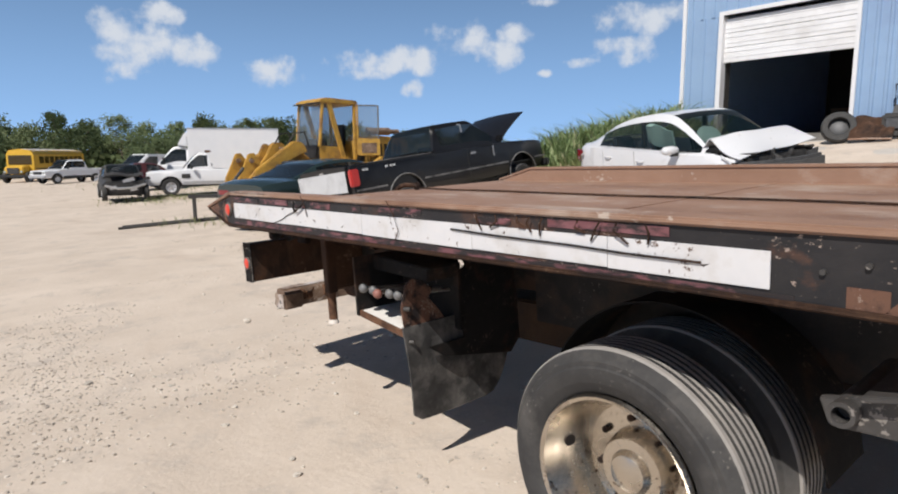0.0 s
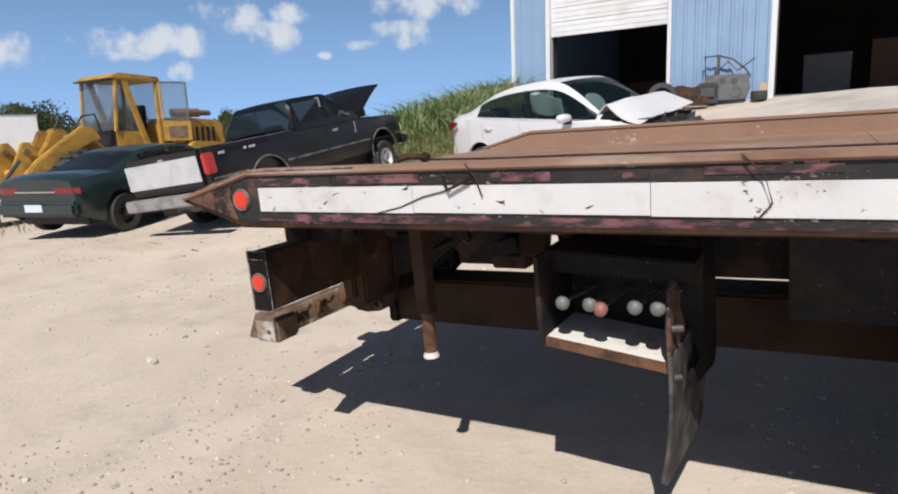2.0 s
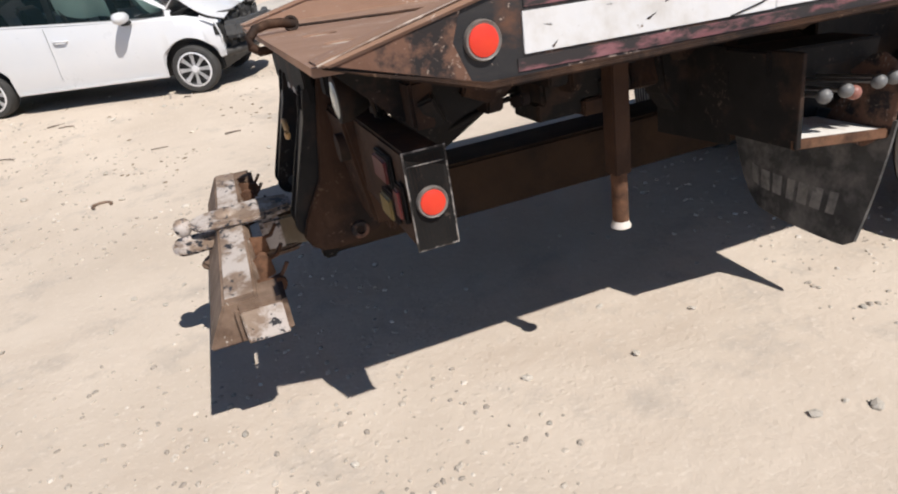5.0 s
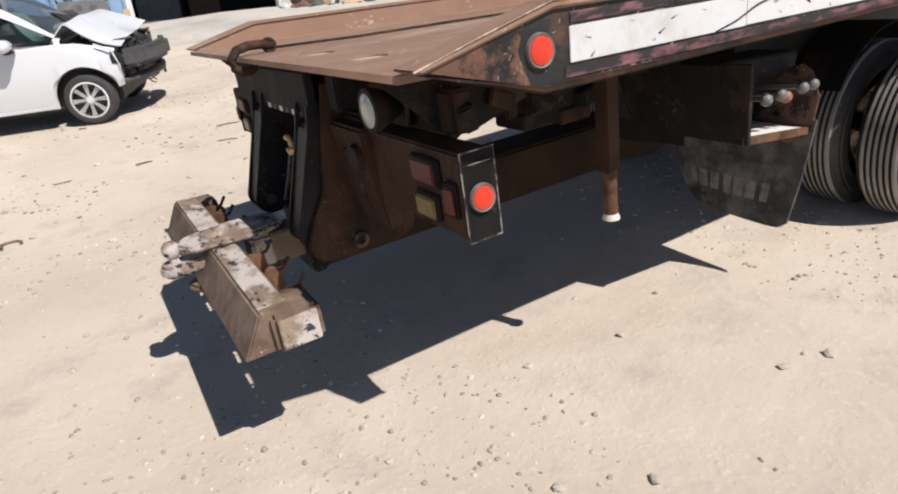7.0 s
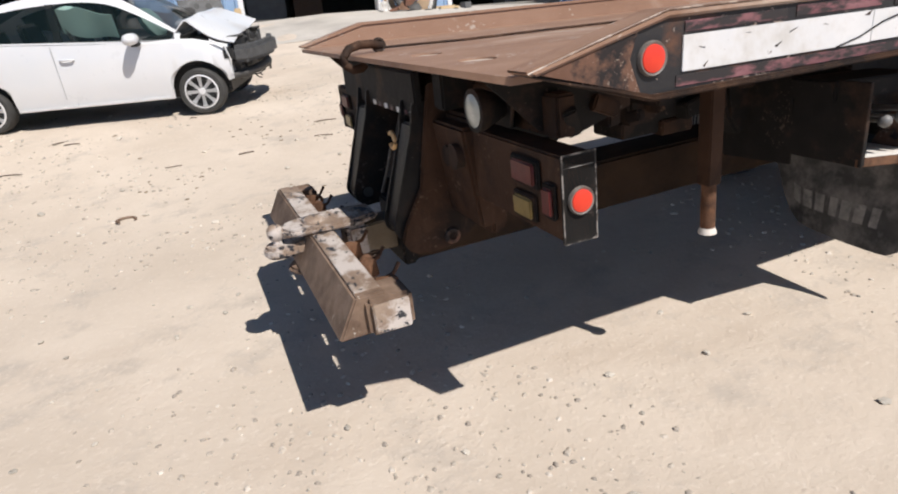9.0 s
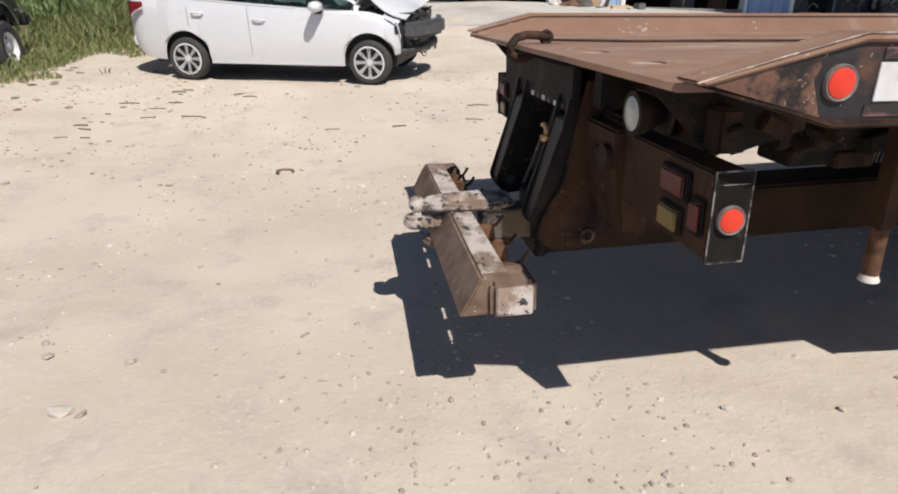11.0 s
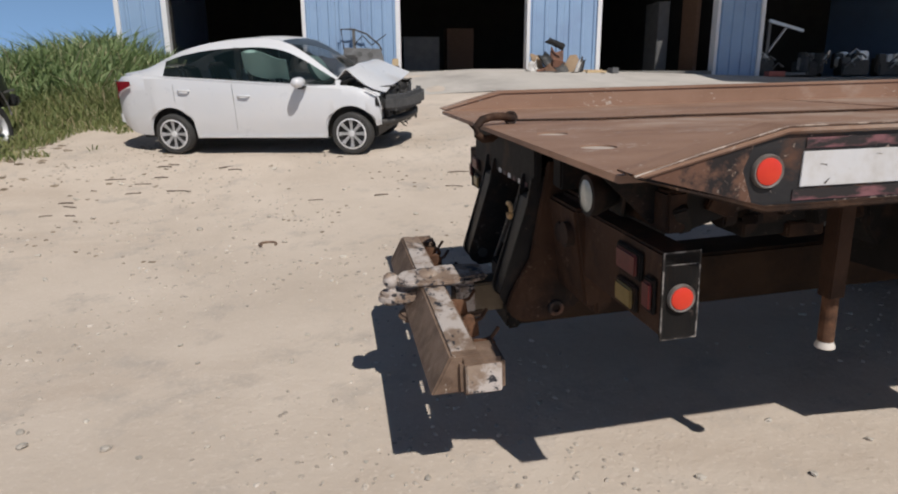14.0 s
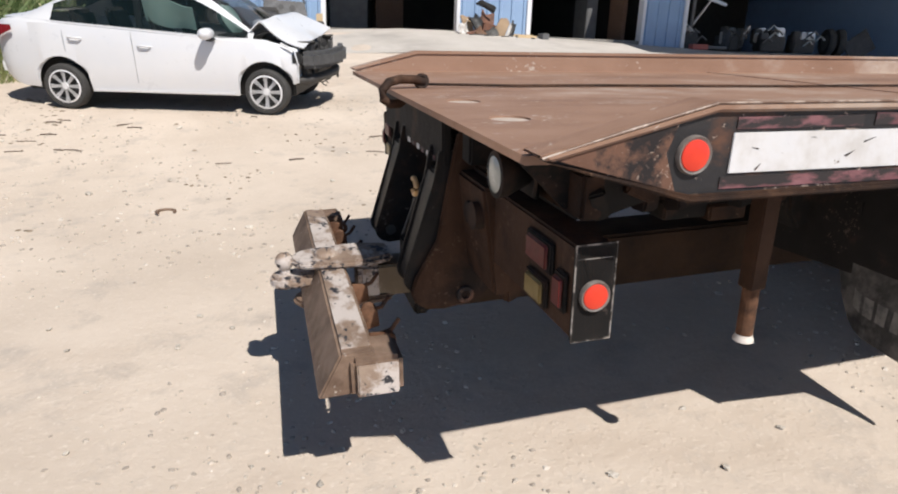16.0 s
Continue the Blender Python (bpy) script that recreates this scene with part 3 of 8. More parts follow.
def deck_plate():
    """The deck's plate with its two chain slots cut through."""
    cu = bpy.data.curves.new("deck", "CURVE")
    cu.dimensions, cu.fill_mode, cu.extrude = "2D", "BOTH", 0.009
    def ring(pts):
        s = cu.splines.new("POLY")
        s.points.add(len(pts) - 1)
        for p, (x, y) in zip(s.points, pts):
            p.co = (x, y, 0, 1)
        s.use_cyclic_u = True
    ring([(-0.315, -1.18), (6.1, -1.18), (6.1, 1.18), (-0.315, 1.18)])
    for cx, cy in ((-0.15, -0.68), (-0.15, -0.265)):
        ring([(cx + 0.058 * math.cos(a), cy + 0.058 * math.sin(a)) for a in [2 * math.pi * k / 20 for k in range(20)]])
    tmp = bpy.data.objects.new("tmp", cu)
    b = bmesh.new()
    b.from_mesh(tmp.to_mesh())
    tmp.to_mesh_clear()
    bpy.data.objects.remove(tmp)
    bpy.data.curves.remove(cu)
    bmesh.ops.translate(b, vec=(0, 0, 1.141), verts=b.verts)
    return b


deck = part("deck", deck_plate(), M_RUST, truck)
for cy in (-0.68, -0.265):
    part("slot_plate", box(-0.225, -0.075, cy - 0.075, cy + 0.075, 1.134, 1.1445), M_PALEPLATE, deck, "bright worn steel under a deck slot")
part("seam", box(1.9, 1.93, -1.17, 1.17, 1.15, 1.153), M_RUST, deck)
part("seam", box(3.9, 3.93, -1.17, 1.17, 1.15, 1.153), M_RUST, deck)
for s in (-1, 1):
    a, c = s * 1.178, s * 1.25
    rail = part("side_rail", slab([(-0.318, 1.158), (0.035, 1.25), (6.1, 1.25), (6.1, 1.092), (2.6, 1.092), (0.0, 1.068)], "y", a, c, 0.008), M_RAIL if s < 0 else M_RUST, truck)
    part("wedge_plate", slab([(-0.300, 1.158), (-0.035, 1.228), (-0.06, 1.160), (-0.03, 1.085)], "y", s * 1.25, s * 1.2535, 0.001), M_WEDGE, rail, "brown rusty wedge end")
    lip = [(-0.325, 1.164), (0.034, 1.256), (6.1, 1.256), (6.1, 1.236), (0.04, 1.236), (-0.30, 1.152)]
    part("rail_lip", slab(lip, "y", s * 1.17, s * 1.262, 0.006), M_RUST, rail, "rusty rounded top edge")
    part("rub_edge", tube([(-0.316, s * 1.258, 1.160), (-0.15, s * 1.259, 1.2065), (0.034, s * 1.2585, 1.2535), (0.5, s * 1.2585, 1.2545)], 0.0026, 6), M_RUBBED, rail, "pale rubbed edge")
    part("rail_foot", slab([(-0.31, 1.154), (0.0, 1.062), (2.6, 1.086), (6.1, 1.086), (6.1, 1.10), (2.6, 1.10), (0.004, 1.078)], "y", s * 1.22, s * 1.265, 0.005), M_BROWN, rail)

# white panels with torn red tape above and below
x, k = 0.085, 0
for w in (0.62, 0.66, 0.63, 0.5, 0.39):
    part("white_panel", box(x, x + w - 0.0015, -1.2545, -1.25, 1.117 + 0.002 * (k % 2), 1.196, 0.001), M_WHITEPAINT, truck, "chipped white side panel" if k == 0 else "")
    x, k = x + w, k + 1
for x0, x1, z0, z1 in ((0.09, 0.40, 1.203, 1.226), (0.43, 0.73, 1.205, 1.230), (0.78, 0.90, 1.203, 1.214), (0.95, 1.12, 1.204, 1.228), (1.30, 1.36, 1.206, 1.228), (1.48, 1.74, 1.212, 1.230), (2.02, 2.16, 1.204, 1.222), (2.30, 2.66, 1.208, 1.231), (0.07, 2.93, 1.086, 1.110)):
    part("red_tape", box(x0, x1, -1.2525, -1.25, z0, z1), M_REDTAPE, truck, "torn faded red tape")
# a loose strap hook over the rail, frayed straps and a cable lying along the panels
part("strap_hook", tube([(0.815, -1.262, 1.226), (0.822, -1.268, 1.200), (0.832, -1.27, 1.186), (0.855, -1.268, 1.196), (0.895, -1.266, 1.212), (0.90, -1.264, 1.222)], 0.0045), M_BLACK, truck)
part("strap_wire", tube([(0.83, -1.258, 1.185), (0.74, -1.257, 1.165), (0.66, -1.256, 1.135), (0.58, -1.256, 1.118)], 0.002, 6), M_BLACK, truck)
part("strap_wire", tube([(0.885, -1.262, 1.256), (0.915, -1.262, 1.215), (0.93, -1.259, 1.165)], 0.0022, 6), M_BROWN, truck)
part("strap_wire", tube([(1.555, -1.266, 1.256), (1.60, -1.27, 1.21), (1.615, -1.262, 1.15), (1.59, -1.258, 1.118)], 0.0018, 6), M_BROWN, truck)
part("loose_cable", tube([(1.90, -1.258, 1.176), (2.1, -1.259, 1.170), (2.38, -1.258, 1.166), (2.55, -1.259, 1.160), (2.74, -1.258, 1.158)], 0.003, 6), M_BLACK, truck)
rng = random.Random(5)
for i in range(9):
    sx = 2.02 + i * 0.075 + rng.uniform(-0.03, 0.03)
    part("strap_shred", tube([(sx, -1.264, 1.232), (sx + rng.uniform(-0.012, 0.012), -1.268, 1.215), (sx + rng.uniform(-0.03, 0.03), -1.259, 1.205 - rng.uniform(0, 0.025))], 0.003, 5), M_BROWN, truck)
part("rust_patch", box(3.02, 3.09, -1.2525, -1.25, 1.10, 1.142, 0.001), M_WEDGE, truck, "brown rust patch")
part("rust_patch", slab([(3.08, 1.098), (3.30, 1.10), (3.26, 1.114), (3.10, 1.122)], "y", -1.2525, -1.25), M_WEDGE, truck)
for i in range(5):
    part("rail_bolt", rod((2.98 + 0.075 * i, -1.258, 1.165 + 0.02 * (i % 2)), (2.98 + 0.075 * i, -1.25, 1.165 + 0.02 * (i % 2)), 0.006, 8), M_SCUFF, truck)
for i in range(16):
    sx = rng.uniform(0.12, 2.8)
    zz = rng.uniform(1.12, 1.19)
    part("gash", slab([(sx, zz), (sx + rng.uniform(0.01, 0.035), zz + rng.uniform(-0.012, 0.012)), (sx + rng.uniform(0.0, 0.02), zz - rng.uniform(0.001, 0.003))], "y", -1.2555, -1.2535), M_BROWN, truck)


def marker(cx, cy, cz, r, parent, axis):
    m = Matrix.Translation((cx, cy, cz)) @ (Matrix.Rotation(radians(90), 4, "X") if axis == "y" else Matrix.Rotation(radians(-90), 4, "Y"))
    light = part("marker_light", lathe([(r * 1.24, 0), (r * 1.24, 0.006), (r * 1.16, 0.011), (r * 1.0, 0.008)], 28, m), M_BEZEL, parent, "scuffed metal bezel", True)
    part("lens", lathe([(r, 0.006), (r * 0.97, 0.0105), (r * 0.7, 0.013), (r * 0.3, 0.0138), (0.0, 0.014)], 28, m), M_RED, light, "bright red round lens", True)
    return light


marker(0.0, -1.25, 1.156, 0.031, truck, "y")

# under the deck: cross members, sills, subframe and chassis
for i in range(10):
    part("cross_member", box(0.15 + i * 0.6, 0.23 + i * 0.6, -1.17, 1.17, 1.055, 1.13, 0.006), M_BLACK, truck)
for s in (-1, 1):
    part("deck_sill", box(-0.2, 6.05, s * 0.46 - 0.04, s * 0.46 + 0.04, 0.985, 1.13, 0.008), M_BLACK, truck)
    part("chassis_rail", slab([(0.98, 0.86), (1.08, 0.74), (1.25, 0.72), (6.3, 0.72), (6.3, 0.98), (0.98, 0.98)], "y", s * 0.42 - 0.035, s * 0.42 + 0.035, 0.008), M_BLACK, truck)
    part("leaf_spring", slab([(1.85, 0.66), (2.2, 0.53), (2.5, 0.5), (2.8, 0.53), (3.15, 0.66), (3.15, 0.69), (2.8, 0.58), (2.2, 0.58), (1.85, 0.69)], "y", s * 0.42 - 0.04, s * 0.42 + 0.04), M_BROWN, truck)
part("rear_crossmember", box(0.32, 0.38, -0.9, 0.9, 0.95, 1.04, 0.006), M_BLACK, truck)
part("valve_box", box(0.44, 0.70, -0.62, -0.36, 0.83, 1.06, 0.012), M_BLACK, truck)
part("valve_plate", box(0.60, 0.745, -0.60, -0.42, 0.765, 0.82, 0.006), M_BROWN, truck)
part("valve_plate", box(0.44, 0.62, -0.58, -0.40, 0.775, 0.835, 0.006), M_BLACK, truck)
part("hanger", slab([(0.90, 1.06), (1.06, 1.06), (1.03, 0.75), (0.96, 0.70), (0.90, 0.78), (0.88, 0.90)], "y", -0.62, -0.5, 0.012), M_BLACK, truck)
part("axle", lathe([(0.05, -0.95), (0.06, -0.4), (0.09, -0.2), (0.17, -0.06), (0.17, 0.06), (0.09, 0.2), (0.06, 0.4), (0.05, 0.95)], 20, Matrix.Translation((2.39, 0, 0.38)) @ Matrix.Rotation(radians(90), 4, "X")), M_BLACK, truck, smooth=True)
# added sheets, no real part: near-black colour for the deep shade under the bed
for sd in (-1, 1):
    part("frame_skirt", slab([(1.62, 0.62), (6.05, 0.62), (6.05, 0.94), (1.62, 1.04)], "y", sd * 0.56 - 0.006, sd * 0.56 + 0.006, 0.004), M_GREASY_SHADE, truck)
part("sub_frame", slab([(0.0, 1.03), (0.0, 0.66), (0.14, 0.71), (0.42, 0.865), (0.42, 1.03)], "y", -0.42, -0.395, 0.006), M_BLACK, truck)
part("drive_shaft", rod((2.4, 0, 0.45), (5.6, 0, 0.62), 0.04), M_BROWN, truck)
part("tilt_cylinder", rod((0.10, -0.36, 0.70), (0.42, -0.36, 0.97), 0.035, 14, bm=rod((0.40, -0.36, 0.95), (0.66, -0.36, 1.04), 0.05, 14)), M_BLACK, truck)
part("hose", tube([(0.2, -0.40, 0.80), (0.35, -0.43, 0.86), (0.5, -0.43, 0.88), (0.72, -0.42, 0.98)], 0.010), M_BLACK, truck)
part("hose", tube([(0.18, -0.41, 0.78), (0.34, -0.45, 0.84), (0.5, -0.46, 0.86), (0.75, -0.44, 0.96)], 0.010), M_BLACK, truck)
part("hose", tube([(0.75, -1.0, 1.04), (0.9, -1.02, 1.0), (1.05, -1.02, 0.99), (1.2, -1.0, 1.03)], 0.009), M_BROWN, truck)
for dx in (0.0, 0.05, 0.11):
    part("hose", tube([(1.55 + dx, -0.62, 1.03), (1.66 + dx, -0.66, 0.93), (1.80 + dx, -0.68, 0.90), (1.95 + dx, -0.62, 0.98)], 0.011), M_BLACK, truck)
part("air_tank", lathe([(0.0, -0.3), (0.09, -0.29), (0.13, -0.25), (0.13, 0.25), (0.09, 0.29), (0.0, 0.3)], 20, Matrix.Translation((1.75, 0.1, 0.82)) @ Matrix.Rotation(radians(90), 4, "Y")), M_BLACK, truck, smooth=True)

rj = random.Random(17)
for k in range(16):
    px, py, pz = rj.uniform(0.3, 0.98), rj.uniform(-0.72, -0.40), rj.uniform(0.86, 1.02)
    w, h = rj.uniform(0.02, 0.055), rj.uniform(0.02, 0.05)
    part("valve_fitting", turned(box(-w, w, -0.03, 0.03, -h, h, 0.006), pose(px, py, pz, rj.uniform(-20, 20), rj.uniform(-30, 30), rj.uniform(-20, 20))), M_BLACK if k % 3 else M_BROWN, truck)
for k in range(6):
    px = 0.3 + 0.11 * k
    part("hose", tube([(px, -0.55, 1.04), (px + 0.05, -0.60, 0.93 - 0.02 * (k % 3)), (px + 0.16, -0.60, 0.92 - 0.03 * (k % 2)), (px + 0.24, -0.52, 1.02)], 0.008, 7), M_BLACK, truck)

# stabiliser leg
leg = part("stabiliser_leg", box(0.470, 0.524, -0.962, -0.908, 0.68, 1.06, 0.004), M_BROWN, truck)
part("inner_leg", rod((0.497, -0.938, 0.525), (0.497, -0.936, 0.7), 0.0235, 18), M_ORANGE_RUST, leg, "orange rusty inner tube")
part("foot", lathe([(0.0238, 0.536), (0.025, 0.527), (0.029, 0.522), (0.029, 0.515), (0.0, 0.515)], 18, Matrix.Translation((0.497, -0.938, 0))), M_BARE, leg, smooth=True)
leg2 = part("stabiliser_leg", box(0.467, 0.523, 0.896, 0.952, 0.68, 1.06, 0.005), M_BROWN, truck)
part("inner_leg", rod((0.495, 0.924, 0.52), (0.495, 0.922, 0.7), 0.023, 18), M_ORANGE_RUST, leg2)

# tail lights in boxes on both sides
for s in (-1, 1):
    o, i = s * 1.130, s * 0.60
    lb = part("light_box", box(-0.163, -0.070, min(o, i), max(o, i), 0.71, 0.935, 0.006), M_BROWN, truck)
    part("end_plate", box(-0.166, -0.067, min(o, o - s * 0.012), max(o, o - s * 0.012), 0.706, 0.939, 0.004), M_BLACK, lb, "scuffed black end plate")
    if s < 0:
        for e0, e1, f0, f1 in ((-0.167, -0.066, 0.9365, 0.94), (-0.167, -0.066, 0.705, 0.7085), (-0.167, -0.1635, 0.7085, 0.9365), (-0.0695, -0.066, 0.7085, 0.9365), (-0.161, -0.072, 0.905, 0.907)):
            part("worn_edge", box(e0, e1, -1.1315, -1.1295, f0, f1), M_WORN, lb)
        marker(-0.116, -1.131, 0.818, 0.030, lb, "y")
    for yy, zz, ww, hh, mm, nm in ((0.955, 0.868, 0.075, 0.042, M_SHADED_RED, "stop_lamp"), (0.945, 0.768, 0.062, 0.04, M_AMBER, "turn_lamp"), (1.075, 0.812, 0.03, 0.05, M_SHADED_RED, "small_lamp")):
        lamp_o = part(nm, box(-0.175, -0.163, s * yy - ww, s * yy + ww, zz - hh, zz + hh, 0.012, seg=3), M_BLACK, lb, smooth=True)
        part("lens", box(-0.184, -0.172, s * yy - ww * 0.8, s * yy + ww * 0.8, zz - hh * 0.75, zz + hh * 0.75, 0.011, seg=3), mm, lamp_o, smooth=True)

# the tail board with its worn warning tape
part("tail_board", box(-0.245, -0.215, -0.35, 0.62, 0.945, 1.105, 0.006), M_BLACK, truck)
part("tail_board", box(-0.09, -0.03, -1.0, 1.0, 0.945, 1.06, 0.008), M_BROWN, truck)
for i in range(7):
    yy = -0.33 + i * 0.075
    part("tape_bit", box(-0.2475, -0.2445, yy, yy + 0.035, 0.95, 0.968), M_REDTAPE if i % 2 else M_WHITEPAINT, truck)
wl_m = Matrix.Translation((-0.21, -0.772, 1.018)) @ Matrix.Rotation(radians(-90), 4, "Y")
work = part("work_lamp", lathe([(0.0, -0.085), (0.03, -0.08), (0.06, -0.015), (0.062, 0.012), (0.056, 0.014)], 26, wl_m), M_BLACK, truck, "black housing", True)
part("lens", lathe([(0.056, 0.008), (0.045, 0.016), (0.02, 0.02), (0.0, 0.021)], 26, wl_m), M_LAMP, work, "milky round lamp glass", True)
part("lamp_bracket", slab([(-0.825, 0.955), (-0.715, 0.955), (-0.715, 1.13), (-0.825, 1.13)], "x", -0.13, -0.118, 0.004), M_BLACK, truck)
rt = random.Random(23)
for k in range(14):
    px, py, pz = rt.uniform(-0.12, 0.3), rt.uniform(-1.02, -0.5), rt.uniform(0.93, 1.05)
    w, h = rt.uniform(0.015, 0.05), rt.uniform(0.015, 0.045)
    part("bracket_piece", turned(box(-w, w, -0.025, 0.025, -h, h, 0.006), pose(px, py, pz, rt.uniform(-30, 30), rt.uniform(-30, 30), rt.uniform(-30, 30))), M_BROWN if k % 2 else M_BLACK, truck)
for k in range(4):
    part("wire", tube([(-0.16 + 0.05 * k, -0.9, 1.05), (-0.14 + 0.06 * k, -0.84, 0.97 - 0.02 * (k % 2)), (-0.10 + 0.05 * k, -0.76, 0.96), (-0.08, -0.66 + 0.03 * k, 1.04)], 0.006, 6), M_BLACK, truck)
part("tail_rib", slab([(-0.27, 1.13), (0.2, 1.13), (0.2, 0.98), (0.02, 0.93), (-0.10, 0.96)], "y", -0.93, -0.915, 0.003), M_BLACK, truck)
part("tail_rib", slab([(-0.27, 1.13), (0.3, 1.13), (0.3, 0.96), (-0.12, 0.96)], "y", 0.78, 0.80, 0.003), M_BROWN, truck)

# wheel-lift tower: two raked legs with rounded noses, a brown side plate, pivot tube, pins
nose = [(-0.318 + 0.052 * math.cos(a), 0.568 + 0.052 * math.sin(a)) for a in [math.radians(165 + 16 * k) for k in range(9)]]
for y0, y1 in ((-0.335, -0.225), (0.225, 0.345)):
    leg_ = part("tower_leg", slab([(-0.10, 0.93), (-0.262, 0.93)] + nose + [(-0.20, 0.53), (-0.10, 0.62)], "y", y0, y1, 0.008), M_GREASY_SHADE, truck, "greasy black raked leg with a rounded nose")
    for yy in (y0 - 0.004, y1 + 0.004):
        part("leg_flange", slab([(-0.10, 1.0), (-0.255, 1.0), (-0.275, 0.90)] + [(x - 0.012, z) for x, z in nose] + [(-0.22, 0.50), (-0.09, 0.56)], "y", yy - 0.007, yy + 0.007, 0.003), M_GREASY_SHADE, leg_)
    part("nose_pin", rod((-0.318, y0 - 0.015, 0.568), (-0.318, y1 + 0.015, 0.568), 0.022, 14), M_SCUFF, leg_)
side = part("side_plate", slab([(-0.20, 1.06), (-0.03, 1.06), (-0.04, 0.62), (-0.06, 0.54), (-0.11, 0.49), (-0.17, 0.465), (-0.25, 0.455), (-0.31, 0.462), (-0.345, 0.485), (-0.365, 0.525), (-0.345, 0.58), (-0.27, 0.71), (-0.235, 0.89)], "y", -0.372, -0.352, 0.005), M_BROWN, truck, "brown rusty side plate")
part("plate_hole", lathe([(0.016, 0.0), (0.030, 0.0), (0.032, 0.006), (0.028, 0.010), (0.016, 0.010)], 20, Matrix.Translation((-0.174, -0.371, 0.504)) @ Matrix.Rotation(radians(90), 4, "X"), close=True), M_WEDGE, side, "", True)
part("plate_web", slab([(-0.15, 0.965), (-0.05, 0.965), (-0.05, 0.58), (-0.11, 0.55)], "y", -0.60, -0.37, 0.012), M_BROWN, side)
part("far_plate", slab([(-0.20, 1.06), (-0.03, 1.06), (-0.04, 0.60), (-0.17, 0.47), (-0.31, 0.462), (-0.365, 0.525), (-0.27, 0.71), (-0.235, 0.89)], "y", 0.352, 0.372, 0.005), M_BLACK, truck)
part("back_wall", box(-0.09, -0.07, -0.225, 0.225, 0.60, 1.06), M_BLACK, truck)
part("pivot_tube", rod((-0.16, -0.36, 0.56), (-0.16, 0.36, 0.56), 0.045, 18), M_BLACK, truck, smooth=True)
part("lift_cylinder", rod((-0.27, 0.0, 0.52), (-0.10, 0.0, 0.98), 0.05, 18, bm=rod((-0.22, 0.0, 0.65), (-0.10, 0.0, 0.98), 0.065, 18)), M_BLACK, truck, smooth=True)
part("tow_pin", tube([(-0.33, -0.307 + 0.027 * math.cos(a), 0.883 + 0.027 * math.sin(a)) for a in np.linspace(0.9, 5.6, 14)], 0.0085, 8), mat("brass_ring", (0.50, 0.30, 0.13), 0.5, 0.2, (0.58, 0.38, 0.18), 20), truck, "tan open ring hanging in the tower", True)
part("chain", tube([(-0.255, -0.03, 0.80), (-0.27, 0.02, 0.70), (-0.30, 0.05, 0.60)], 0.007, 6), M_SCUFF, truck)
part("tail_pod", rod((-0.215, -0.56, 0.845), (-0.10, -0.56, 0.845), 0.042, 20, bm=rod((-0.20, -0.47, 0.83), (-0.10, -0.47, 0.83), 0.035, 18)), M_BLACK, truck, smooth=True)
part("side_gusset", slab([(-0.2, 0.94), (-0.1, 0.94), (-0.1, 0.60), (-0.16, 0.60)], "y", -0.62, -0.36, 0.01), M_BROWN, truck)
outer = part("boom_sleeve", box(-0.28, 2.3, -0.12, 0.12, 0.335, 0.565, 0.012), mat("dark_brown_grime", (0.030, 0.017, 0.010), 0.8, 0.0, (0.062, 0.036, 0.021), 5, 0.6, 0.002, 50, stain=(0.014, 0.010, 0.009), stain_scale=3, stain_at=0.55, spec=0.2), truck, "dark brown rusty outer boom tube")
part("sleeve_collar", box(-0.30, -0.24, -0.13, 0.13, 0.325, 0.575, 0.01), M_BLACK, outer)

# the boom and its crossbar, drawn in most of the way and carried level
tip_x, tip_z = -0.60, 0.19
boom = part("boom", box(-0.30 if tip_x > -0.7 else tip_x + 0.3, -0.1, -0.065, 0.065, 0.395, 0.515, 0.007, box(tip_x + 0.12, -0.28, -0.066, 0.066, 0.392, 0.518, 0.007)), mat("tan_dusty_boom", (0.15, 0.11, 0.066), 0.7, 0.0, (0.24, 0.19, 0.13), 8, 0.5, 0.001, 50, stain=(0.42, 0.36, 0.28), stain_scale=4, stain_at=0.62), truck, "dusty tan boom tube")
part("end_collar", box(tip_x + 0.10, tip_x + 0.19, -0.076, 0.076, 0.384, 0.528, 0.014), M_SCRAPED, boom)


def yoke(z0, z1, grow):
    """One cheek of the pivot casting: a rounded nose over the bar that sweeps back to both sides of the boom."""
    pts = [(tip_x - 0.03 + 0.085 * math.cos(a) - 0.03, 0.085 * math.sin(a)) for a in [math.pi / 2 + math.pi * k / 10 for k in range(11)]]
    pts += [(tip_x + 0.03, -0.105 * grow), (tip_x + 0.12, -0.105 * grow), (tip_x + 0.20, -0.085), (tip_x + 0.235, -0.07)]
    pts += [(x, -y) for x, y in reversed(pts[11:])]
    return slab(pts, "z", z0, z1, 0.011)


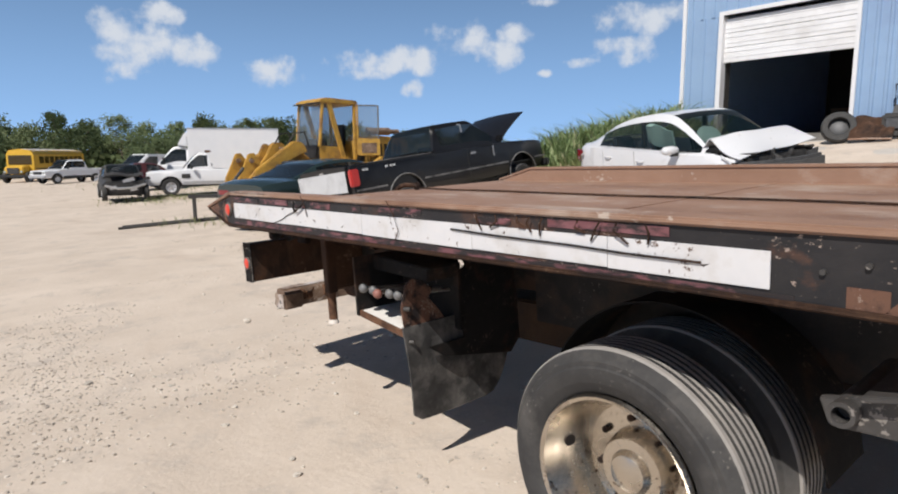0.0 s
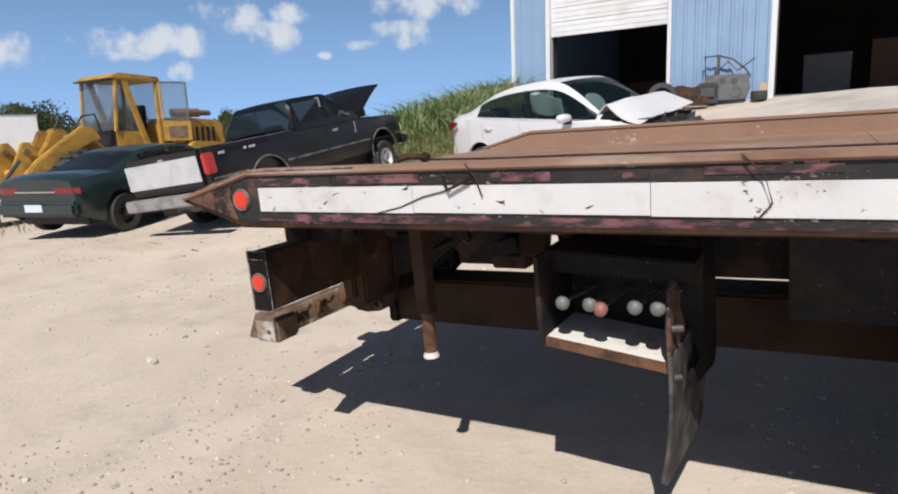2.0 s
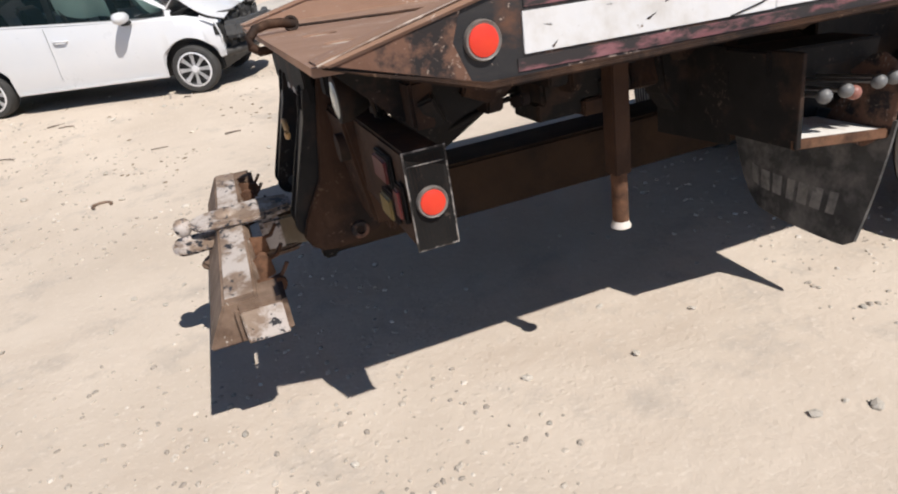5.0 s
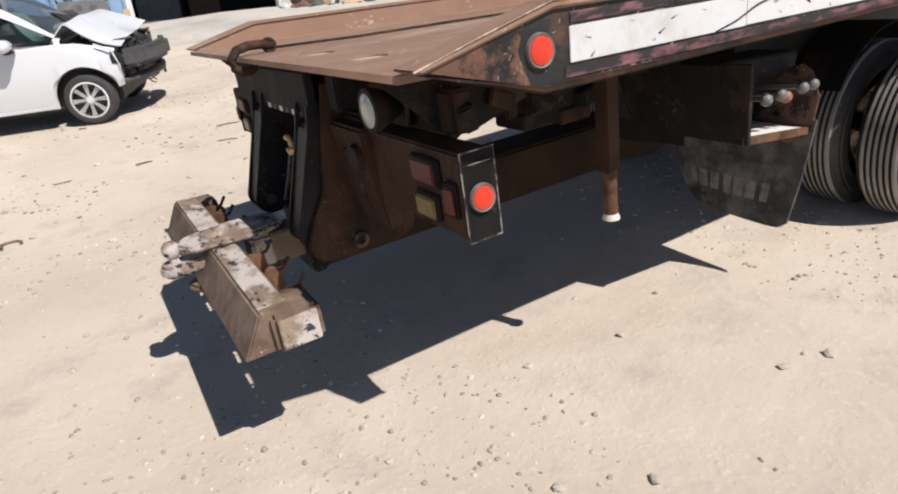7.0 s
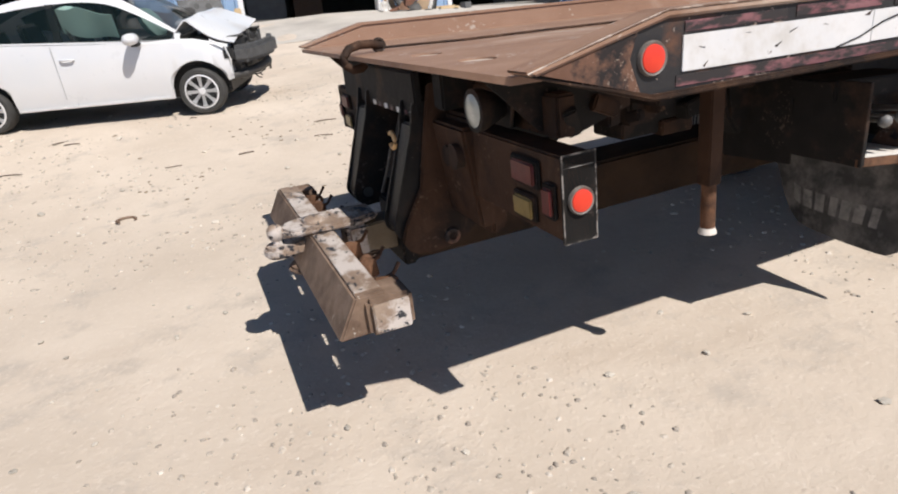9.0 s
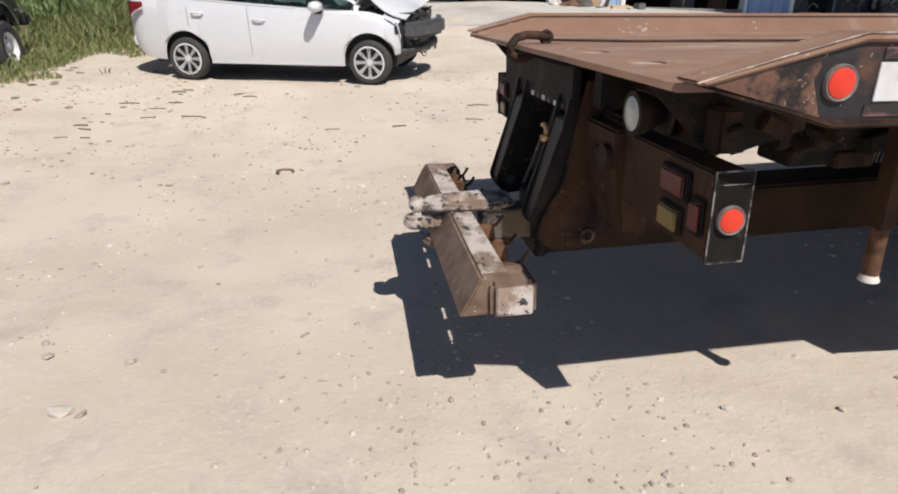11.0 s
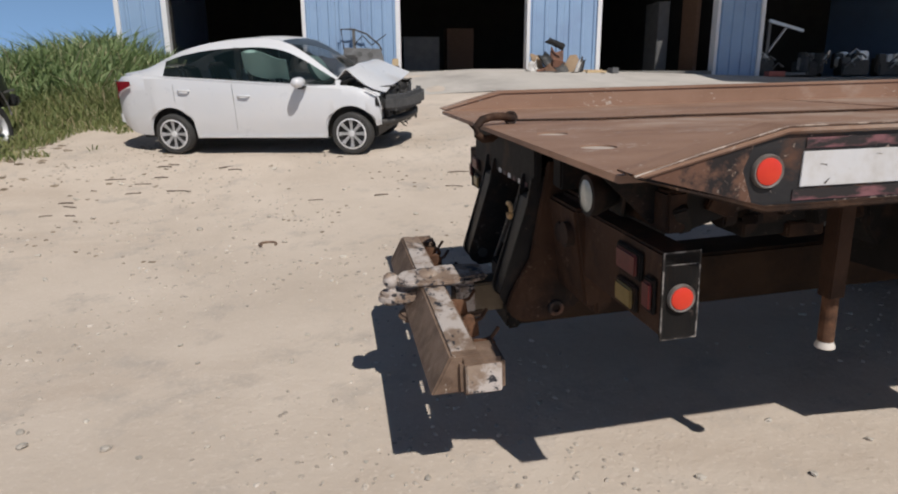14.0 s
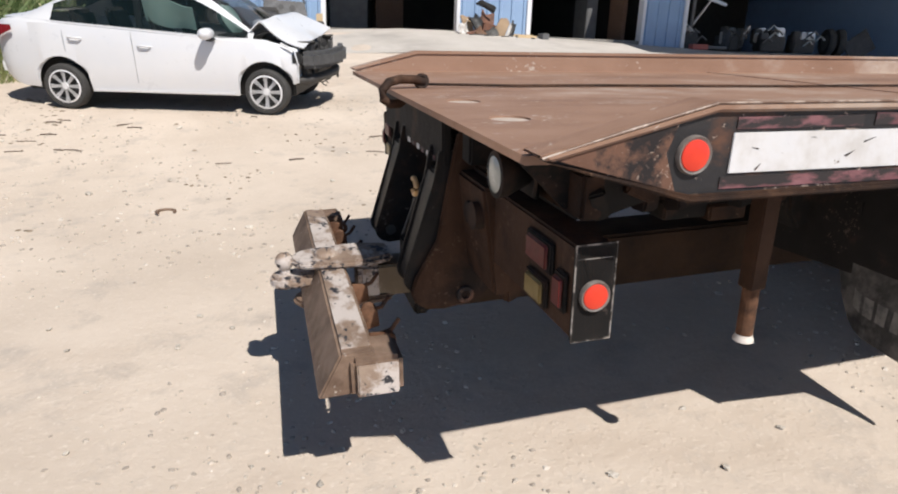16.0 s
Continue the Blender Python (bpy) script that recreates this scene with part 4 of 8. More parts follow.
part("yoke", yoke(tip_z + 0.345, tip_z + 0.375, 1.0), M_SCRAPED, boom, "scraped pale pivot casting")
part("yoke", yoke(tip_z + 0.185, tip_z + 0.213, 0.9), M_DUSTY, boom)
part("pivot_pin", lathe([(0.0, 0.392), (0.03, 0.392), (0.042, 0.386), (0.048, 0.374), (0.05, 0.20), (0.0, 0.20)], 22, Matrix.Translation((tip_x - 0.01, 0, tip_z))), M_SCRAPED, boom, smooth=True)
bar = part("crossbar", slab([(tip_x - 0.115, tip_z + 0.215), (tip_x - 0.045, tip_z + 0.345), (tip_x + 0.045, tip_z + 0.345), (tip_x + 0.06, tip_z + 0.32), (tip_x + 0.06, tip_z + 0.215)], "y", -0.735, 0.735, 0.006), M_DUSTY, truck, "dusty rusty wheel-lift crossbar")
for a, c in ((-0.70, -0.10), (0.10, 0.70)):
    part("bar_top", box(tip_x - 0.038, tip_x + 0.042, a, c, tip_z + 0.345, tip_z + 0.349), M_SCRAPED, bar, "pale top with flaking black paint")
for sd in (-1, 1):
    y0, y1 = sorted((sd * 0.615, sd * 0.765))
    cap = part("end_sleeve", box(tip_x - 0.02, tip_x + 0.125, y0, y1, tip_z + 0.215, tip_z + 0.335, 0.014), M_DUSTY, bar, "battered end sleeve")
    part("sleeve_plate", box(tip_x - 0.005, tip_x + 0.11, min(sd * 0.762, sd * 0.772), max(sd * 0.762, sd * 0.772), tip_z + 0.225, tip_z + 0.322, 0.004), M_SCRAPED, cap)
    for k, yy in enumerate((0.19, 0.40, 0.57)):
        m = Matrix.Translation((tip_x + 0.085 + 0.03 * (k > 1), sd * yy, tip_z + 0.29 + 0.02 * (k % 2))) @ Matrix.Rotation(radians(90), 4, "X")
        lug = part("lug", lathe([(0.011, -0.016), (0.024, -0.015), (0.026, 0.0), (0.024, 0.015), (0.011, 0.016)], 14, m, close=True), M_ORANGE_RUST, bar, "orange rusty lug", True)
        part("lug_plate", slab([(tip_x + 0.055, tip_z + 0.25), (tip_x + 0.115, tip_z + 0.265), (tip_x + 0.11, tip_z + 0.325), (tip_x + 0.055, tip_z + 0.335)], "y", sd * yy - 0.034, sd * yy - 0.026, 0.003), M_ORANGE_RUST, lug)
        part("pin", tube([(tip_x + 0.06, sd * yy, tip_z + 0.30), (tip_x + 0.13, sd * yy + 0.015, tip_z + 0.31), (tip_x + 0.155, sd * yy + 0.015, tip_z + 0.345)], 0.007, 6), M_ORANGE_RUST, bar)
tongue_pts = [(tip_x - 0.05, -0.05)] + [(tip_x - 0.165 + 0.058 * math.cos(a), 0.058 * math.sin(a)) for a in [-math.pi / 2 - math.pi * k / 10 for k in range(11)]] + [(tip_x - 0.05, 0.05)]
tongue = part("ball_tongue", slab(tongue_pts, "z", tip_z + 0.265, tip_z + 0.313, 0.012), M_SCRAPED, bar)
part("hitch_ball", lathe([(0.02, 0.31), (0.017, 0.33), (0.022, 0.335), (0.030, 0.345), (0.034, 0.362), (0.030, 0.38), (0.019, 0.392), (0.0, 0.396)], 20, Matrix.Translation((tip_x - 0.165, 0.0, tip_z))), M_SCRAPED, tongue, "worn steel hitch ball", True)

# winch hook lying over the tail with its cable along the deck
hook_pts = [(-0.165, 0.20, 1.172), (-0.215, 0.188, 1.184), (-0.27, 0.168, 1.186), (-0.318, 0.150, 1.176), (-0.346, 0.134, 1.148), (-0.345, 0.122, 1.116), (-0.318, 0.116, 1.098), (-0.285, 0.118, 1.100), (-0.268, 0.122, 1.112)]
part("winch_hook", tube(hook_pts, 0.0175, 12), M_BROWN, truck, "big rusty winch hook", True)
part("hook_shackle", lathe([(0.02, -0.007), (0.03, -0.007), (0.03, 0.007), (0.02, 0.007)], 16, Matrix.Translation((-0.178, 0.2, 1.176)) @ Matrix.Rotation(radians(70), 4, "X"), close=True), M_BROWN, truck, smooth=True)
part("winch_cable", tube([(-0.16, 0.2, 1.165)] + [(0.2 + 0.45 * k, 0.2 - 0.012 * k + 0.02 * math.sin(k * 1.7), 1.158) for k in range(13)], 0.006, 6), M_BROWN, truck)

# lever station behind the wheel
ctl = part("lever_box", slab([(0.97, 0.93), (1.41, 0.90), (1.40, 0.84), (0.97, 0.86)], "y", -0.98, -0.80, 0.006), M_BLACK, truck)
part("back_plate", slab([(0.97, 0.93), (1.41, 0.90), (1.40, 0.60), (1.0, 0.66)], "y", -0.82, -0.805), M_BLACK, ctl)
part("end_plate", slab([(0.985, 0.93), (1.0, 0.93), (1.005, 0.66), (0.985, 0.66)], "y", -1.085, -0.80, 0.002), M_BLACK, ctl)
part("tray", slab([(0.99, 0.685), (1.36, 0.635), (1.36, 0.615), (0.99, 0.665)], "y", -1.065, -0.81, 0.003), M_TRAY, ctl, "dusty white tray")
part("tray_edge", slab([(0.985, 0.688), (1.365, 0.638), (1.362, 0.608), (0.985, 0.658)], "y", -1.078, -1.064, 0.003), M_ORANGE_RUST, ctl)
part("face_panel", slab([(-0.80, 0.93), (-0.46, 0.93), (-0.46, 0.60), (-0.82, 0.62)], "x", 0.99, 1.0, 0.002), M_BLACK, truck)
for k, lx in enumerate((1.07, 1.15, 1.18, 1.275, 1.335)):
    lever = part("lever", rod((lx + 0.01, -0.82, 0.775), (lx, -1.07, 0.797 - 0.01 * (k == 2)), 0.006, 8), M_STEEL, ctl)
    kb = bmesh.new()
    bmesh.ops.create_uvsphere(kb, u_segments=16, v_segments=10, radius=0.021)
    part("knob", turned(kb, Matrix.Translation((lx, -1.088, 0.798 - 0.012 * (k == 2)))), M_KNOB_RED if k == 2 else M_KNOB, lever, "faded red knob" if k == 2 else "", True)
# hanger plate and mud flap
part("hanger_plate", slab([(-1.085, 0.62), (-1.10, 0.75), (-1.07, 0.84), (-1.03, 0.862), (-0.99, 0.85), (-0.93, 0.80), (-0.955, 0.77), (-0.89, 0.69), (-0.84, 0.60), (-1.0, 0.565)], "x", 1.355, 1.367, 0.003), M_WEDGE, truck, "rusty hanger plate")
part("fender_plate", slab([(-0.80, 0.86), (-0.45, 1.03), (-0.437, 0.48), (-0.50, 0.42), (-0.9, 0.5), (-0.99, 0.56), (-0.79, 0.56)], "x", 1.38, 1.39, 0.002), M_BLACK, truck)
part("clamp", rod((1.367, -1.085, 0.744), (1.395, -1.075, 0.744), 0.010, 10), M_SCUFF, truck)
part("clamp", rod((1.367, -1.07, 0.60), (1.385, -1.06, 0.60), 0.008, 10), M_SCUFF, truck)


def flap_at(u, v):
    """A hanging rubber sheet: u from its outer to its inner edge, v downwards, with a rounded inner corner."""
    low = 0.226 + 0.03 * u + 0.20 * max(0.0, (u - 0.72) / 0.28) ** 2.2 - 0.012 * math.sin(3 * u) + 0.03 * max(0.0, (0.1 - u) / 0.1) ** 2
    z = 0.665 - (0.665 - low) * v
    y = -1.10 + 0.055 * v + u * (0.645 - 0.06 * v - 0.05 * max(0.0, v - 0.6))
    return (1.367 - 0.012 * v - 0.03 * v * v * (1 - u) ** 2 + 0.006 * math.sin(5 * u + 3 * v), y, z)


flap = part("mud_flap", sheet(flap_at, 14, 14, 0.010), M_RUBBER, truck, "scuffed black rubber mud flap", True)
for k in range(7):
    u0 = 0.19 + k * 0.096
    def bar_at(u, v, u0=u0):
        p = flap_at(u0 + (0.07 if k % 3 else 0.055) * u, 0.615 + 0.175 * v)
        return (p[0] - 0.008, p[1], p[2])
    part("pale_bar", sheet(bar_at, 2, 2, 0.003), M_PRINT, flap, "pale printed bar")


# wheels: two tyres a side
def tyre_profile(R, w):
    pts = [(0.262, -w / 2 + 0.03), (0.275, -w / 2 + 0.012), (0.30, -w / 2 + 0.004), (0.305, -w / 2), (0.345, -w / 2), (0.35, -w / 2 + 0.006), (0.365, -w / 2 + 0.006), (R - 0.025, -w / 2 + 0.016), (R - 0.006, -w / 2 + 0.032)]
    n = 6
    span = w - 0.064
    for i in range(n):
        a = -w / 2 + 0.032 + span * i / n
        c = a + span / n
        pts += [(R, a + 0.0065), (R, c - 0.0065)]
        if i < n - 1:
            pts += [(R - 0.016, c - 0.0055), (R - 0.016, c + 0.0055)]
    return pts + [(r, -h) for r, h in reversed(pts[:9])]


def dual(s):
    for j, yc in enumerate((1.025, 0.735)):
        m = Matrix.Translation((2.39, s * yc, 0.375)) @ Matrix.Rotation(radians(90 * -s), 4, "X")
        wheel = part("wheel", lathe([(0.262, 0.085), (0.268, 0.1), (0.262, 0.112), (0.25, 0.105), (0.235, 0.06), (0.20, -0.02), (0.19, -0.06), (0.12, -0.065), (0.11, -0.02), (0.10, 0.0), (0.0, 0.004)], 48, m @ Matrix.Scale(-1, 4, (0, 0, 1)) if j else m, caps=False), M_CHROME, truck, "tarnished steel wheel", True)
        tyre = part("tyre", lathe(tyre_profile(0.40, 0.22), 72, m, caps=False), [M_TYRE, M_TREAD], wheel, "dusty truck tyre with worn ribbed tread", True)
        hub_at = m.translation
        for f in tyre.data.polygons:
            f.material_index = int((Vector(f.center) - hub_at).cross(Vector((0, 1, 0))).length > 0.3935)
        for rr in (0.318, 0.334, 0.372):
            part("sidewall_ring", lathe([(rr - 0.003, -0.109), (rr, -0.112), (rr + 0.003, -0.109)] if rr < 0.35 else [(rr - 0.005, -0.1015), (rr, -0.105), (rr + 0.005, -0.1005)], 64, m, caps=False), M_TYRE, tyre, smooth=True)
        if not j:
            part("hub_cap", lathe([(0.075, -0.05), (0.07, 0.0), (0.056, 0.022), (0.03, 0.03), (0.0, 0.033)], 28, m), M_CHROME, wheel, smooth=True)
            for k in range(8):
                a = 2 * math.pi * k / 8 + 0.2
                part("lug_nut", rod(m @ Vector((0.148 * math.cos(a), 0.148 * math.sin(a), -0.07)), m @ Vector((0.148 * math.cos(a), 0.148 * math.sin(a), -0.046)), 0.012, 6), M_BROWN, wheel)
                a += 0.39
                if k % 2:
                    part("hand_hole", rod(m @ Vector((0.2185 * math.cos(a), 0.2185 * math.sin(a), 0.019)), m @ Vector((0.2145 * math.cos(a), 0.2145 * math.sin(a), 0.0205)), 0.020, 16), M_BLACK, wheel)


dual(-1)
dual(1)
fb = part("fender_bracket", slab([(2.93, 0.78), (3.02, 0.80), (3.32, 0.86), (3.34, 0.80), (3.1, 0.72), (2.95, 0.72)], "y", -1.12, -1.10, 0.004), M_SCUFF, truck, "scuffed dark steel bracket")
part("bracket_top", slab([(3.02, 0.80), (3.32, 0.86), (3.32, 0.875), (3.02, 0.815)], "y", -1.16, -0.8, 0.003), M_SCUFF, fb)
part("bracket_tube", lathe([(0.018, -0.18), (0.028, -0.18), (0.028, 0.18), (0.018, 0.18)], 20, Matrix.Translation((2.985, -0.98, 0.765)) @ Matrix.Rotation(radians(90), 4, "X"), close=True), M_SCUFF, fb, "dark open steel tube")
part("inner_fender", sheet(lambda u, v: (2.39 + 0.475 * math.cos(radians(5 + 145 * u)), -0.84 + 0.27 * v, 0.385 + 0.475 * math.sin(radians(5 + 145 * u))), 24, 1, 0.006), M_BLACK, truck, smooth=True)


# the bed lies nose down by a degree and a half over its tail
BED = ("deck", "side_rail", "white_panel", "red_tape", "rust_patch", "rail_bolt", "strap_hook", "strap_wire", "strap_shred", "loose_cable", "gash", "marker_light", "cross_member", "deck_sill", "winch_hook", "hook_shackle", "winch_cable")
nose_down = Matrix.Translation((-0.3, 0, 1.12)) @ Matrix.Rotation(radians(1.5), 4, "Y") @ Matrix.Translation((0.3, 0, -1.12))
for ob in truck.children:
    if ob.name.split(".")[0] in BED:
        for o in [ob] + list(ob.children_recursive):
            o.data.transform(nose_down)
# ---- parked vehicles: x forward, y left, z up from the ground midway between the axles ----
M_TRIMBLACK = mat("black_plastic_trim", (0.015, 0.015, 0.015), 0.55, 0.0, (0.03, 0.03, 0.03), 8, 0.5)
M_ALLOY = mat("silver_alloy", (0.70, 0.70, 0.71), 0.45, 0.15, (0.7, 0.7, 0.71), 8, 0.5)
M_CARTYRE = mat("car_tyre_rubber", (0.03, 0.03, 0.03), 0.8, 0.0, (0.055, 0.053, 0.05), 10, 0.5, 0.0006, 60)
M_CABIN = mat("dark_grey_cabin_cloth", (0.03, 0.03, 0.032), 0.9, 0.0, (0.05, 0.05, 0.05), 8, 0.5)
M_AIRBAG = mat("pale_green_airbag_cloth", (0.34, 0.56, 0.5), 0.8, 0.0, (0.44, 0.64, 0.58), 5, 0.5)
M_PRIMER = mat("pale_grey_primer", (0.5, 0.51, 0.52), 0.5, 0.0, (0.58, 0.59, 0.6), 3, 0.5, stain=(0.4, 0.4, 0.41), stain_scale=4, stain_at=0.62)
M_OLDWHITE = mat("chalky_white_paint", (0.72, 0.73, 0.74), 0.4, 0.0, (0.78, 0.78, 0.78), 2, 0.5, coat=0.3)
M_CHARCOAL = mat("crumpled_dark_metal", (0.035, 0.035, 0.035), 0.6, 0.3, (0.08, 0.075, 0.07), 14, 0.5, 0.004, 30)
M_GREYBEAM = mat("grey_bumper_beam", (0.045, 0.045, 0.047), 0.7, 0.0, (0.085, 0.085, 0.085), 10, 0.5, 0.002, 40)
M_BRIGHTTRIM = mat("dull_bright_trim", (0.5, 0.5, 0.5), 0.35, 0.7, (0.6, 0.6, 0.6), 10, 0.5)
M_BUSYELLOW = mat("school_bus_yellow", (0.62, 0.36, 0.02), 0.5, 0.0, (0.68, 0.42, 0.05), 3, 0.5)
M_PLATE = mat("pale_number_plate", (0.6, 0.64, 0.7), 0.5, 0.0, (0.66, 0.7, 0.75), 20, 0.5)


def curve_of(pts):
    xs, vs = [p[0] for p in pts], [p[1] for p in pts]
    return lambda x: float(np.interp(x, xs, vs))


def loft(name, t, rows, mats, key, labels=None, thick=0.0):
    """Skins rows of points into strips; key(i, j, centre) names the part each face goes to."""
    bags = {}
    for i in range(len(rows) - 1):
        for j in range(len(rows[0]) - 1):
            q = [Vector(p) for p in (rows[i][j], rows[i + 1][j], rows[i + 1][j + 1], rows[i][j + 1])]
            k = key(i, j, sum(q, Vector()) / 4)
            if k:
                bags.setdefault(k, []).append(q)
    out = {}
    for k, quads in bags.items():
        b = bmesh.new()
        for q in quads:
            try:
                b.faces.new([b.verts.new(p) for p in q])
            except ValueError:
                pass
        bmesh.ops.remove_doubles(b, verts=b.verts, dist=1e-4)
        bmesh.ops.dissolve_degenerate(b, dist=1e-4, edges=b.edges)
        if thick:
            bmesh.ops.recalc_face_normals(b, faces=b.faces)
            bmesh.ops.solidify(b, geom=b.faces[:], thickness=thick)
        out[k] = part(k.split(":")[0], b, mats[k.split(":")[0]], t, (labels or {}).get(k, ""), 35)
    return out


def car_wheel(t, x, y, r, w, rim, style="alloy", turn=0):
    s = 1 if y > 0 else -1
    m = Matrix.Translation((x, y, r)) @ Matrix.Rotation(radians(turn), 4, "Z") @ Matrix.Rotation(radians(-90 * s), 4, "X")
    tyre = part("wheel", lathe([(rim, -w / 2), (r - 0.02, -w / 2), (r, -w / 2 + 0.03), (r, w / 2 - 0.03), (r - 0.02, w / 2), (rim + 0.02, w / 2 + 0.004), (rim, w / 2 - 0.01)], 40, m, caps=False), M_CARTYRE, t, "black rubber tyre", True)
    part("rim", lathe([(rim + 0.004, w / 2 - 0.012), (rim - 0.01, w / 2 - 0.004), (rim - 0.025, w / 2 - 0.02), (rim - 0.03, w / 2 - 0.07), (0.0, w / 2 - 0.075)], 36, m, caps=False), M_TRIMBLACK if style == "alloy" else M_CHARCOAL if style == "dark" else M_ALLOY, tyre, "" if style == "alloy" else "dull steel wheel", True)
    if style == "alloy":
        n = 8
        for k in range(n):
            a = 2 * math.pi * k / n
            d, sd = Vector((math.cos(a), math.sin(a), 0)), Vector((-math.sin(a), math.cos(a), 0))
            b = bmesh.new()
            vs = []
            for rr, hw, zz in ((0.03, 0.018, w / 2 - 0.02), (rim * 0.6, 0.02, w / 2 - 0.022), (rim - 0.012, 0.03, w / 2 - 0.012)):
                vs.append([b.verts.new(m @ (d * rr + sd * hw + Vector((0, 0, zz)))), b.verts.new(m @ (d * rr - sd * hw + Vector((0, 0, zz))))])
            for p, q in zip(vs, vs[1:]):
                b.faces.new((p[0], p[1], q[1], q[0]))
            bmesh.ops.solidify(b, geom=b.faces[:], thickness=0.02)
            part("spoke", b, M_ALLOY, tyre)
        part("rim_edge", lathe([(rim + 0.006, w / 2 - 0.006), (rim - 0.014, w / 2), (rim - 0.016, w / 2 - 0.02), (rim + 0.004, w / 2 - 0.02)], 36, m, close=True), M_ALLOY, tyre, smooth=True)
        part("hub", lathe([(0.045, w / 2 - 0.03), (0.04, w / 2 - 0.008), (0.0, w / 2 - 0.004)], 16, m), M_ALLOY, tyre, smooth=True)
    else:
        part("hub", lathe([(0.07, w / 2 - 0.08), (0.065, w / 2 - 0.02), (0.04, w / 2 - 0.005), (0.0, w / 2)], 18, m), M_CHARCOAL if style == "dark" else M_BRIGHTTRIM, tyre, smooth=True)
        for k in range(6):
            a = 2 * math.pi * k / 6
            part("vent", rod(m @ Vector((rim * 0.68 * math.cos(a), rim * 0.68 * math.sin(a), w / 2 - 0.08)), m @ Vector((rim * 0.68 * math.cos(a), rim * 0.68 * math.sin(a), w / 2 - 0.066)), 0.022, 10), M_TRIMBLACK, tyre)
    return tyre


def shell(t, paint, x0, x1, W, axles, arch, sill, shoulder, top, plan, mid=0.55, key=None, extra=None, lean=0.93):
    """The painted lower body with round wheel arches."""
    xs = set(np.linspace(x0, x1, 40).tolist())
    for a in axles:
        xs |= {a + arch * math.cos(radians(k)) for k in range(0, 181, 12)}
    xs = sorted(x for x in xs if x0 - 1e-6 <= x <= x1 + 1e-6)
    rows = []
    for x in xs:
        zl = sill(x)
        for a in axles:
            if abs(x - a) < arch:
                zl = max(zl, 0.02 + t["wheel_r"] + math.sqrt(max(0, arch ** 2 - (x - a) ** 2)))
        h = W / 2 * plan(x)
        sh, tp = shoulder(x), top(x)
        zm = max(zl + 0.01, min(mid, sh - 0.05))
        half = [(x, h * 0.95, zl), (x, h * 0.995, zl + (zm - zl) * 0.5), (x, h, zm), (x, h * 0.985, zm + (sh - zm) * 0.6), (x, h * 0.955, sh), (x, h * 0.90, sh + (tp - sh) * 0.65), (x, h * 0.6, tp), (x, 0, tp + 0.012)]
        rows.append(half + [(p[0], -p[1], p[2]) for p in reversed(half[:-1])])
    mats = {"body": paint, "hood": paint, "trunk_lid": paint}
    mats.update(extra or {})
    out = loft("body", t, rows, mats, key or (lambda i, j, c: "body"))
    for r, nm in ((rows[0], "rear_panel"), (rows[-1], "front_panel")):
        b = bmesh.new()
        b.faces.new([b.verts.new(p) for p in r])
        part(nm, b, paint, t)
    return out


def cabin(t, paint, stations, W, glassy, pillar=(), lo=0.2, hi=0.87):
    """Roof, pillars and panes: stations of (x, base z, roof z, base half width, roof half width)."""
    fine_rows = []
    for i in range(len(stations) - 1):
        p0, p1, p2, p3 = stations[max(i - 1, 0)], stations[i], stations[i + 1], stations[min(i + 2, len(stations) - 1)]
        for k in range(4):
            f = k / 4
            row = [p1[0] * (1 - f) + p2[0] * f]
            for a0, a1, a2, a3, x0, x1, x2, x3 in zip(p0[1:], p1[1:], p2[1:], p3[1:], [p0[0]] * 4, [p1[0]] * 4, [p2[0]] * 4, [p3[0]] * 4):
                s1 = (a2 - a0) / max(x2 - x0, 1e-4) if i else (a2 - a1) / (x2 - x1)
                s2 = (a3 - a1) / max(x3 - x1, 1e-4) if i < len(stations) - 2 else (a2 - a1) / (x2 - x1)
                w, f2, f3 = x2 - x1, f * f, f * f * f
                row.append((2 * f3 - 3 * f2 + 1) * a1 + (f3 - 2 * f2 + f) * w * s1 + (3 * f2 - 2 * f3) * a2 + (f3 - f2) * w * s2)
            fine_rows.append(tuple(row))
    stations = fine_rows + [stations[-1]]
    rows = []
    for x, zb, zr, wb, wr in stations:
        half = [(x, wb, zb), (x, wb * (1 - lo) + wr * lo, zb + (zr - zb) * lo), (x, wb * (1.02 - hi) + wr * (hi - 0.02), zb + (zr - zb) * hi), (x, wr * 0.93, zr), (x, wr * 0.5, zr + 0.015), (x, 0, zr + 0.02)]
        rows.append(half + [(p[0], -p[1], p[2]) for p in reversed(half[:-1])])
    mats = {"roof": paint, "pillar": paint, "windshield": glassy, "rear_window": glassy, "side_window": glassy}
    def key(i, j, c):
        jj = min(j, 9 - j)
        slope = (stations[i + 1][2] - stations[i][2]) / max(1e-4, stations[i + 1][0] - stations[i][0])
        if jj >= 3:
            return "windshield" if slope < -0.25 else "rear_window" if slope > 0.25 else "roof"
        if jj == 1 and not any(a < c.x < b for a, b in pillar) and stations[i][2] - stations[i][1] > 0.07:
            return "side_window:%d%d" % (sum(c.x > b for a, b in pillar), j > 5)
        return "pillar:%d" % (j > 5)
    return loft("cabin", t, rows, mats, key)


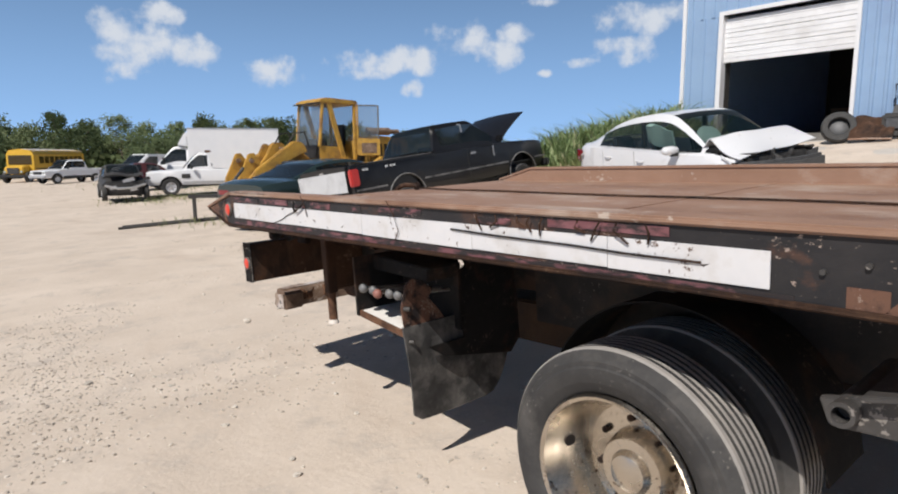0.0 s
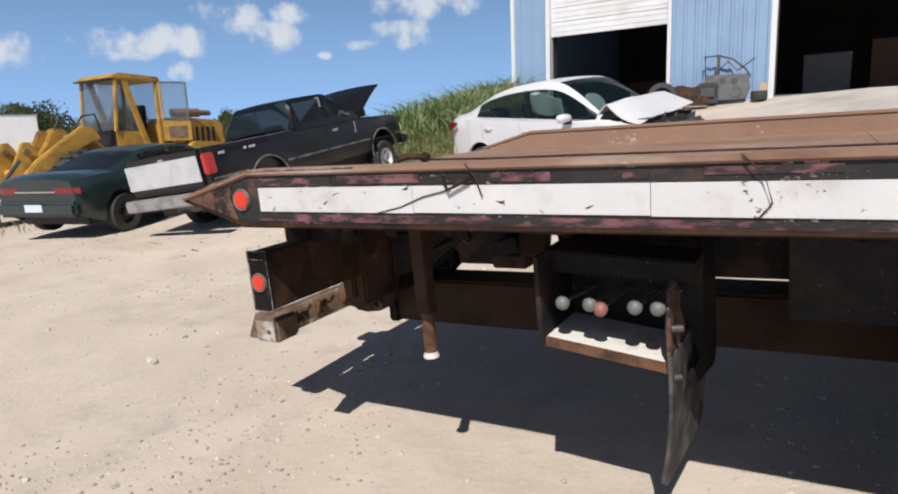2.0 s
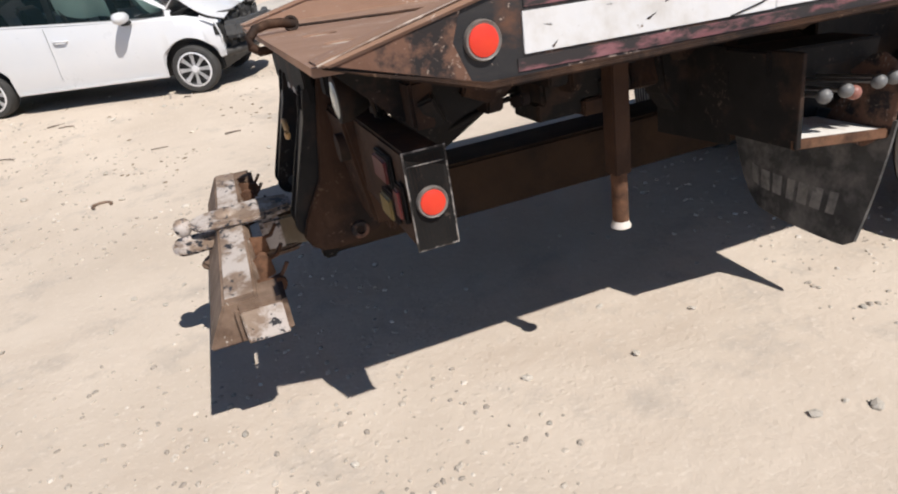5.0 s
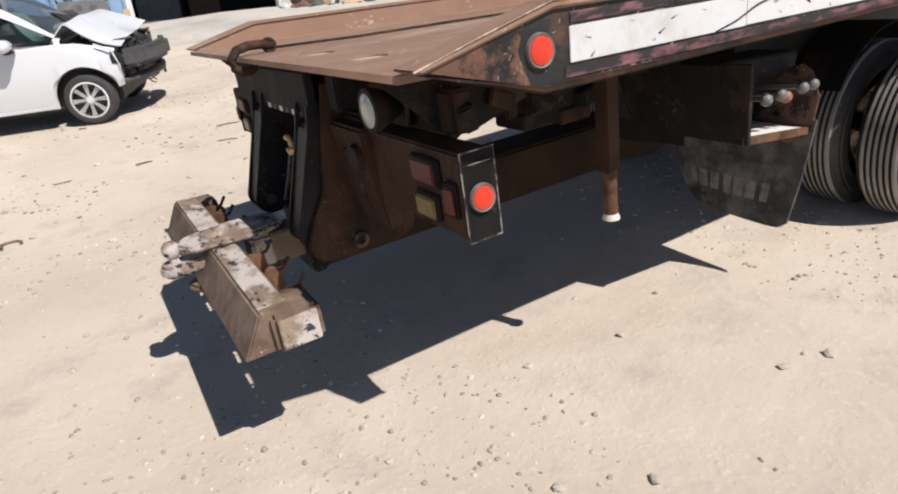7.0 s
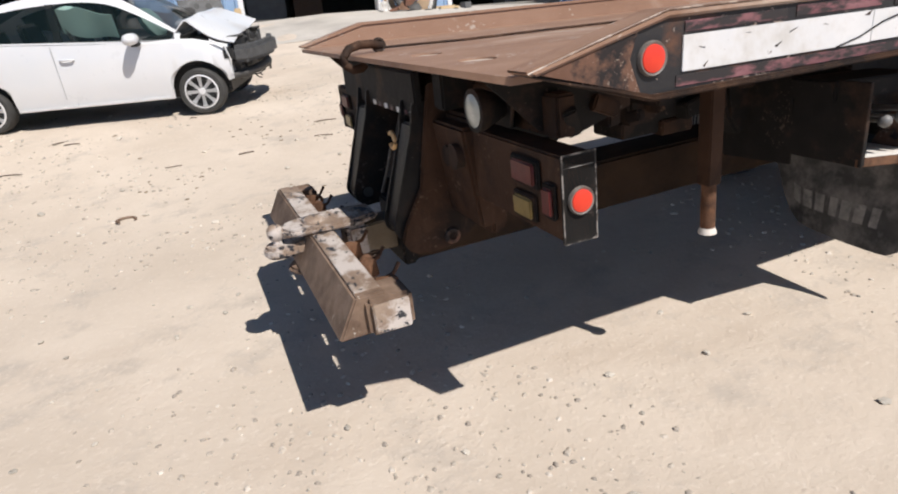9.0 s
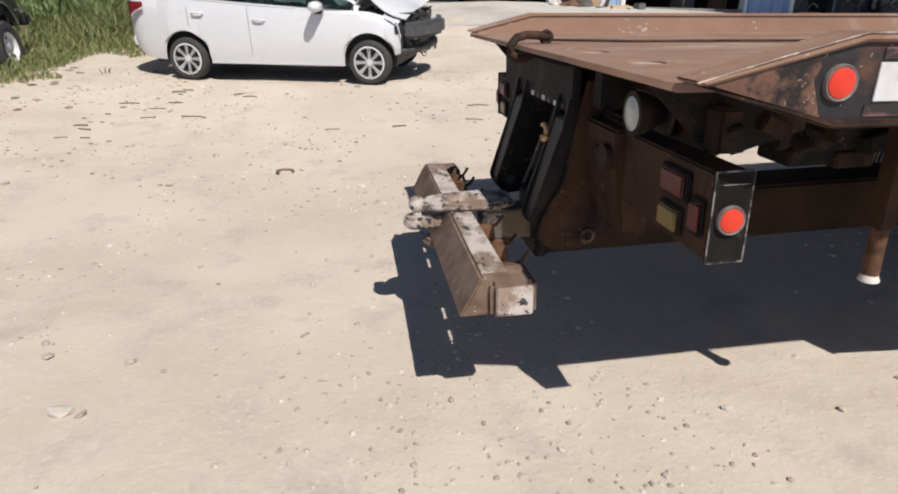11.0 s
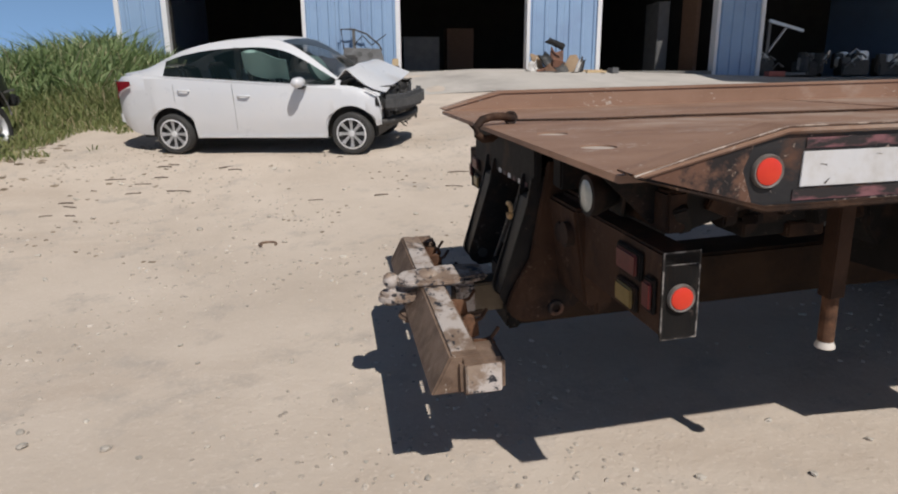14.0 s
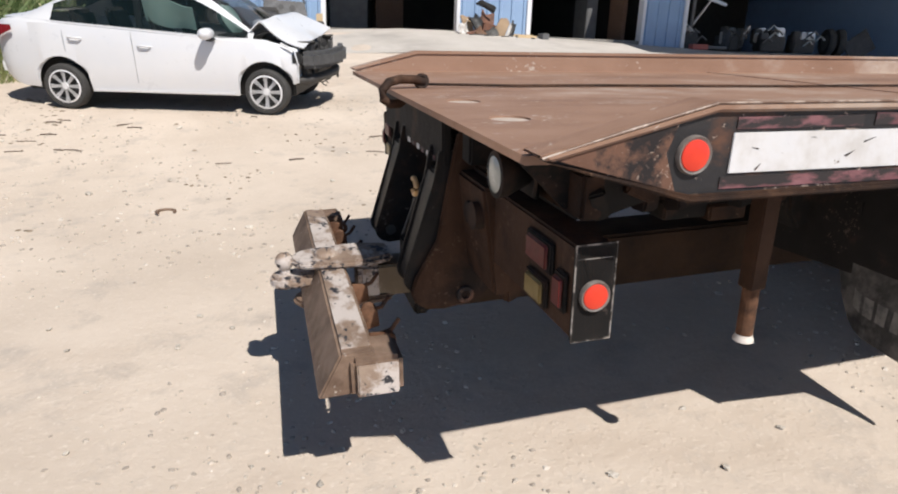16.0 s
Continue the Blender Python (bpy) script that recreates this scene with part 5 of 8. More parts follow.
def seats(t, xs, W, z):
    for x in xs:
        for y in (-W * 0.24, W * 0.24):
            seat = part("seat", box(x - 0.25, x + 0.25, y - 0.24, y + 0.24, z - 0.2, z, 0.05), M_CABIN, t)
            part("seat_back", slab([(x - 0.2, z), (x - 0.08, z), (x - 0.22, z + 0.55), (x - 0.34, z + 0.55)], "y", y - 0.22, y + 0.22, 0.04), M_CABIN, seat)


def under(t, x0, x1, W, z=0.3):
    part("underbody", box(x0, x1, -W / 2 + 0.22, W / 2 - 0.22, z - 0.1, z + 0.3, 0.02), M_TRIMBLACK, t)


def lifted(t, rise, skip=()):
    """Raises a body over its wheels: rise(x, z) is added to each height."""
    for ob in t.children_recursive:
        if ob.type == "MESH" and ob.name.split(".")[0] not in skip:
            for v in ob.data.vertices:
                v.co.z += rise(v.co.x, v.co.z)


M_SEAM = mat("grey_panel_gap", (0.28, 0.28, 0.29), 0.6, 0.0, (0.33, 0.33, 0.33), 10, 0.5)
M_TAILRED = mat("deep_red_tail_lens", (0.15, 0.008, 0.014), 0.25, 0.0, (0.22, 0.014, 0.02), 12, 0.5, coat=0.6)


# the crashed white saloon
def white_sedan():
    t = thing("white_sedan", pose(-1.688, 6.725, 0.608, 6.0, -0.3, -18.9) @ Matrix.Scale(0.95, 4), "white four-door saloon with a smashed front end on dirt", "car")
    t["wheel_r"] = 0.276
    W = 1.70
    sill = curve_of([(-2.13, 0.42), (-1.9, 0.27), (-1.0, 0.22), (1.0, 0.22), (1.75, 0.4)])
    shoulder = curve_of([(-2.13, 0.95), (-1.9, 1.03), (-1.4, 1.03), (-0.7, 0.985), (0.3, 0.915), (0.95, 0.875), (1.3, 0.85), (1.75, 0.74)])
    top = curve_of([(-2.13, 1.03), (-2.05, 1.09), (-1.7, 1.11), (-1.2, 1.06), (0.6, 0.95), (0.95, 0.93), (1.3, 0.91), (1.72, 0.80)])
    plan = curve_of([(-2.13, 0.80), (-2.0, 0.91), (-1.5, 0.99), (0.9, 1.0), (1.4, 0.98), (1.75, 0.92)])
    def key(i, j, cc):
        jj = min(j, 13 - j)
        if jj >= 5 and (cc.x > 1.0 or -1.80 < cc.x < 1.0):
            return None
        if jj >= 5 and cc.x < -1.80:
            return "trunk_lid"
        return "body"
    shell(t, M_CAR_WHITE, -2.13, 1.68, W, (-1.285, 1.285), 0.34, sill, shoulder, top, plan, 0.56, key)
    st = [(-1.98, 1.085, 1.10, 0.68, 0.62), (-1.70, 1.075, 1.15, 0.74, 0.60), (-1.42, 1.055, 1.26, 0.78, 0.60), (-1.10, 1.03, 1.38, 0.80, 0.60), (-0.70, 1.0, 1.465, 0.805, 0.60), (-0.25, 0.965, 1.505, 0.81, 0.60),
          (0.10, 0.94, 1.505, 0.81, 0.60), (0.40, 0.92, 1.445, 0.805, 0.61), (0.65, 0.90, 1.31, 0.80, 0.635), (0.90, 0.88, 1.135, 0.79, 0.67), (1.15, 0.87, 0.955, 0.765, 0.71)]
    cabin(t, M_CAR_WHITE, st, W, glass("saloon_glass", (0.008, 0.016, 0.016), 0.03, 0.48), pillar=((-2, -1.30), (1.10, 2)), lo=0.03, hi=0.80)
    for s in (-1, 1):
        part("centre_pillar", slab([(-0.34, 0.99), (-0.26, 0.98), (-0.24, 1.40), (-0.32, 1.40)], "y", s * 0.62, s * 0.66), M_TRIMBLACK, t)
    for s in (-1, 1):
        for x0, x1 in ((-1.18, -0.32), (-0.32, 0.72)):
            part("door_seam", box(x0 - 0.0012, x0 + 0.0012, s * 0.848 - 0.003, s * 0.848 + 0.003, 0.70 if x0 < -1 else 0.34, 0.95), M_SEAM, t)
            part("door_handle", tube([(x0 + 0.06, s * 0.84, 0.79 if x0 > -1 else 0.87), (x0 + 0.09, s * 0.864, 0.79 if x0 > -1 else 0.87), (x0 + 0.2, s * 0.864, 0.785 if x0 > -1 else 0.865), (x0 + 0.23, s * 0.84, 0.785 if x0 > -1 else 0.865)], 0.012, 8), M_CAR_WHITE, t, smooth=True)
        part("sill_trim", box(-0.9, 0.9, s * 0.835 - 0.01, s * 0.835 + 0.01, 0.235, 0.26, 0.006), M_CAR_WHITE, t)
        mir = part("mirror", lathe([(0.0, -0.11), (0.06, -0.10), (0.085, -0.05), (0.09, 0.0), (0.085, 0.07), (0.05, 0.10), (0.0, 0.11)], 18, Matrix.Translation((0.66, s * 0.95, 0.96)) @ Matrix.Diagonal((0.85, 1.25, 0.75, 1)) @ Matrix.Rotation(radians(90), 4, "X")), M_CAR_WHITE, t, smooth=True)
        part("mirror_foot", box(0.62, 0.72, s * 0.88 - 0.06, s * 0.88 + 0.06, 0.87, 0.92, 0.015), M_TRIMBLACK, mir)
        part("tail_lamp", sheet(lambda u, v, s=s: (-2.125 + 0.29 * u ** 1.5 + 0.012, s * (0.70 + 0.125 * min(1, u * 1.9) + 0.012), 0.77 + 0.24 * v * (1 - 0.75 * u) + 0.17 * u), 8, 4, 0.014), M_TAILRED, t, "dark red tail lamp", True)
        part("fender_edge", tube([(1.68, s * 0.78, 0.45), (1.70, s * 0.79, 0.62), (1.66, s * 0.80, 0.78), (1.5, s * 0.80, 0.86)], 0.012, 6), M_CAR_WHITE, t)
    part("rear_bumper", box(-2.17, -2.03, -0.70, 0.70, 0.38, 0.60, 0.05), M_CAR_WHITE, t)
    # buckled bonnet: rises to a crease and drops again, open at its front
    def hood(u, v):
        y = -0.72 + 1.42 * v - 0.05 * u
        ridge = 0.30 + 0.10 * v
        x = 1.0 + (0.74 + 0.08 * v) * u + 0.03 * math.sin(4 * v + 1)
        if u < ridge:
            z = 0.93 + (0.235 - 0.01 * v) * (u / ridge) ** 0.8
        else:
            f = (u - ridge) / (1 - ridge)
            z = (1.165 - 0.01 * v) - (0.31 - 0.10 * v) * f - 0.06 * (1 - v) ** 2 * math.sin(math.pi * f) + 0.018 * math.sin(7 * v) * f
        return (x, y + 0.10 * max(0.0, u - 0.6) * (1 - v), z - 0.05 * (1 - v) ** 3)
    part("hood", sheet(hood, 18, 16, 0.012), M_CAR_WHITE, t, "buckled white bonnet", 50)
    rg = random.Random(3)
    part("engine_block", box(1.05, 1.62, -0.5, 0.5, 0.35, 0.86, 0.05), M_CHARCOAL, t)
    part("radiator", box(1.68, 1.76, -0.60, 0.60, 0.34, 0.82, 0.02), M_CHARCOAL, t)
    part("bumper_beam", slab([(1.72, -0.80), (1.92, -0.76), (2.06, -0.42), (2.11, 0.1), (2.02, 0.55), (1.92, 0.66), (1.84, 0.62), (1.95, 0.1), (1.90, -0.38), (1.70, -0.62)], "z", 0.56, 0.76, 0.075, seg=4), M_GREYBEAM, t, "bent grey bumper beam")
    part("lower_beam", tube([(1.62, -0.68, 0.40), (1.80, -0.62, 0.42), (1.93, -0.3, 0.44), (1.95, 0.1, 0.44), (1.85, 0.6, 0.42)], 0.055, 10), M_CHARCOAL, t, smooth=True)
    part("crushed_core", sheet(lambda u, v: (1.70 + 0.12 * math.sin(9 * u) * math.sin(7 * v) + 0.08 * math.sin(23 * u + 5 * v), -0.66 + 1.3 * u, 0.40 + 0.46 * v), 28, 12, 0.02), M_CHARCOAL, t)
    for k in range(16):
        p = Vector((rg.uniform(1.6, 1.9), rg.uniform(-0.62, 0.62), rg.uniform(0.36, 0.74)))
        q = p + Vector((rg.uniform(-0.1, 0.2), rg.uniform(-0.22, 0.22), rg.uniform(-0.16, 0.16)))
        part("wreck_scrap", slab([(p.y, p.z), (q.y, p.z + 0.03), (q.y + 0.03, q.z + 0.05), (p.y - 0.02, q.z)], "x", p.x, p.x + 0.03), M_CHARCOAL if k % 4 else M_GREYBEAM, t)
        if k % 3 == 0:
            part("loose_wire", tube([p, (p + q) / 2 + Vector((0.06, 0, -0.08)), q + Vector((0.08, 0.05, -0.1))], 0.008, 5), M_TRIMBLACK, t)
    part("headlamp_hole", box(1.60, 1.74, -0.80, -0.55, 0.60, 0.76, 0.03), M_TRIMBLACK, t)
    for x in (-1.285, 1.285):
        for s in (-1, 1):
            car_wheel(t, x, s * 0.755, 0.276, 0.19, 0.20)
    under(t, -1.9, 1.6, W)
    part("cabin_floor", box(-1.5, 0.95, -0.72, 0.72, 0.45, 0.50), M_CABIN, t)
    part("dashboard", box(0.62, 0.95, -0.70, 0.70, 0.75, 0.93, 0.05), M_CABIN, t)
    seats(t, (-0.9, 0.1), W, 0.62)
    for s in (-1,):
        part("curtain_airbag", sheet(lambda u, v: (-0.22 + 0.62 * u, s * (0.66 - 0.05 * v + 0.02 * math.sin(8 * u)), 1.34 - 0.30 * v - 0.10 * u * u + 0.03 * math.sin(6 * u + 2 * v)), 10, 5, 0.03), M_AIRBAG, t, "pale green deployed curtain airbag", True)
    part("front_airbag", lathe([(0.0, -0.10), (0.15, -0.08), (0.22, 0.0), (0.17, 0.07), (0.0, 0.10)], 14, Matrix.Translation((0.68, -0.20, 1.07)) @ Matrix.Rotation(radians(60), 4, "Y")), M_AIRBAG, t, "pale deployed airbag", True)
    part("number_bar", box(-2.185, -2.175, -0.22, 0.22, 0.68, 0.80), M_PLATE, t)
    return t


M_BUMPER = mat("dull_dented_bumper", (0.34, 0.34, 0.35), 0.45, 0.5, (0.44, 0.44, 0.45), 5, 0.5, 0.001, 20, stain=(0.2, 0.18, 0.16), stain_scale=4, stain_at=0.58)


M_OLDTRIM = mat("dull_scuffed_trim", (0.20, 0.195, 0.19), 0.5, 0.3, (0.33, 0.32, 0.31), 10, 0.5, stain=(0.04, 0.04, 0.04), stain_scale=5, stain_at=0.56)
M_PICKRED = mat("sun_faded_red_lens", (0.42, 0.022, 0.02), 0.4, 0.0, (0.52, 0.05, 0.045), 9, 0.5, coat=0.3)


def black_pickup():
    t = thing("black_pickup", pose(-6.148, 5.387, 0.275, -6.17, -6.55, 93.4), "faded black extended-cab pickup with its bonnet propped open", "pickup")
    t["wheel_r"] = 0.335
    W = 1.70
    xa, xf = -1.545, 1.545
    sill = curve_of([(-2.62, 0.52), (-2.3, 0.42), (-1, 0.40), (1.9, 0.40), (2.35, 0.5)])
    shoulder = curve_of([(-2.62, 1.02), (-0.72, 1.02), (1.0, 1.0), (2.35, 0.93)])
    top = curve_of([(-2.62, 1.05), (-0.72, 1.05), (0.9, 1.04), (1.05, 1.06), (2.2, 0.99), (2.35, 0.90)])
    plan = curve_of([(-2.62, 0.97), (-2.3, 1.0), (1.6, 1.0), (2.2, 0.96), (2.35, 0.90)])
    def key(i, j, c):
        jj = min(j, 13 - j)
        if jj >= 5 and -2.60 < c.x < 2.28:
            return None
        return "body"
    shell(t, M_CAR_BLACK, -2.62, 2.35, W, (xa, xf), 0.41, sill, shoulder, top, plan, 0.62, key)
    st = [(-0.75, 1.03, 1.08, 0.79, 0.76), (-0.66, 1.02, 1.40, 0.79, 0.68), (-0.58, 1.02, 1.62, 0.79, 0.62), (-0.40, 1.02, 1.66, 0.79, 0.61), (0.2, 1.02, 1.68, 0.79, 0.61), (0.45, 1.01, 1.65, 0.79, 0.61), (0.75, 1.01, 1.40, 0.79, 0.65), (1.10, 1.02, 1.08, 0.78, 0.72)]
    cabin(t, M_CAR_BLACK, st, W, M_GLASS, pillar=((-1, -0.55), (0.00, 0.08), (0.86, 2)))
    # bed
    bed = part("bed", box(-2.55, -0.78, -0.70, 0.70, 0.55, 0.60, 0.01), M_TRIMBLACK, t)
    for s in (-1, 1):
        part("bed_wall", box(-2.58, -0.78, min(s * 0.70, s * 0.80), max(s * 0.70, s * 0.80), 0.58, 1.055, 0.015), M_CAR_BLACK, bed)
        part("arch_lip", tube([(xa + 0.415 * math.cos(radians(a)), s * 0.853, 0.355 + 0.415 * math.sin(radians(a))) for a in range(-5, 186, 10)], 0.013, 6), M_OLDTRIM, t, "pale bare wheel-arch lip")
        part("arch_lip", tube([(xf + 0.415 * math.cos(radians(a)), s * 0.853, 0.355 + 0.415 * math.sin(radians(a))) for a in range(-5, 186, 10)], 0.012, 6), M_OLDTRIM, t)
        for x0, x1 in ((-2.6, xa - 0.42), (xa + 0.42, xf - 0.42), (xf + 0.42, 2.3)):
            part("side_moulding", box(x0, x1, s * 0.856 - 0.008, s * 0.856 + 0.008, 0.615, 0.645, 0.005), M_OLDTRIM, t)
        if s < 0:
            part("tail_lamp", box(-2.665, -2.50, min(s * 0.76, s * 0.862), max(s * 0.76, s * 0.862), 0.70, 0.98, 0.02), M_PICKRED, t, "red tail lamp")
        part("mirror", box(0.78, 0.86, min(s * 0.9, s * 1.06), max(s * 0.9, s * 1.06), 1.05, 1.2, 0.02), M_CAR_BLACK, t)
        part("door_seam", box(0.02, 0.03, s * 0.846 - 0.006, s * 0.846 + 0.006, 0.5, 1.02), M_TRIMBLACK, t)
        part("door_handle", box(0.1, 0.24, s * 0.85 - 0.015, s * 0.85 + 0.015, 0.9, 0.94, 0.01), M_BRIGHTTRIM, t)
        part("handle_scrape", box(0.72, 0.75, s * 0.852 - 0.004, s * 0.852 + 0.004, 0.8, 1.0), M_BRIGHTTRIM, t)
        part("pillar_tape", slab([(-0.02, 1.62), (0.06, 1.62), (0.08, 1.42), (0.05, 1.42), (0.03, 1.58), (-0.02, 1.59)], "y", s * 0.715, s * 0.735), M_BRIGHTTRIM, t)
    gate = part("tailgate", box(-2.66, -2.60, -0.72, 0.72, 0.56, 1.04, 0.015), M_CAR_BLACK, t)
    part("gate_skin", box(-2.672, -2.66, -0.70, 0.80, 0.62, 0.97, 0.008), M_PRIMER, gate, "pale primer tailgate band")
    part("gate_handle", box(-2.675, -2.66, -0.06, 0.06, 0.96, 1.0, 0.006), M_BRIGHTTRIM, gate)
    part("rear_bumper", box(-2.80, -2.67, -0.84, 0.84, 0.33, 0.50, 0.02), M_BUMPER, t, "dull pale step bumper")
    part("front_bumper", box(2.35, 2.50, -0.82, 0.82, 0.40, 0.56, 0.03), M_TRIMBLACK, t)
    part("grille", box(2.34, 2.38, -0.55, 0.55, 0.60, 0.88, 0.01), M_TRIMBLACK, t)
    part("engine_block", box(1.2, 2.1, -0.45, 0.45, 0.55, 0.98, 0.05), M_CHARCOAL, t)
    part("hood", sheet(lambda u, v: (1.08 + 0.88 * u, (v - 0.5) * (1.5 - 0.1 * u), 1.20 + 0.49 * u + 0.05 * math.sin(2.6 * u) + 0.03 * (1 - (2 * v - 1) ** 2)), 8, 8, 0.025), M_CAR_BLACK, t, "black bonnet standing open", 50)
    part("prop_rod", rod((2.1, 0.5, 1.0), (1.85, 0.5, 1.60), 0.008, 6), M_BRIGHTTRIM, t)
    part("bed_scrap", lathe([(0.0, 0.0), (0.3, 0.02), (0.34, 0.1), (0.3, 0.2), (0.18, 0.22)], 18, Matrix.Translation((-2.0, 0.1, 0.70)) @ Matrix.Rotation(radians(20), 4, "X")), M_CARTYRE, t)
    part("rail_scrape", box(-2.3, -0.9, -0.855, -0.835, 1.045, 1.060, 0.004), M_OLDTRIM, t)
    for k, bx in enumerate((-2.42, -2.36, -1.95, -1.85, -1.78)):
        part("paint_bar", box(bx, bx + 0.045, -0.857, -0.845, 0.93, 0.965), M_PRIMER, t)
    lifted(t, lambda x, z: 0.13 * sstep(1.7, 1.0, z), ("hood", "underbody"))
    for x in (xa, xf):
        for s in (-1, 1):
            car_wheel(t, x, s * 0.74, 0.335, 0.215, 0.195, "steel")
    under(t, -2.4, 2.2, W, 0.42)
    part("spare_wheel", lathe([(0.15, -0.09), (0.33, -0.08), (0.33, 0.08), (0.15, 0.09)], 24, Matrix.Translation((-2.2, 0.0, 0.42)), close=True), M_CARTYRE, t, smooth=True)
    part("cabin_floor", box(-0.6, 1.1, -0.72, 0.72, 0.5, 0.56), M_CABIN, t)
    part("dashboard", box(0.75, 1.1, -0.72, 0.72, 0.8, 1.0, 0.05), M_CABIN, t)
    seats(t, (0.35,), W, 0.75)
    return t


def green_sedan():
    t = thing("green_sedan", pose(-9.1, 4.55, 0.0, 0, -2.0, 103.5), "dark green four-door saloon parked on the dirt", "car")
    t["wheel_r"] = 0.31
    W = 1.78
    sill = curve_of([(-2.45, 0.40), (-2.1, 0.24), (2.1, 0.24), (2.4, 0.35)])
    shoulder = curve_of([(-2.45, 0.82), (-1.9, 0.90), (0.9, 0.88), (2.4, 0.66)])
    top = curve_of([(-2.45, 0.92), (-2.25, 0.99), (-1.6, 1.0), (-1.0, 0.96), (0.8, 0.94), (1.1, 0.95), (2.2, 0.78), (2.4, 0.68)])
    plan = curve_of([(-2.45, 0.84), (-2.2, 0.95), (-1.5, 1.0), (1.5, 1.0), (2.1, 0.93), (2.4, 0.80)])
    key = lambda i, j, c: None if (min(j, 13 - j) >= 5 and -1.5 < c.x < 0.98) else "trunk_lid" if (min(j, 13 - j) >= 5 and c.x < -1.5) else "hood" if (min(j, 13 - j) >= 5 and c.x > 0.98) else "body"
    shell(t, M_CAR_GREEN, -2.45, 2.4, W, (-1.65, 1.33), 0.37, sill, shoulder, top, plan, 0.55, key)
    st = [(-1.65, 0.97, 1.0, 0.70, 0.66), (-1.3, 0.94, 1.11, 0.78, 0.62), (-0.95, 0.92, 1.235, 0.82, 0.59), (-0.6, 0.91, 1.285, 0.83, 0.59), (0.0, 0.90, 1.30, 0.83, 0.6), (0.3, 0.90, 1.26, 0.83, 0.61), (0.65, 0.90, 1.13, 0.82, 0.64), (1.1, 0.92, 0.96, 0.78, 0.70)]
    cabin(t, M_CAR_GREEN, st, W, M_GLASS, pillar=((-2, -1.05), (-0.35, -0.25), (0.8, 2)))
    for s in (-1, 1):
        part("tail_lamp", sheet(lambda u, v, s=s: (-2.455 + 0.20 * max(0, u - 0.6), s * (0.36 + 0.46 * min(1, u * 1.2)), 0.71 + 0.09 * v), 8, 3, 0.02), M_TAILRED, t, "red tail lamp", True)
        part("mirror", box(0.72, 0.80, min(s * 0.86, s * 1.02), max(s * 0.86, s * 1.02), 0.92, 1.04, 0.03), M_CAR_GREEN, t)
    part("rear_bumper", box(-2.53, -2.36, -0.78, 0.78, 0.36, 0.60, 0.05), M_CAR_GREEN, t)
    part("plate_bar", box(-2.545, -2.53, -0.17, 0.17, 0.45, 0.56), M_PLATE, t)
    part("chrome_strip", box(-2.475, -2.455, -0.4, 0.4, 0.73, 0.75), M_BRIGHTTRIM, t)
    for x in (-1.65, 1.33):
        for s in (-1, 1):
            car_wheel(t, x, s * 0.78, 0.31, 0.2, 0.19, "dark")
    under(t, -2.2, 2.2, W)
    part("cabin_floor", box(-1.4, 1.0, -0.75, 0.75, 0.45, 0.5), M_CABIN, t)
    seats(t, (-0.8, 0.2), W, 0.62)
    return t


white_sedan()
black_pickup()
green_sedan()

# ---- the machine and vehicles further off ----
M_CLEAR = glass("dusty_clear_glass", (0.16, 0.18, 0.19), 0.12, 0.72)


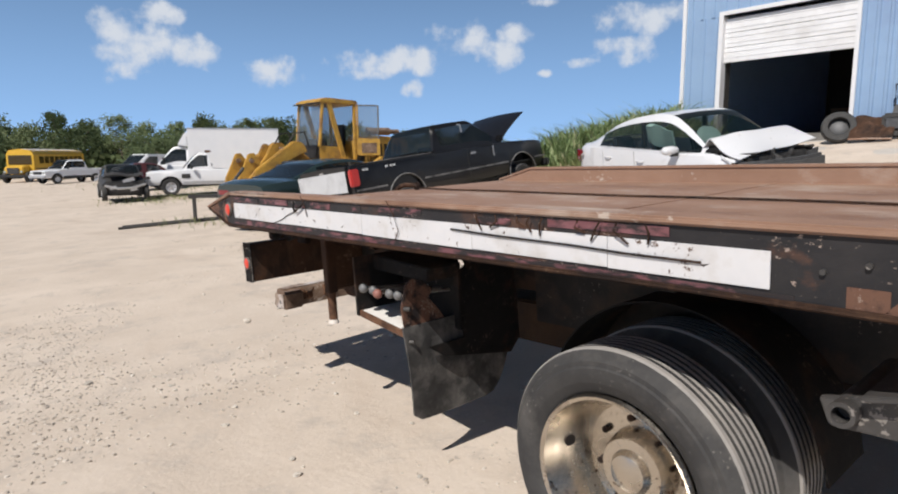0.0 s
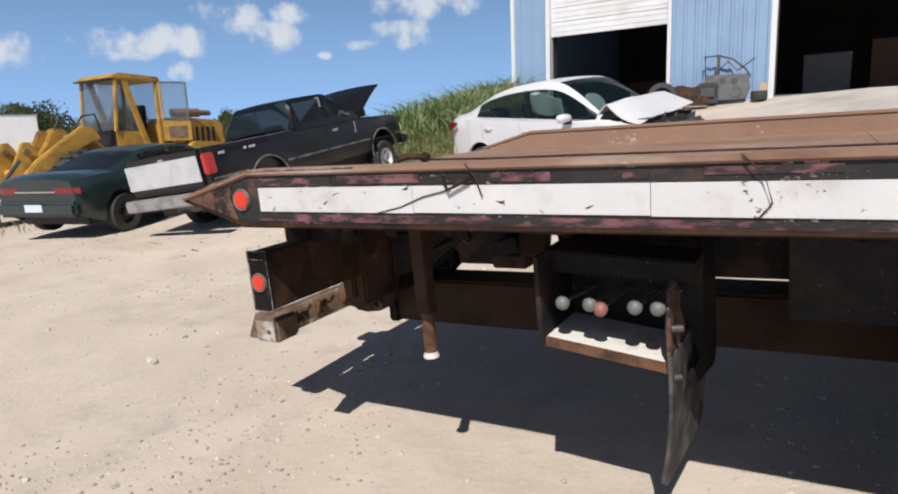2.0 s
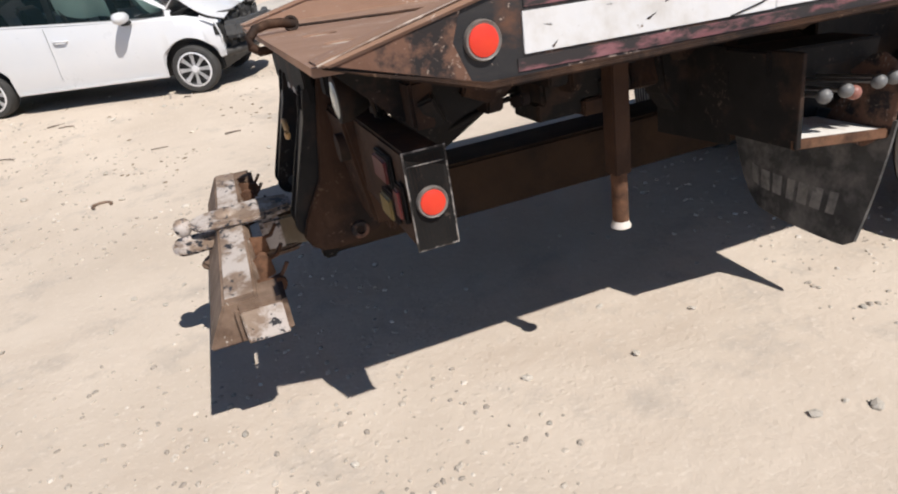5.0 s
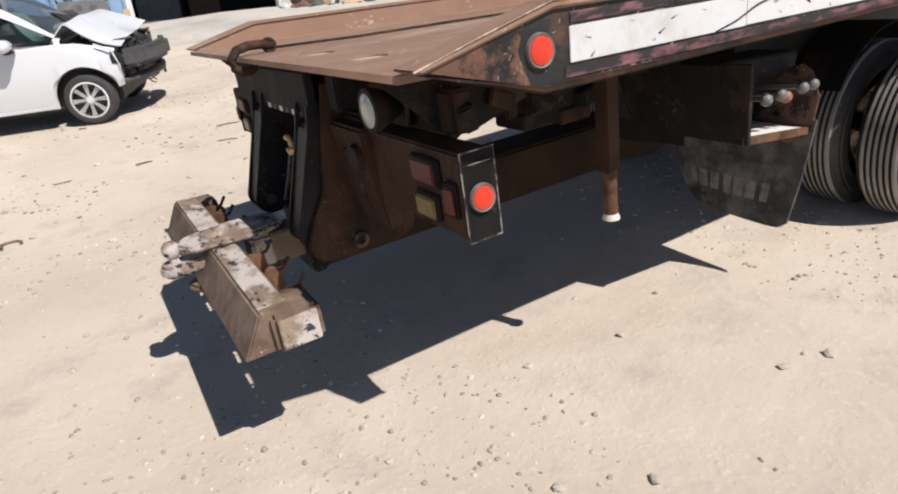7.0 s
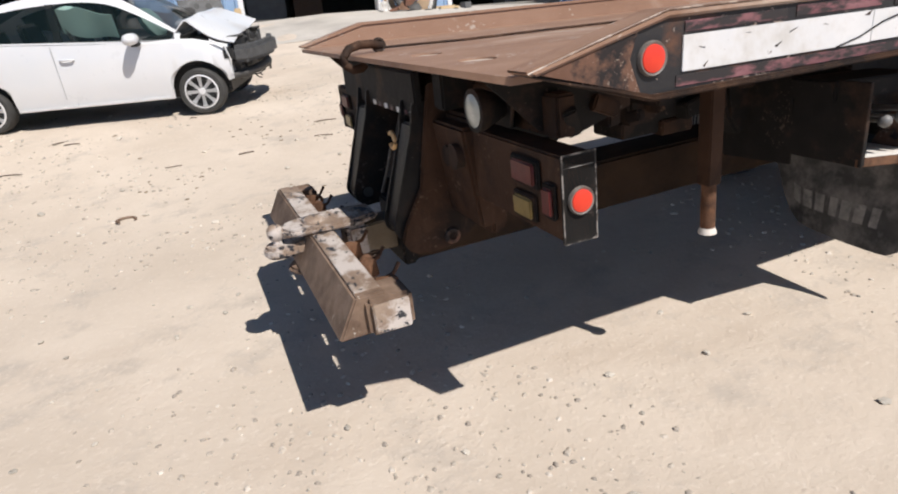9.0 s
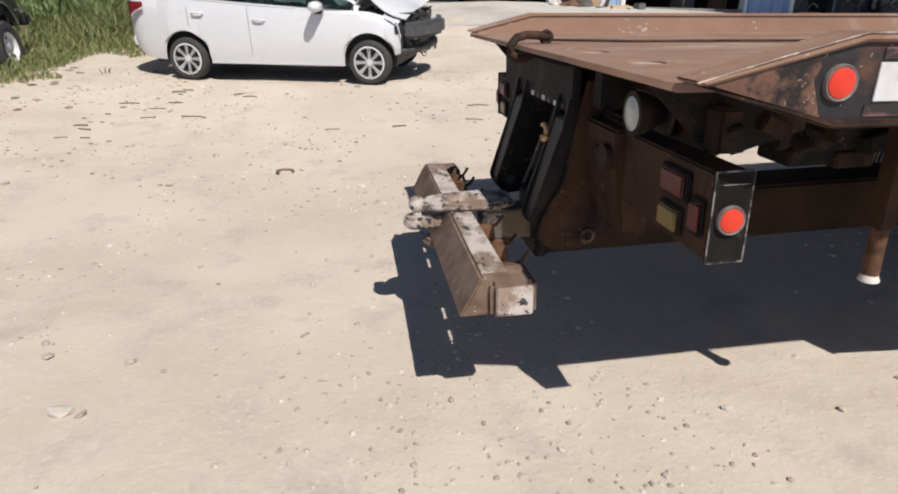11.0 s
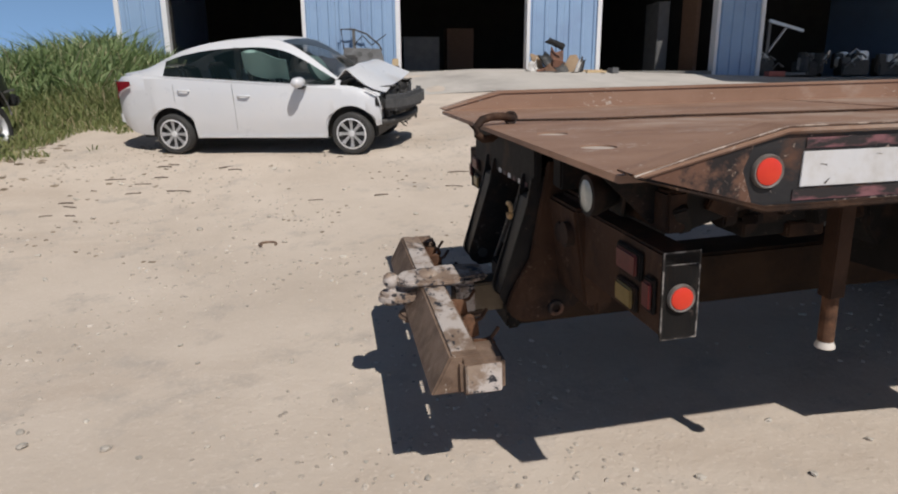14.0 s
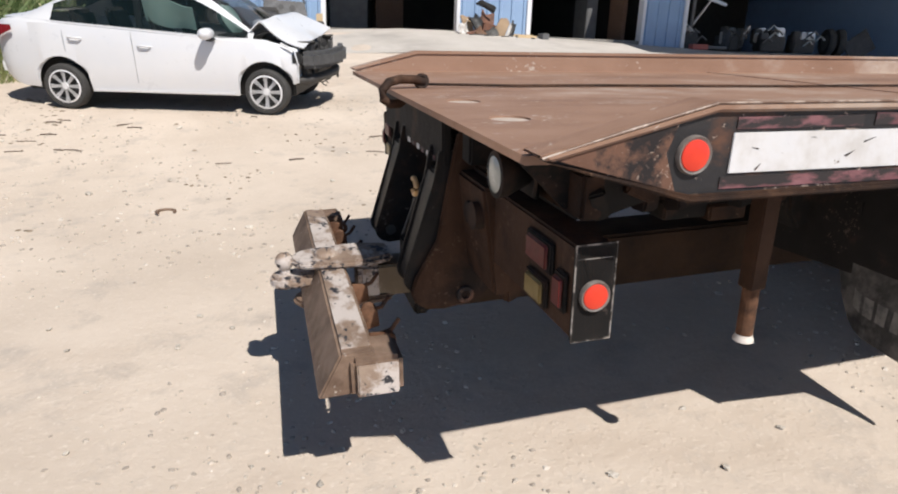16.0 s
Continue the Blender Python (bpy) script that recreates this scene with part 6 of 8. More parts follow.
def wheel_loader():
    x, y = -14.6, 7.6
    t = thing("wheel_loader", pose(x, y, land(x, y) - 0.05, 0, 0, -90), "weathered yellow wheel loader with an open cab", "loader")
    part("rear_frame", box(-2.4, 0.6, -0.55, 0.55, 0.75, 1.30, 0.05), M_YELLOW, t)
    hood = part("engine_hood", slab([(-2.65, 1.25), (-2.65, 2.05), (-2.45, 2.2), (-1.1, 2.28), (-1.1, 1.25)], "y", -0.72, 0.72, 0.05), M_YELLOW, t)
    for k in range(6):
        part("louvre", box(-2.3 + k * 0.19, -2.2 + k * 0.19, 0.72, 0.735, 1.45, 2.0, 0.005), M_TRIMBLACK, hood)
    part("counterweight", box(-2.85, -2.5, -0.85, 0.85, 0.9, 1.6, 0.08), M_YELLOW, t)
    part("air_cleaner", lathe([(0.0, -0.5), (0.12, -0.48), (0.13, 0.4), (0.08, 0.45), (0.08, 0.8), (0.0, 0.8)], 18, Matrix.Translation((-1.75, 0.25, 2.42)) @ Matrix.Rotation(radians(-90), 4, "Y")), M_DUSTY, t, smooth=True)
    part("platform", box(-1.15, 1.2, -1.1, 1.1, 1.32, 1.42, 0.02), M_YELLOW, t)
    for s in (-1, 1):
        part("fender", slab([(-2.5, 1.30), (-2.3, 1.55), (-1.2, 1.6), (-1.0, 1.42), (-1.0, 1.36), (-2.4, 1.26)], "y", min(s * 0.72, s * 1.2), max(s * 0.72, s * 1.2), 0.02), M_YELLOW, t)
        lad = part("ladder", box(0.35, 0.41, s * 1.12 - 0.03, s * 1.12 + 0.03, 0.55, 1.35, 0.01), M_YELLOW, t)
        part("ladder_rail", box(0.85, 0.91, s * 1.12 - 0.03, s * 1.12 + 0.03, 0.55, 1.35, 0.01), M_YELLOW, lad)
        for zz in (0.65, 0.95, 1.2):
            part("rung", box(0.38, 0.88, s * 1.12 - 0.03, s * 1.12 + 0.03, zz, zz + 0.035), M_YELLOW, lad)
    # cab
    cab = part("cab_floor", box(-0.55, 0.75, -0.75, 0.75, 1.42, 1.52, 0.02), M_YELLOW, t)
    part("cab_roof", slab([(-0.62, 3.24), (-0.56, 3.33), (0.52, 3.38), (0.74, 3.29), (0.74, 3.22), (-0.6, 3.19)], "y", -0.82, 0.82, 0.03), M_YELLOW, t)
    part("roof_visor", box(0.60, 0.84, -0.78, 0.78, 3.20, 3.235, 0.01), M_TRIMBLACK, cab)
    for s in (-1, 1):
        for a, c, w in (((-0.50, 1.5), (-0.50, 3.26), 0.045), ((-0.08, 1.5), (0.42, 3.26), 0.075), ((0.76, 1.9), (0.62, 3.28), 0.035)):
            part("pillar", slab([(a[0] - w, a[1]), (a[0] + w, a[1]), (c[0] + w, c[1]), (c[0] - w, c[1])], "y", s * 0.75 - 0.05, s * 0.75 + 0.05, 0.012), M_YELLOW, cab)
        part("front_quarter", slab([(0.05, 1.9), (0.72, 1.95), (0.58, 3.2), (0.42, 3.2)], "y", s * 0.735 - 0.005, s * 0.735 + 0.005), M_CLEAR, cab)
        part("quarter_panel", slab([(-0.02, 1.52), (0.76, 1.52), (0.76, 1.93), (0.07, 1.90)], "y", s * 0.735 - 0.015, s * 0.735 + 0.015, 0.006), M_YELLOW, cab)
    part("lower_panel", box(-0.55, -0.49, -0.75, 0.75, 1.5, 2.1, 0.02), M_YELLOW, cab)
    part("rear_window", box(-0.53, -0.52, -0.70, 0.70, 2.1, 3.2), M_CLEAR, cab)
    part("side_glass", box(-0.46, 0.2, -0.745, -0.735, 1.95, 3.2), M_CLEAR, cab)
    part("windshield", slab([(0.79, 1.95), (0.81, 1.95), (0.67, 3.25), (0.65, 3.25)], "y", -0.7, 0.7), M_CLEAR, cab)
    part("dash", box(0.35, 0.7, -0.5, 0.5, 1.5, 2.15, 0.05), M_TRIMBLACK, cab)
    part("steering_column", rod((0.40, 0.0, 2.1), (0.18, 0.0, 2.32), 0.03, 10), M_TRIMBLACK, cab)
    part("steering_wheel", lathe([(0.19, -0.015), (0.215, -0.01), (0.215, 0.01), (0.19, 0.015)], 20, Matrix.Translation((0.17, 0.0, 2.33)) @ Matrix.Rotation(radians(-45), 4, "Y"), close=True), M_TRIMBLACK, cab, smooth=True)
    seat = part("driver_seat", box(-0.42, 0.04, -0.28, 0.28, 1.75, 1.95, 0.05), M_TRIMBLACK, t)
    part("seat_back", slab([(-0.46, 1.93), (-0.34, 1.93), (-0.40, 2.62), (-0.50, 2.62)], "y", -0.26, 0.26, 0.04), M_TRIMBLACK, seat)
    # the door has swung right back against the engine side
    swing = Matrix.Translation((-0.53, 0.83, 0)) @ Matrix.Rotation(radians(-24), 4, "Z")
    dr = part("open_door", turned(slab([(-0.74, 1.62), (0.0, 1.62), (0.0, 2.18), (-0.74, 2.14)], "y", -0.03, 0.03, 0.015), swing), M_YELLOW, t, "yellow cab door standing open")
    part("door_panel", turned(box(-0.62, -0.14, 0.03, 0.042, 1.70, 2.02, 0.008), swing), M_DUSTY, dr, "scuffed brown inner panel")
    for x0, x1, z0, z1 in ((-0.05, 0.0, 2.16, 3.22), (-0.71, -0.665, 2.14, 3.20), (-0.665, -0.05, 3.165, 3.21)):
        part("door_bar", turned(box(x0, x1, -0.025, 0.025, z0, z1, 0.01), swing), M_YELLOW if x0 > -0.1 else M_OLDTRIM, dr)
    part("door_pane", turned(box(-0.665, -0.05, -0.005, 0.005, 2.16, 3.165), swing), M_CLEAR, dr)
    # front frame, bare lift arms with hooked coupler plates and no bucket
    part("front_frame", slab([(0.9, 0.7), (0.9, 1.5), (1.4, 1.9), (1.9, 1.8), (2.3, 0.9), (2.1, 0.65)], "y", -0.5, 0.5, 0.05), M_YELLOW, t)
    for s in (-1, 1):
        part("lift_arm", slab([(1.15, 1.75), (1.3, 2.02), (1.6, 2.06), (2.1, 1.72), (2.75, 1.28), (3.05, 0.95), (3.0, 0.72), (2.75, 0.78), (2.3, 1.2), (1.5, 1.6)], "y", s * 0.66 - 0.08, s * 0.66 + 0.08, 0.03), M_YELLOW, t)
        part("tilt_lever", slab([(1.75, 1.55), (1.95, 1.98), (2.12, 2.0), (2.3, 1.66), (2.55, 1.35), (2.45, 1.2), (2.2, 1.45), (2.0, 1.4)], "y", s * 0.30 - 0.06, s * 0.30 + 0.06, 0.03), M_YELLOW, t)
        part("coupler_plate", slab([(2.62, 1.0), (2.6, 1.5), (2.75, 1.72), (2.92, 1.70), (3.05, 1.4), (3.25, 1.0), (3.3, 0.62), (3.15, 0.5), (3.0, 0.62), (2.9, 0.9)], "y", s * 0.48 - 0.05, s * 0.48 + 0.05, 0.02), M_YELLOW, t, "hooked yellow coupler plate")
        part("pin", rod((2.86, s * 0.38, 1.5), (2.86, s * 0.60, 1.5), 0.07, 12), M_DUSTY, t)
        part("lift_cylinder", rod((1.2, s * 0.62, 0.9), (2.45, s * 0.62, 1.15), 0.06, 14), M_DUSTY, t, smooth=True)
        part("hose", tube([(1.0, s * 0.5, 1.9), (1.15, s * 0.55, 2.35), (1.45, s * 0.5, 2.3), (1.75, s * 0.45, 1.85)], 0.025, 8), M_TRIMBLACK, t)
    part("tilt_cylinder", rod((1.0, 0.0, 1.75), (2.0, 0.0, 1.85), 0.08, 14), M_DUSTY, t, smooth=True)
    part("cross_tube", rod((2.86, -0.6, 1.0), (2.86, 0.6, 1.0), 0.09, 14), M_YELLOW, t, smooth=True)
    for xw in (-1.6, 1.75):
        for s in (-1, 1):
            m = Matrix.Translation((xw, s * 0.95, 0.72)) @ Matrix.Rotation(radians(-90 * s), 4, "X")
            w = part("wheel", lathe([(0.36, -0.22), (0.66, -0.22), (0.74, -0.14), (0.74, 0.14), (0.66, 0.22), (0.38, 0.23), (0.36, 0.15)], 36, m), M_CARTYRE, t, smooth=True)
            part("rim", lathe([(0.37, 0.18), (0.30, 0.12), (0.15, 0.05), (0.0, 0.06)], 24, m), M_YELLOW, w, smooth=True)
            for k in range(20):
                a = 2 * math.pi * k / 20
                part("tread_lug", turned(box(-0.03, 0.05, -0.055, 0.055, -0.19, 0.19), m @ Matrix.Rotation(a, 4, "Z") @ Matrix.Translation((0.735, 0, 0))), M_CARTYRE, w)
    return t


wheel_loader()


def simple_pickup(name, x, y, yaw, paint, label, L=5.4, crew=False, z=None):
    t = thing(name, pose(x, y, land(x, y) if z is None else z, 0, 0, yaw), label, "pickup")
    t["wheel_r"] = 0.37
    W, wb = 1.9, 3.4
    xa, xf = -wb / 2, wb / 2
    r0, f0 = -wb / 2 - 1.1, wb / 2 + 0.95
    cr = -1.0 if crew else 0.0
    key = lambda i, j, c: None if (min(j, 13 - j) >= 5 and r0 + 0.03 < c.x < 0.98) else "hood" if min(j, 13 - j) >= 5 else "body"
    shell(t, paint, r0, f0, W, (xa, xf), 0.46, curve_of([(r0, 0.5), (f0, 0.46)]), curve_of([(r0, 1.12), (1.0, 1.10), (f0, 0.98)]), curve_of([(r0, 1.15), (1.0, 1.16), (f0 - 0.1, 1.06), (f0, 1.0)]), curve_of([(r0, 0.98), (1.5, 1.0), (f0, 0.93)]), 0.65, key)
    st = [(cr - 0.05, 1.12, 1.16, 0.86, 0.82), (cr + 0.08, 1.12, 1.78, 0.86, 0.68), (cr + 0.3, 1.12, 1.85, 0.86, 0.66), (0.35, 1.11, 1.87, 0.86, 0.67), (0.55, 1.11, 1.82, 0.86, 0.68), (1.15, 1.12, 1.18, 0.84, 0.78)]
    cabin(t, paint, st, W, M_GLASS, pillar=((cr - 1, cr + 0.12), (-0.22, -0.12) if crew else (9, 10), (0.95, 3)))
    for s in (-1, 1):
        part("bed_wall", box(r0 + 0.03, cr - 0.08, min(s * 0.78, s * 0.88), max(s * 0.78, s * 0.88), 0.6, 1.15, 0.02), paint, t)
        part("mirror", box(0.78, 0.88, min(s * 0.98, s * 1.16), max(s * 0.98, s * 1.16), 1.15, 1.36, 0.03), M_TRIMBLACK, t)
        part("headlamp", box(f0 - 0.03, f0 + 0.02, min(s * 0.55, s * 0.84), max(s * 0.55, s * 0.84), 0.80, 0.95, 0.02), M_LAMP, t)
        part("lower_trim", box(xa + 0.5, xf - 0.5, s * 0.945 - 0.01, s * 0.945 + 0.01, 0.46, 0.62, 0.01), M_TRIMBLACK if crew else M_BRIGHTTRIM, t)
    part("bed", box(r0 + 0.03, cr - 0.08, -0.78, 0.78, 0.6, 0.66), M_TRIMBLACK, t)
    part("tailgate", box(r0 - 0.05, r0 + 0.01, -0.80, 0.80, 0.62, 1.14, 0.02), paint, t)
    part("front_bumper", box(f0 - 0.02, f0 + 0.16, -0.92, 0.92, 0.48, 0.68, 0.04), M_BRIGHTTRIM, t)
    part("rear_bumper", box(r0 - 0.2, r0 - 0.03, -0.88, 0.88, 0.46, 0.62, 0.03), M_BRIGHTTRIM, t)
    part("grille", box(f0 - 0.01, f0 + 0.015, -0.5, 0.5, 0.74, 0.98, 0.01), M_TRIMBLACK, t)
    for xx in (xa, xf):
        for s in (-1, 1):
            car_wheel(t, xx, s * 0.83, 0.37, 0.24, 0.215, "steel")
    under(t, r0 + 0.2, f0 - 0.1, W, 0.5)
    part("cabin_floor", box(cr, 1.1, -0.8, 0.8, 0.6, 0.66), M_CABIN, t)
    seats(t, (0.25,) if not crew else (-0.6, 0.3), W, 0.85)
    return t


old_pickup = simple_pickup("white_pickup", -25.9, 7.7, -105, M_OLDWHITE, "old white pickup parked among junked vehicles")
part("door_bar", box(0.9, 1.25, 0.95, 0.965, 0.75, 0.95), M_CHARCOAL, old_pickup, "dark unreadable sign on the door")
part("light_bar", box(-0.05, 0.15, -0.6, 0.6, 1.88, 1.98, 0.03), M_ORANGE_RUST, old_pickup, "rusty roof light bar")
simple_pickup("white_crew_pickup", -55.9, 6.8, -62, M_OLDWHITE, "white crew-cab pickup parked before the trees", crew=True)


def box_truck():
    x, y = -33.4, 10.6
    t = thing("box_truck", pose(x, y, land(x, y) - 0.1, 0, 0, -108), "white cab box truck with a tall white cargo body", "truck")
    t["wheel_r"] = 0.38
    cargo = part("cargo_box", box(-3.6, 1.35, -1.1, 1.1, 0.95, 3.35, 0.04), M_OLDWHITE, t)
    for k in range(9):
        part("side_rib", box(-3.4 + k * 0.55, -3.37 + k * 0.55, -1.108, -1.1, 1.0, 3.3), M_OLDWHITE, cargo)
        part("side_rib", box(-3.4 + k * 0.55, -3.37 + k * 0.55, 1.1, 1.108, 1.0, 3.3), M_OLDWHITE, cargo)
    part("cargo_trim", box(-3.62, 1.37, -1.115, 1.115, 3.28, 3.37, 0.02), M_BRIGHTTRIM, cargo)
    part("wind_deflector", slab([(1.35, 2.3), (1.35, 3.2), (1.55, 3.0), (1.9, 2.4)], "y", -0.9, 0.9, 0.06), M_OLDWHITE, t)
    key = lambda i, j, c: None if (min(j, 13 - j) >= 5 and c.x < 2.85) else "hood" if min(j, 13 - j) >= 5 else "body"
    shell(t, M_OLDWHITE, 1.3, 3.75, 1.95, (2.75,), 0.46, curve_of([(1.3, 0.42), (3.75, 0.42)]), curve_of([(1.3, 1.3), (2.8, 1.25), (3.75, 0.92)]), curve_of([(1.3, 1.35), (2.85, 1.36), (3.6, 1.05), (3.75, 0.95)]), curve_of([(1.3, 1.0), (3.0, 1.0), (3.75, 0.82)]), 0.7, key)
    st = [(1.3, 1.32, 2.25, 0.9, 0.75), (1.9, 1.32, 2.35, 0.9, 0.74), (2.15, 1.30, 2.25, 0.9, 0.75), (2.6, 1.28, 1.75, 0.88, 0.8), (3.0, 1.28, 1.34, 0.86, 0.82)]
    cabin(t, M_OLDWHITE, st, 1.95, M_GLASS, pillar=((1.0, 1.5), (2.75, 4)))
    for s in (-1, 1):
        part("mirror", box(2.55, 2.68, min(s * 1.05, s * 1.25), max(s * 1.05, s * 1.25), 1.35, 1.75, 0.03), M_TRIMBLACK, t)
        part("headlamp", box(3.55, 3.72, min(s * 0.6, s * 0.86), max(s * 0.6, s * 0.86), 0.75, 0.98, 0.04), M_LAMP, t)
        car_wheel(t, 2.75, s * 0.85, 0.38, 0.24, 0.21, "steel")
        car_wheel(t, -1.9, s * 0.85, 0.38, 0.24, 0.21, "steel")
    part("chassis", box(-3.4, 2.0, -0.5, 0.5, 0.55, 0.9, 0.03), M_TRIMBLACK, t)
    part("bumper", box(3.6, 3.85, -0.85, 0.85, 0.42, 0.66, 0.06), M_TRIMBLACK, t)
    part("cab_floor", box(1.4, 3.0, -0.85, 0.85, 0.6, 0.7), M_CABIN, t)
    seats(t, (1.85,), 1.95, 1.0)
    return t


box_truck()


def cargo_van():
    x, y = -43.5, 9.9
    t = thing("cargo_van", pose(x, y, land(x, y) - 0.1, 0, 0, -70), "white cargo van half hidden by other vehicles", "van")
    t["wheel_r"] = 0.36
    part("van_body", slab([(-2.6, 0.45), (-2.6, 2.0), (-2.45, 2.1), (0.9, 2.1), (1.75, 1.35), (2.5, 1.15), (2.6, 0.45)], "y", -0.95, 0.95, 0.08), M_OLDWHITE, t)
    part("windshield", slab([(1.0, 2.05), (1.03, 2.05), (1.72, 1.42), (1.69, 1.40)], "y", -0.8, 0.8), M_GLASS, t)
    for s in (-1, 1):
        part("side_window", slab([(0.2, 1.4), (1.4, 1.4), (0.8, 1.95), (0.2, 1.95)], "y", s * 0.95 - 0.006, s * 0.95 + 0.006), M_GLASS, t)
        for xx in (-1.6, 1.7):
            car_wheel(t, xx, s * 0.83, 0.36, 0.22, 0.2, "steel")
    return t


cargo_van()


def wrecked_car(name, x, y, yaw, paint, label):
    t = thing(name, pose(x, y, land(x, y) + 0.1, 0, 0, yaw), label, "wrecked car")
    t["wheel_r"] = 0.31
    rg = random.Random(11)
    shell(t, paint, -1.9, 1.5, 1.72, (-1.25, 1.25), 0.36, curve_of([(-1.9, 0.35), (1.5, 0.35)]), curve_of([(-1.9, 0.85), (1.5, 0.72)]), curve_of([(-1.9, 0.95), (0.8, 0.95), (1.5, 0.8)]), curve_of([(-1.9, 0.9), (0, 1.0), (1.5, 0.9)]), 0.55, lambda i, j, c: None if (min(j, 13 - j) >= 5 and c.x < 0.75) else "body")
    st = [(-1.6, 0.9, 0.98, 0.72, 0.66), (-1.0, 0.9, 1.35, 0.8, 0.6), (0.0, 0.9, 1.4, 0.8, 0.6), (0.3, 0.9, 1.3, 0.8, 0.6), (0.85, 0.9, 0.98, 0.76, 0.66)]
    cabin(t, paint, st, 1.72, M_GLASS, pillar=((-2, -1.1), (-0.4, -0.3), (0.6, 2)))
    part("engine", box(1.2, 1.7, -0.5, 0.5, 0.3, 0.75, 0.06), M_CHARCOAL, t)
    part("bumper_beam", tube([(1.75, -0.75, 0.62), (1.85, -0.3, 0.50), (1.88, 0.2, 0.52), (1.75, 0.7, 0.66)], 0.05, 8), M_BRIGHTTRIM, t)
    part("hood", sheet(lambda u, v: (0.85 + 0.75 * u, (v - 0.5) * 1.3, 0.98 + 0.12 * math.sin(3 * u) + 0.05 * math.sin(7 * v)), 8, 8, 0.015), paint, t, "crumpled bonnet", 50)
    for k in range(10):
        p = Vector((rg.uniform(1.5, 1.85), rg.uniform(-0.7, 0.7), rg.uniform(0.3, 0.8)))
        part("wreck_scrap", slab([(p.y, p.z), (p.y + 0.25, p.z + 0.05), (p.y + 0.2, p.z + 0.18), (p.y - 0.05, p.z + 0.1)], "x", p.x, p.x + 0.04), M_CHARCOAL if k % 3 else M_BRIGHTTRIM, t)
    for xx in (-1.25, 1.25):
        for s in (-1, 1):
            car_wheel(t, xx, s * 0.76, 0.31, 0.19, 0.19, "steel")
    under(t, -1.7, 1.4, 1.72)
    return t


wrecked_car("wrecked_car", -25.6, 3.9, -8, M_CHARCOAL, "dark wrecked car with its front torn open")
wrecked_car("wrecked_hatchback", -33.0, 6.2, -95, mat("dark_maroon_paint", (0.05, 0.012, 0.015), 0.4, 0.0, (0.07, 0.02, 0.02), 3, 0.5), "dark maroon junked car behind the wreck")


def school_bus():
    x, y = -66.2, 5.3
    t = thing("school_bus", pose(x, y, land(x, y), 0, 0, -35), "old yellow school bus with a rusty engine bay", "bus")
    t["wheel_r"] = 0.5
    part("bus_body", slab([(-1.15, 0.7), (-1.2, 1.5), (-1.18, 2.5), (-0.95, 2.9), (0, 3.02), (0.95, 2.9), (1.18, 2.5), (1.2, 1.5), (1.15, 0.7)], "x", -8.0, 1.4, 0.03), M_BUSYELLOW, t)
    part("roof_cap", slab([(-1.0, 2.88), (0, 3.04), (1.0, 2.88), (0.95, 2.80), (-0.95, 2.80)], "x", -8.05, 1.1), M_OLDWHITE, t)
    part("windshield", box(1.39, 1.42, -1.0, 1.0, 1.6, 2.45), M_GLASS, t)
    for s in (-1, 1):
        for k in range(9):
            part("side_window", box(-7.4 + k * 0.9, -6.7 + k * 0.9, s * 1.195 - 0.012, s * 1.195 + 0.012, 1.7, 2.35), M_GLASS, t)
        part("headlamp", rod((2.6, s * 0.7, 1.0), (2.66, s * 0.7, 1.0), 0.11, 14), M_LAMP, t)
        for xx in (-5.5, 2.0):
            car_wheel(t, xx, s * 0.95, 0.5, 0.28, 0.28, "steel")
        part("black_band", box(-7.9, 1.3, s * 1.203 - 0.006, s * 1.203 + 0.006, 1.2, 1.3), M_TRIMBLACK, t)
    part("hood", slab([(1.4, 0.8), (1.4, 1.6), (2.5, 1.45), (2.6, 0.8)], "y", -0.8, 0.8, 0.08), M_BUSYELLOW, t)
    part("grille", box(2.58, 2.63, -0.5, 0.5, 0.8, 1.35), M_CHARCOAL, t)
    part("bumper", box(2.62, 2.8, -1.1, 1.1, 0.5, 0.75, 0.03), M_TRIMBLACK, t)
    return t


school_bus()

# ---- scrap along the workshop wall ----
def old_tyre(x, y, z, lean, yaw, label, r=0.34):
    t = thing("old_tyre", pose(x, y, z, lean, 0, yaw), label, "tyre", "old tyres")
    part("casing", lathe([(r * 0.58, -0.08), (r * 0.62, -0.10), (r * 0.92, -0.10), (r, -0.06), (r, 0.06), (r * 0.92, 0.10), (r * 0.62, 0.10), (r * 0.58, 0.08), (r * 0.62, 0.0)], 32, Matrix.Translation((0, 0, 0)), close=True), M_CARTYRE, t, smooth=True)
    part("wheel_disc", lathe([(r * 0.6, -0.07), (r * 0.5, -0.02), (r * 0.2, 0.02), (0.0, 0.02)], 24), M_DIMGREY, t, smooth=True)
    return t


def floor_z(x, y):
    return land(x, y) + 0.028


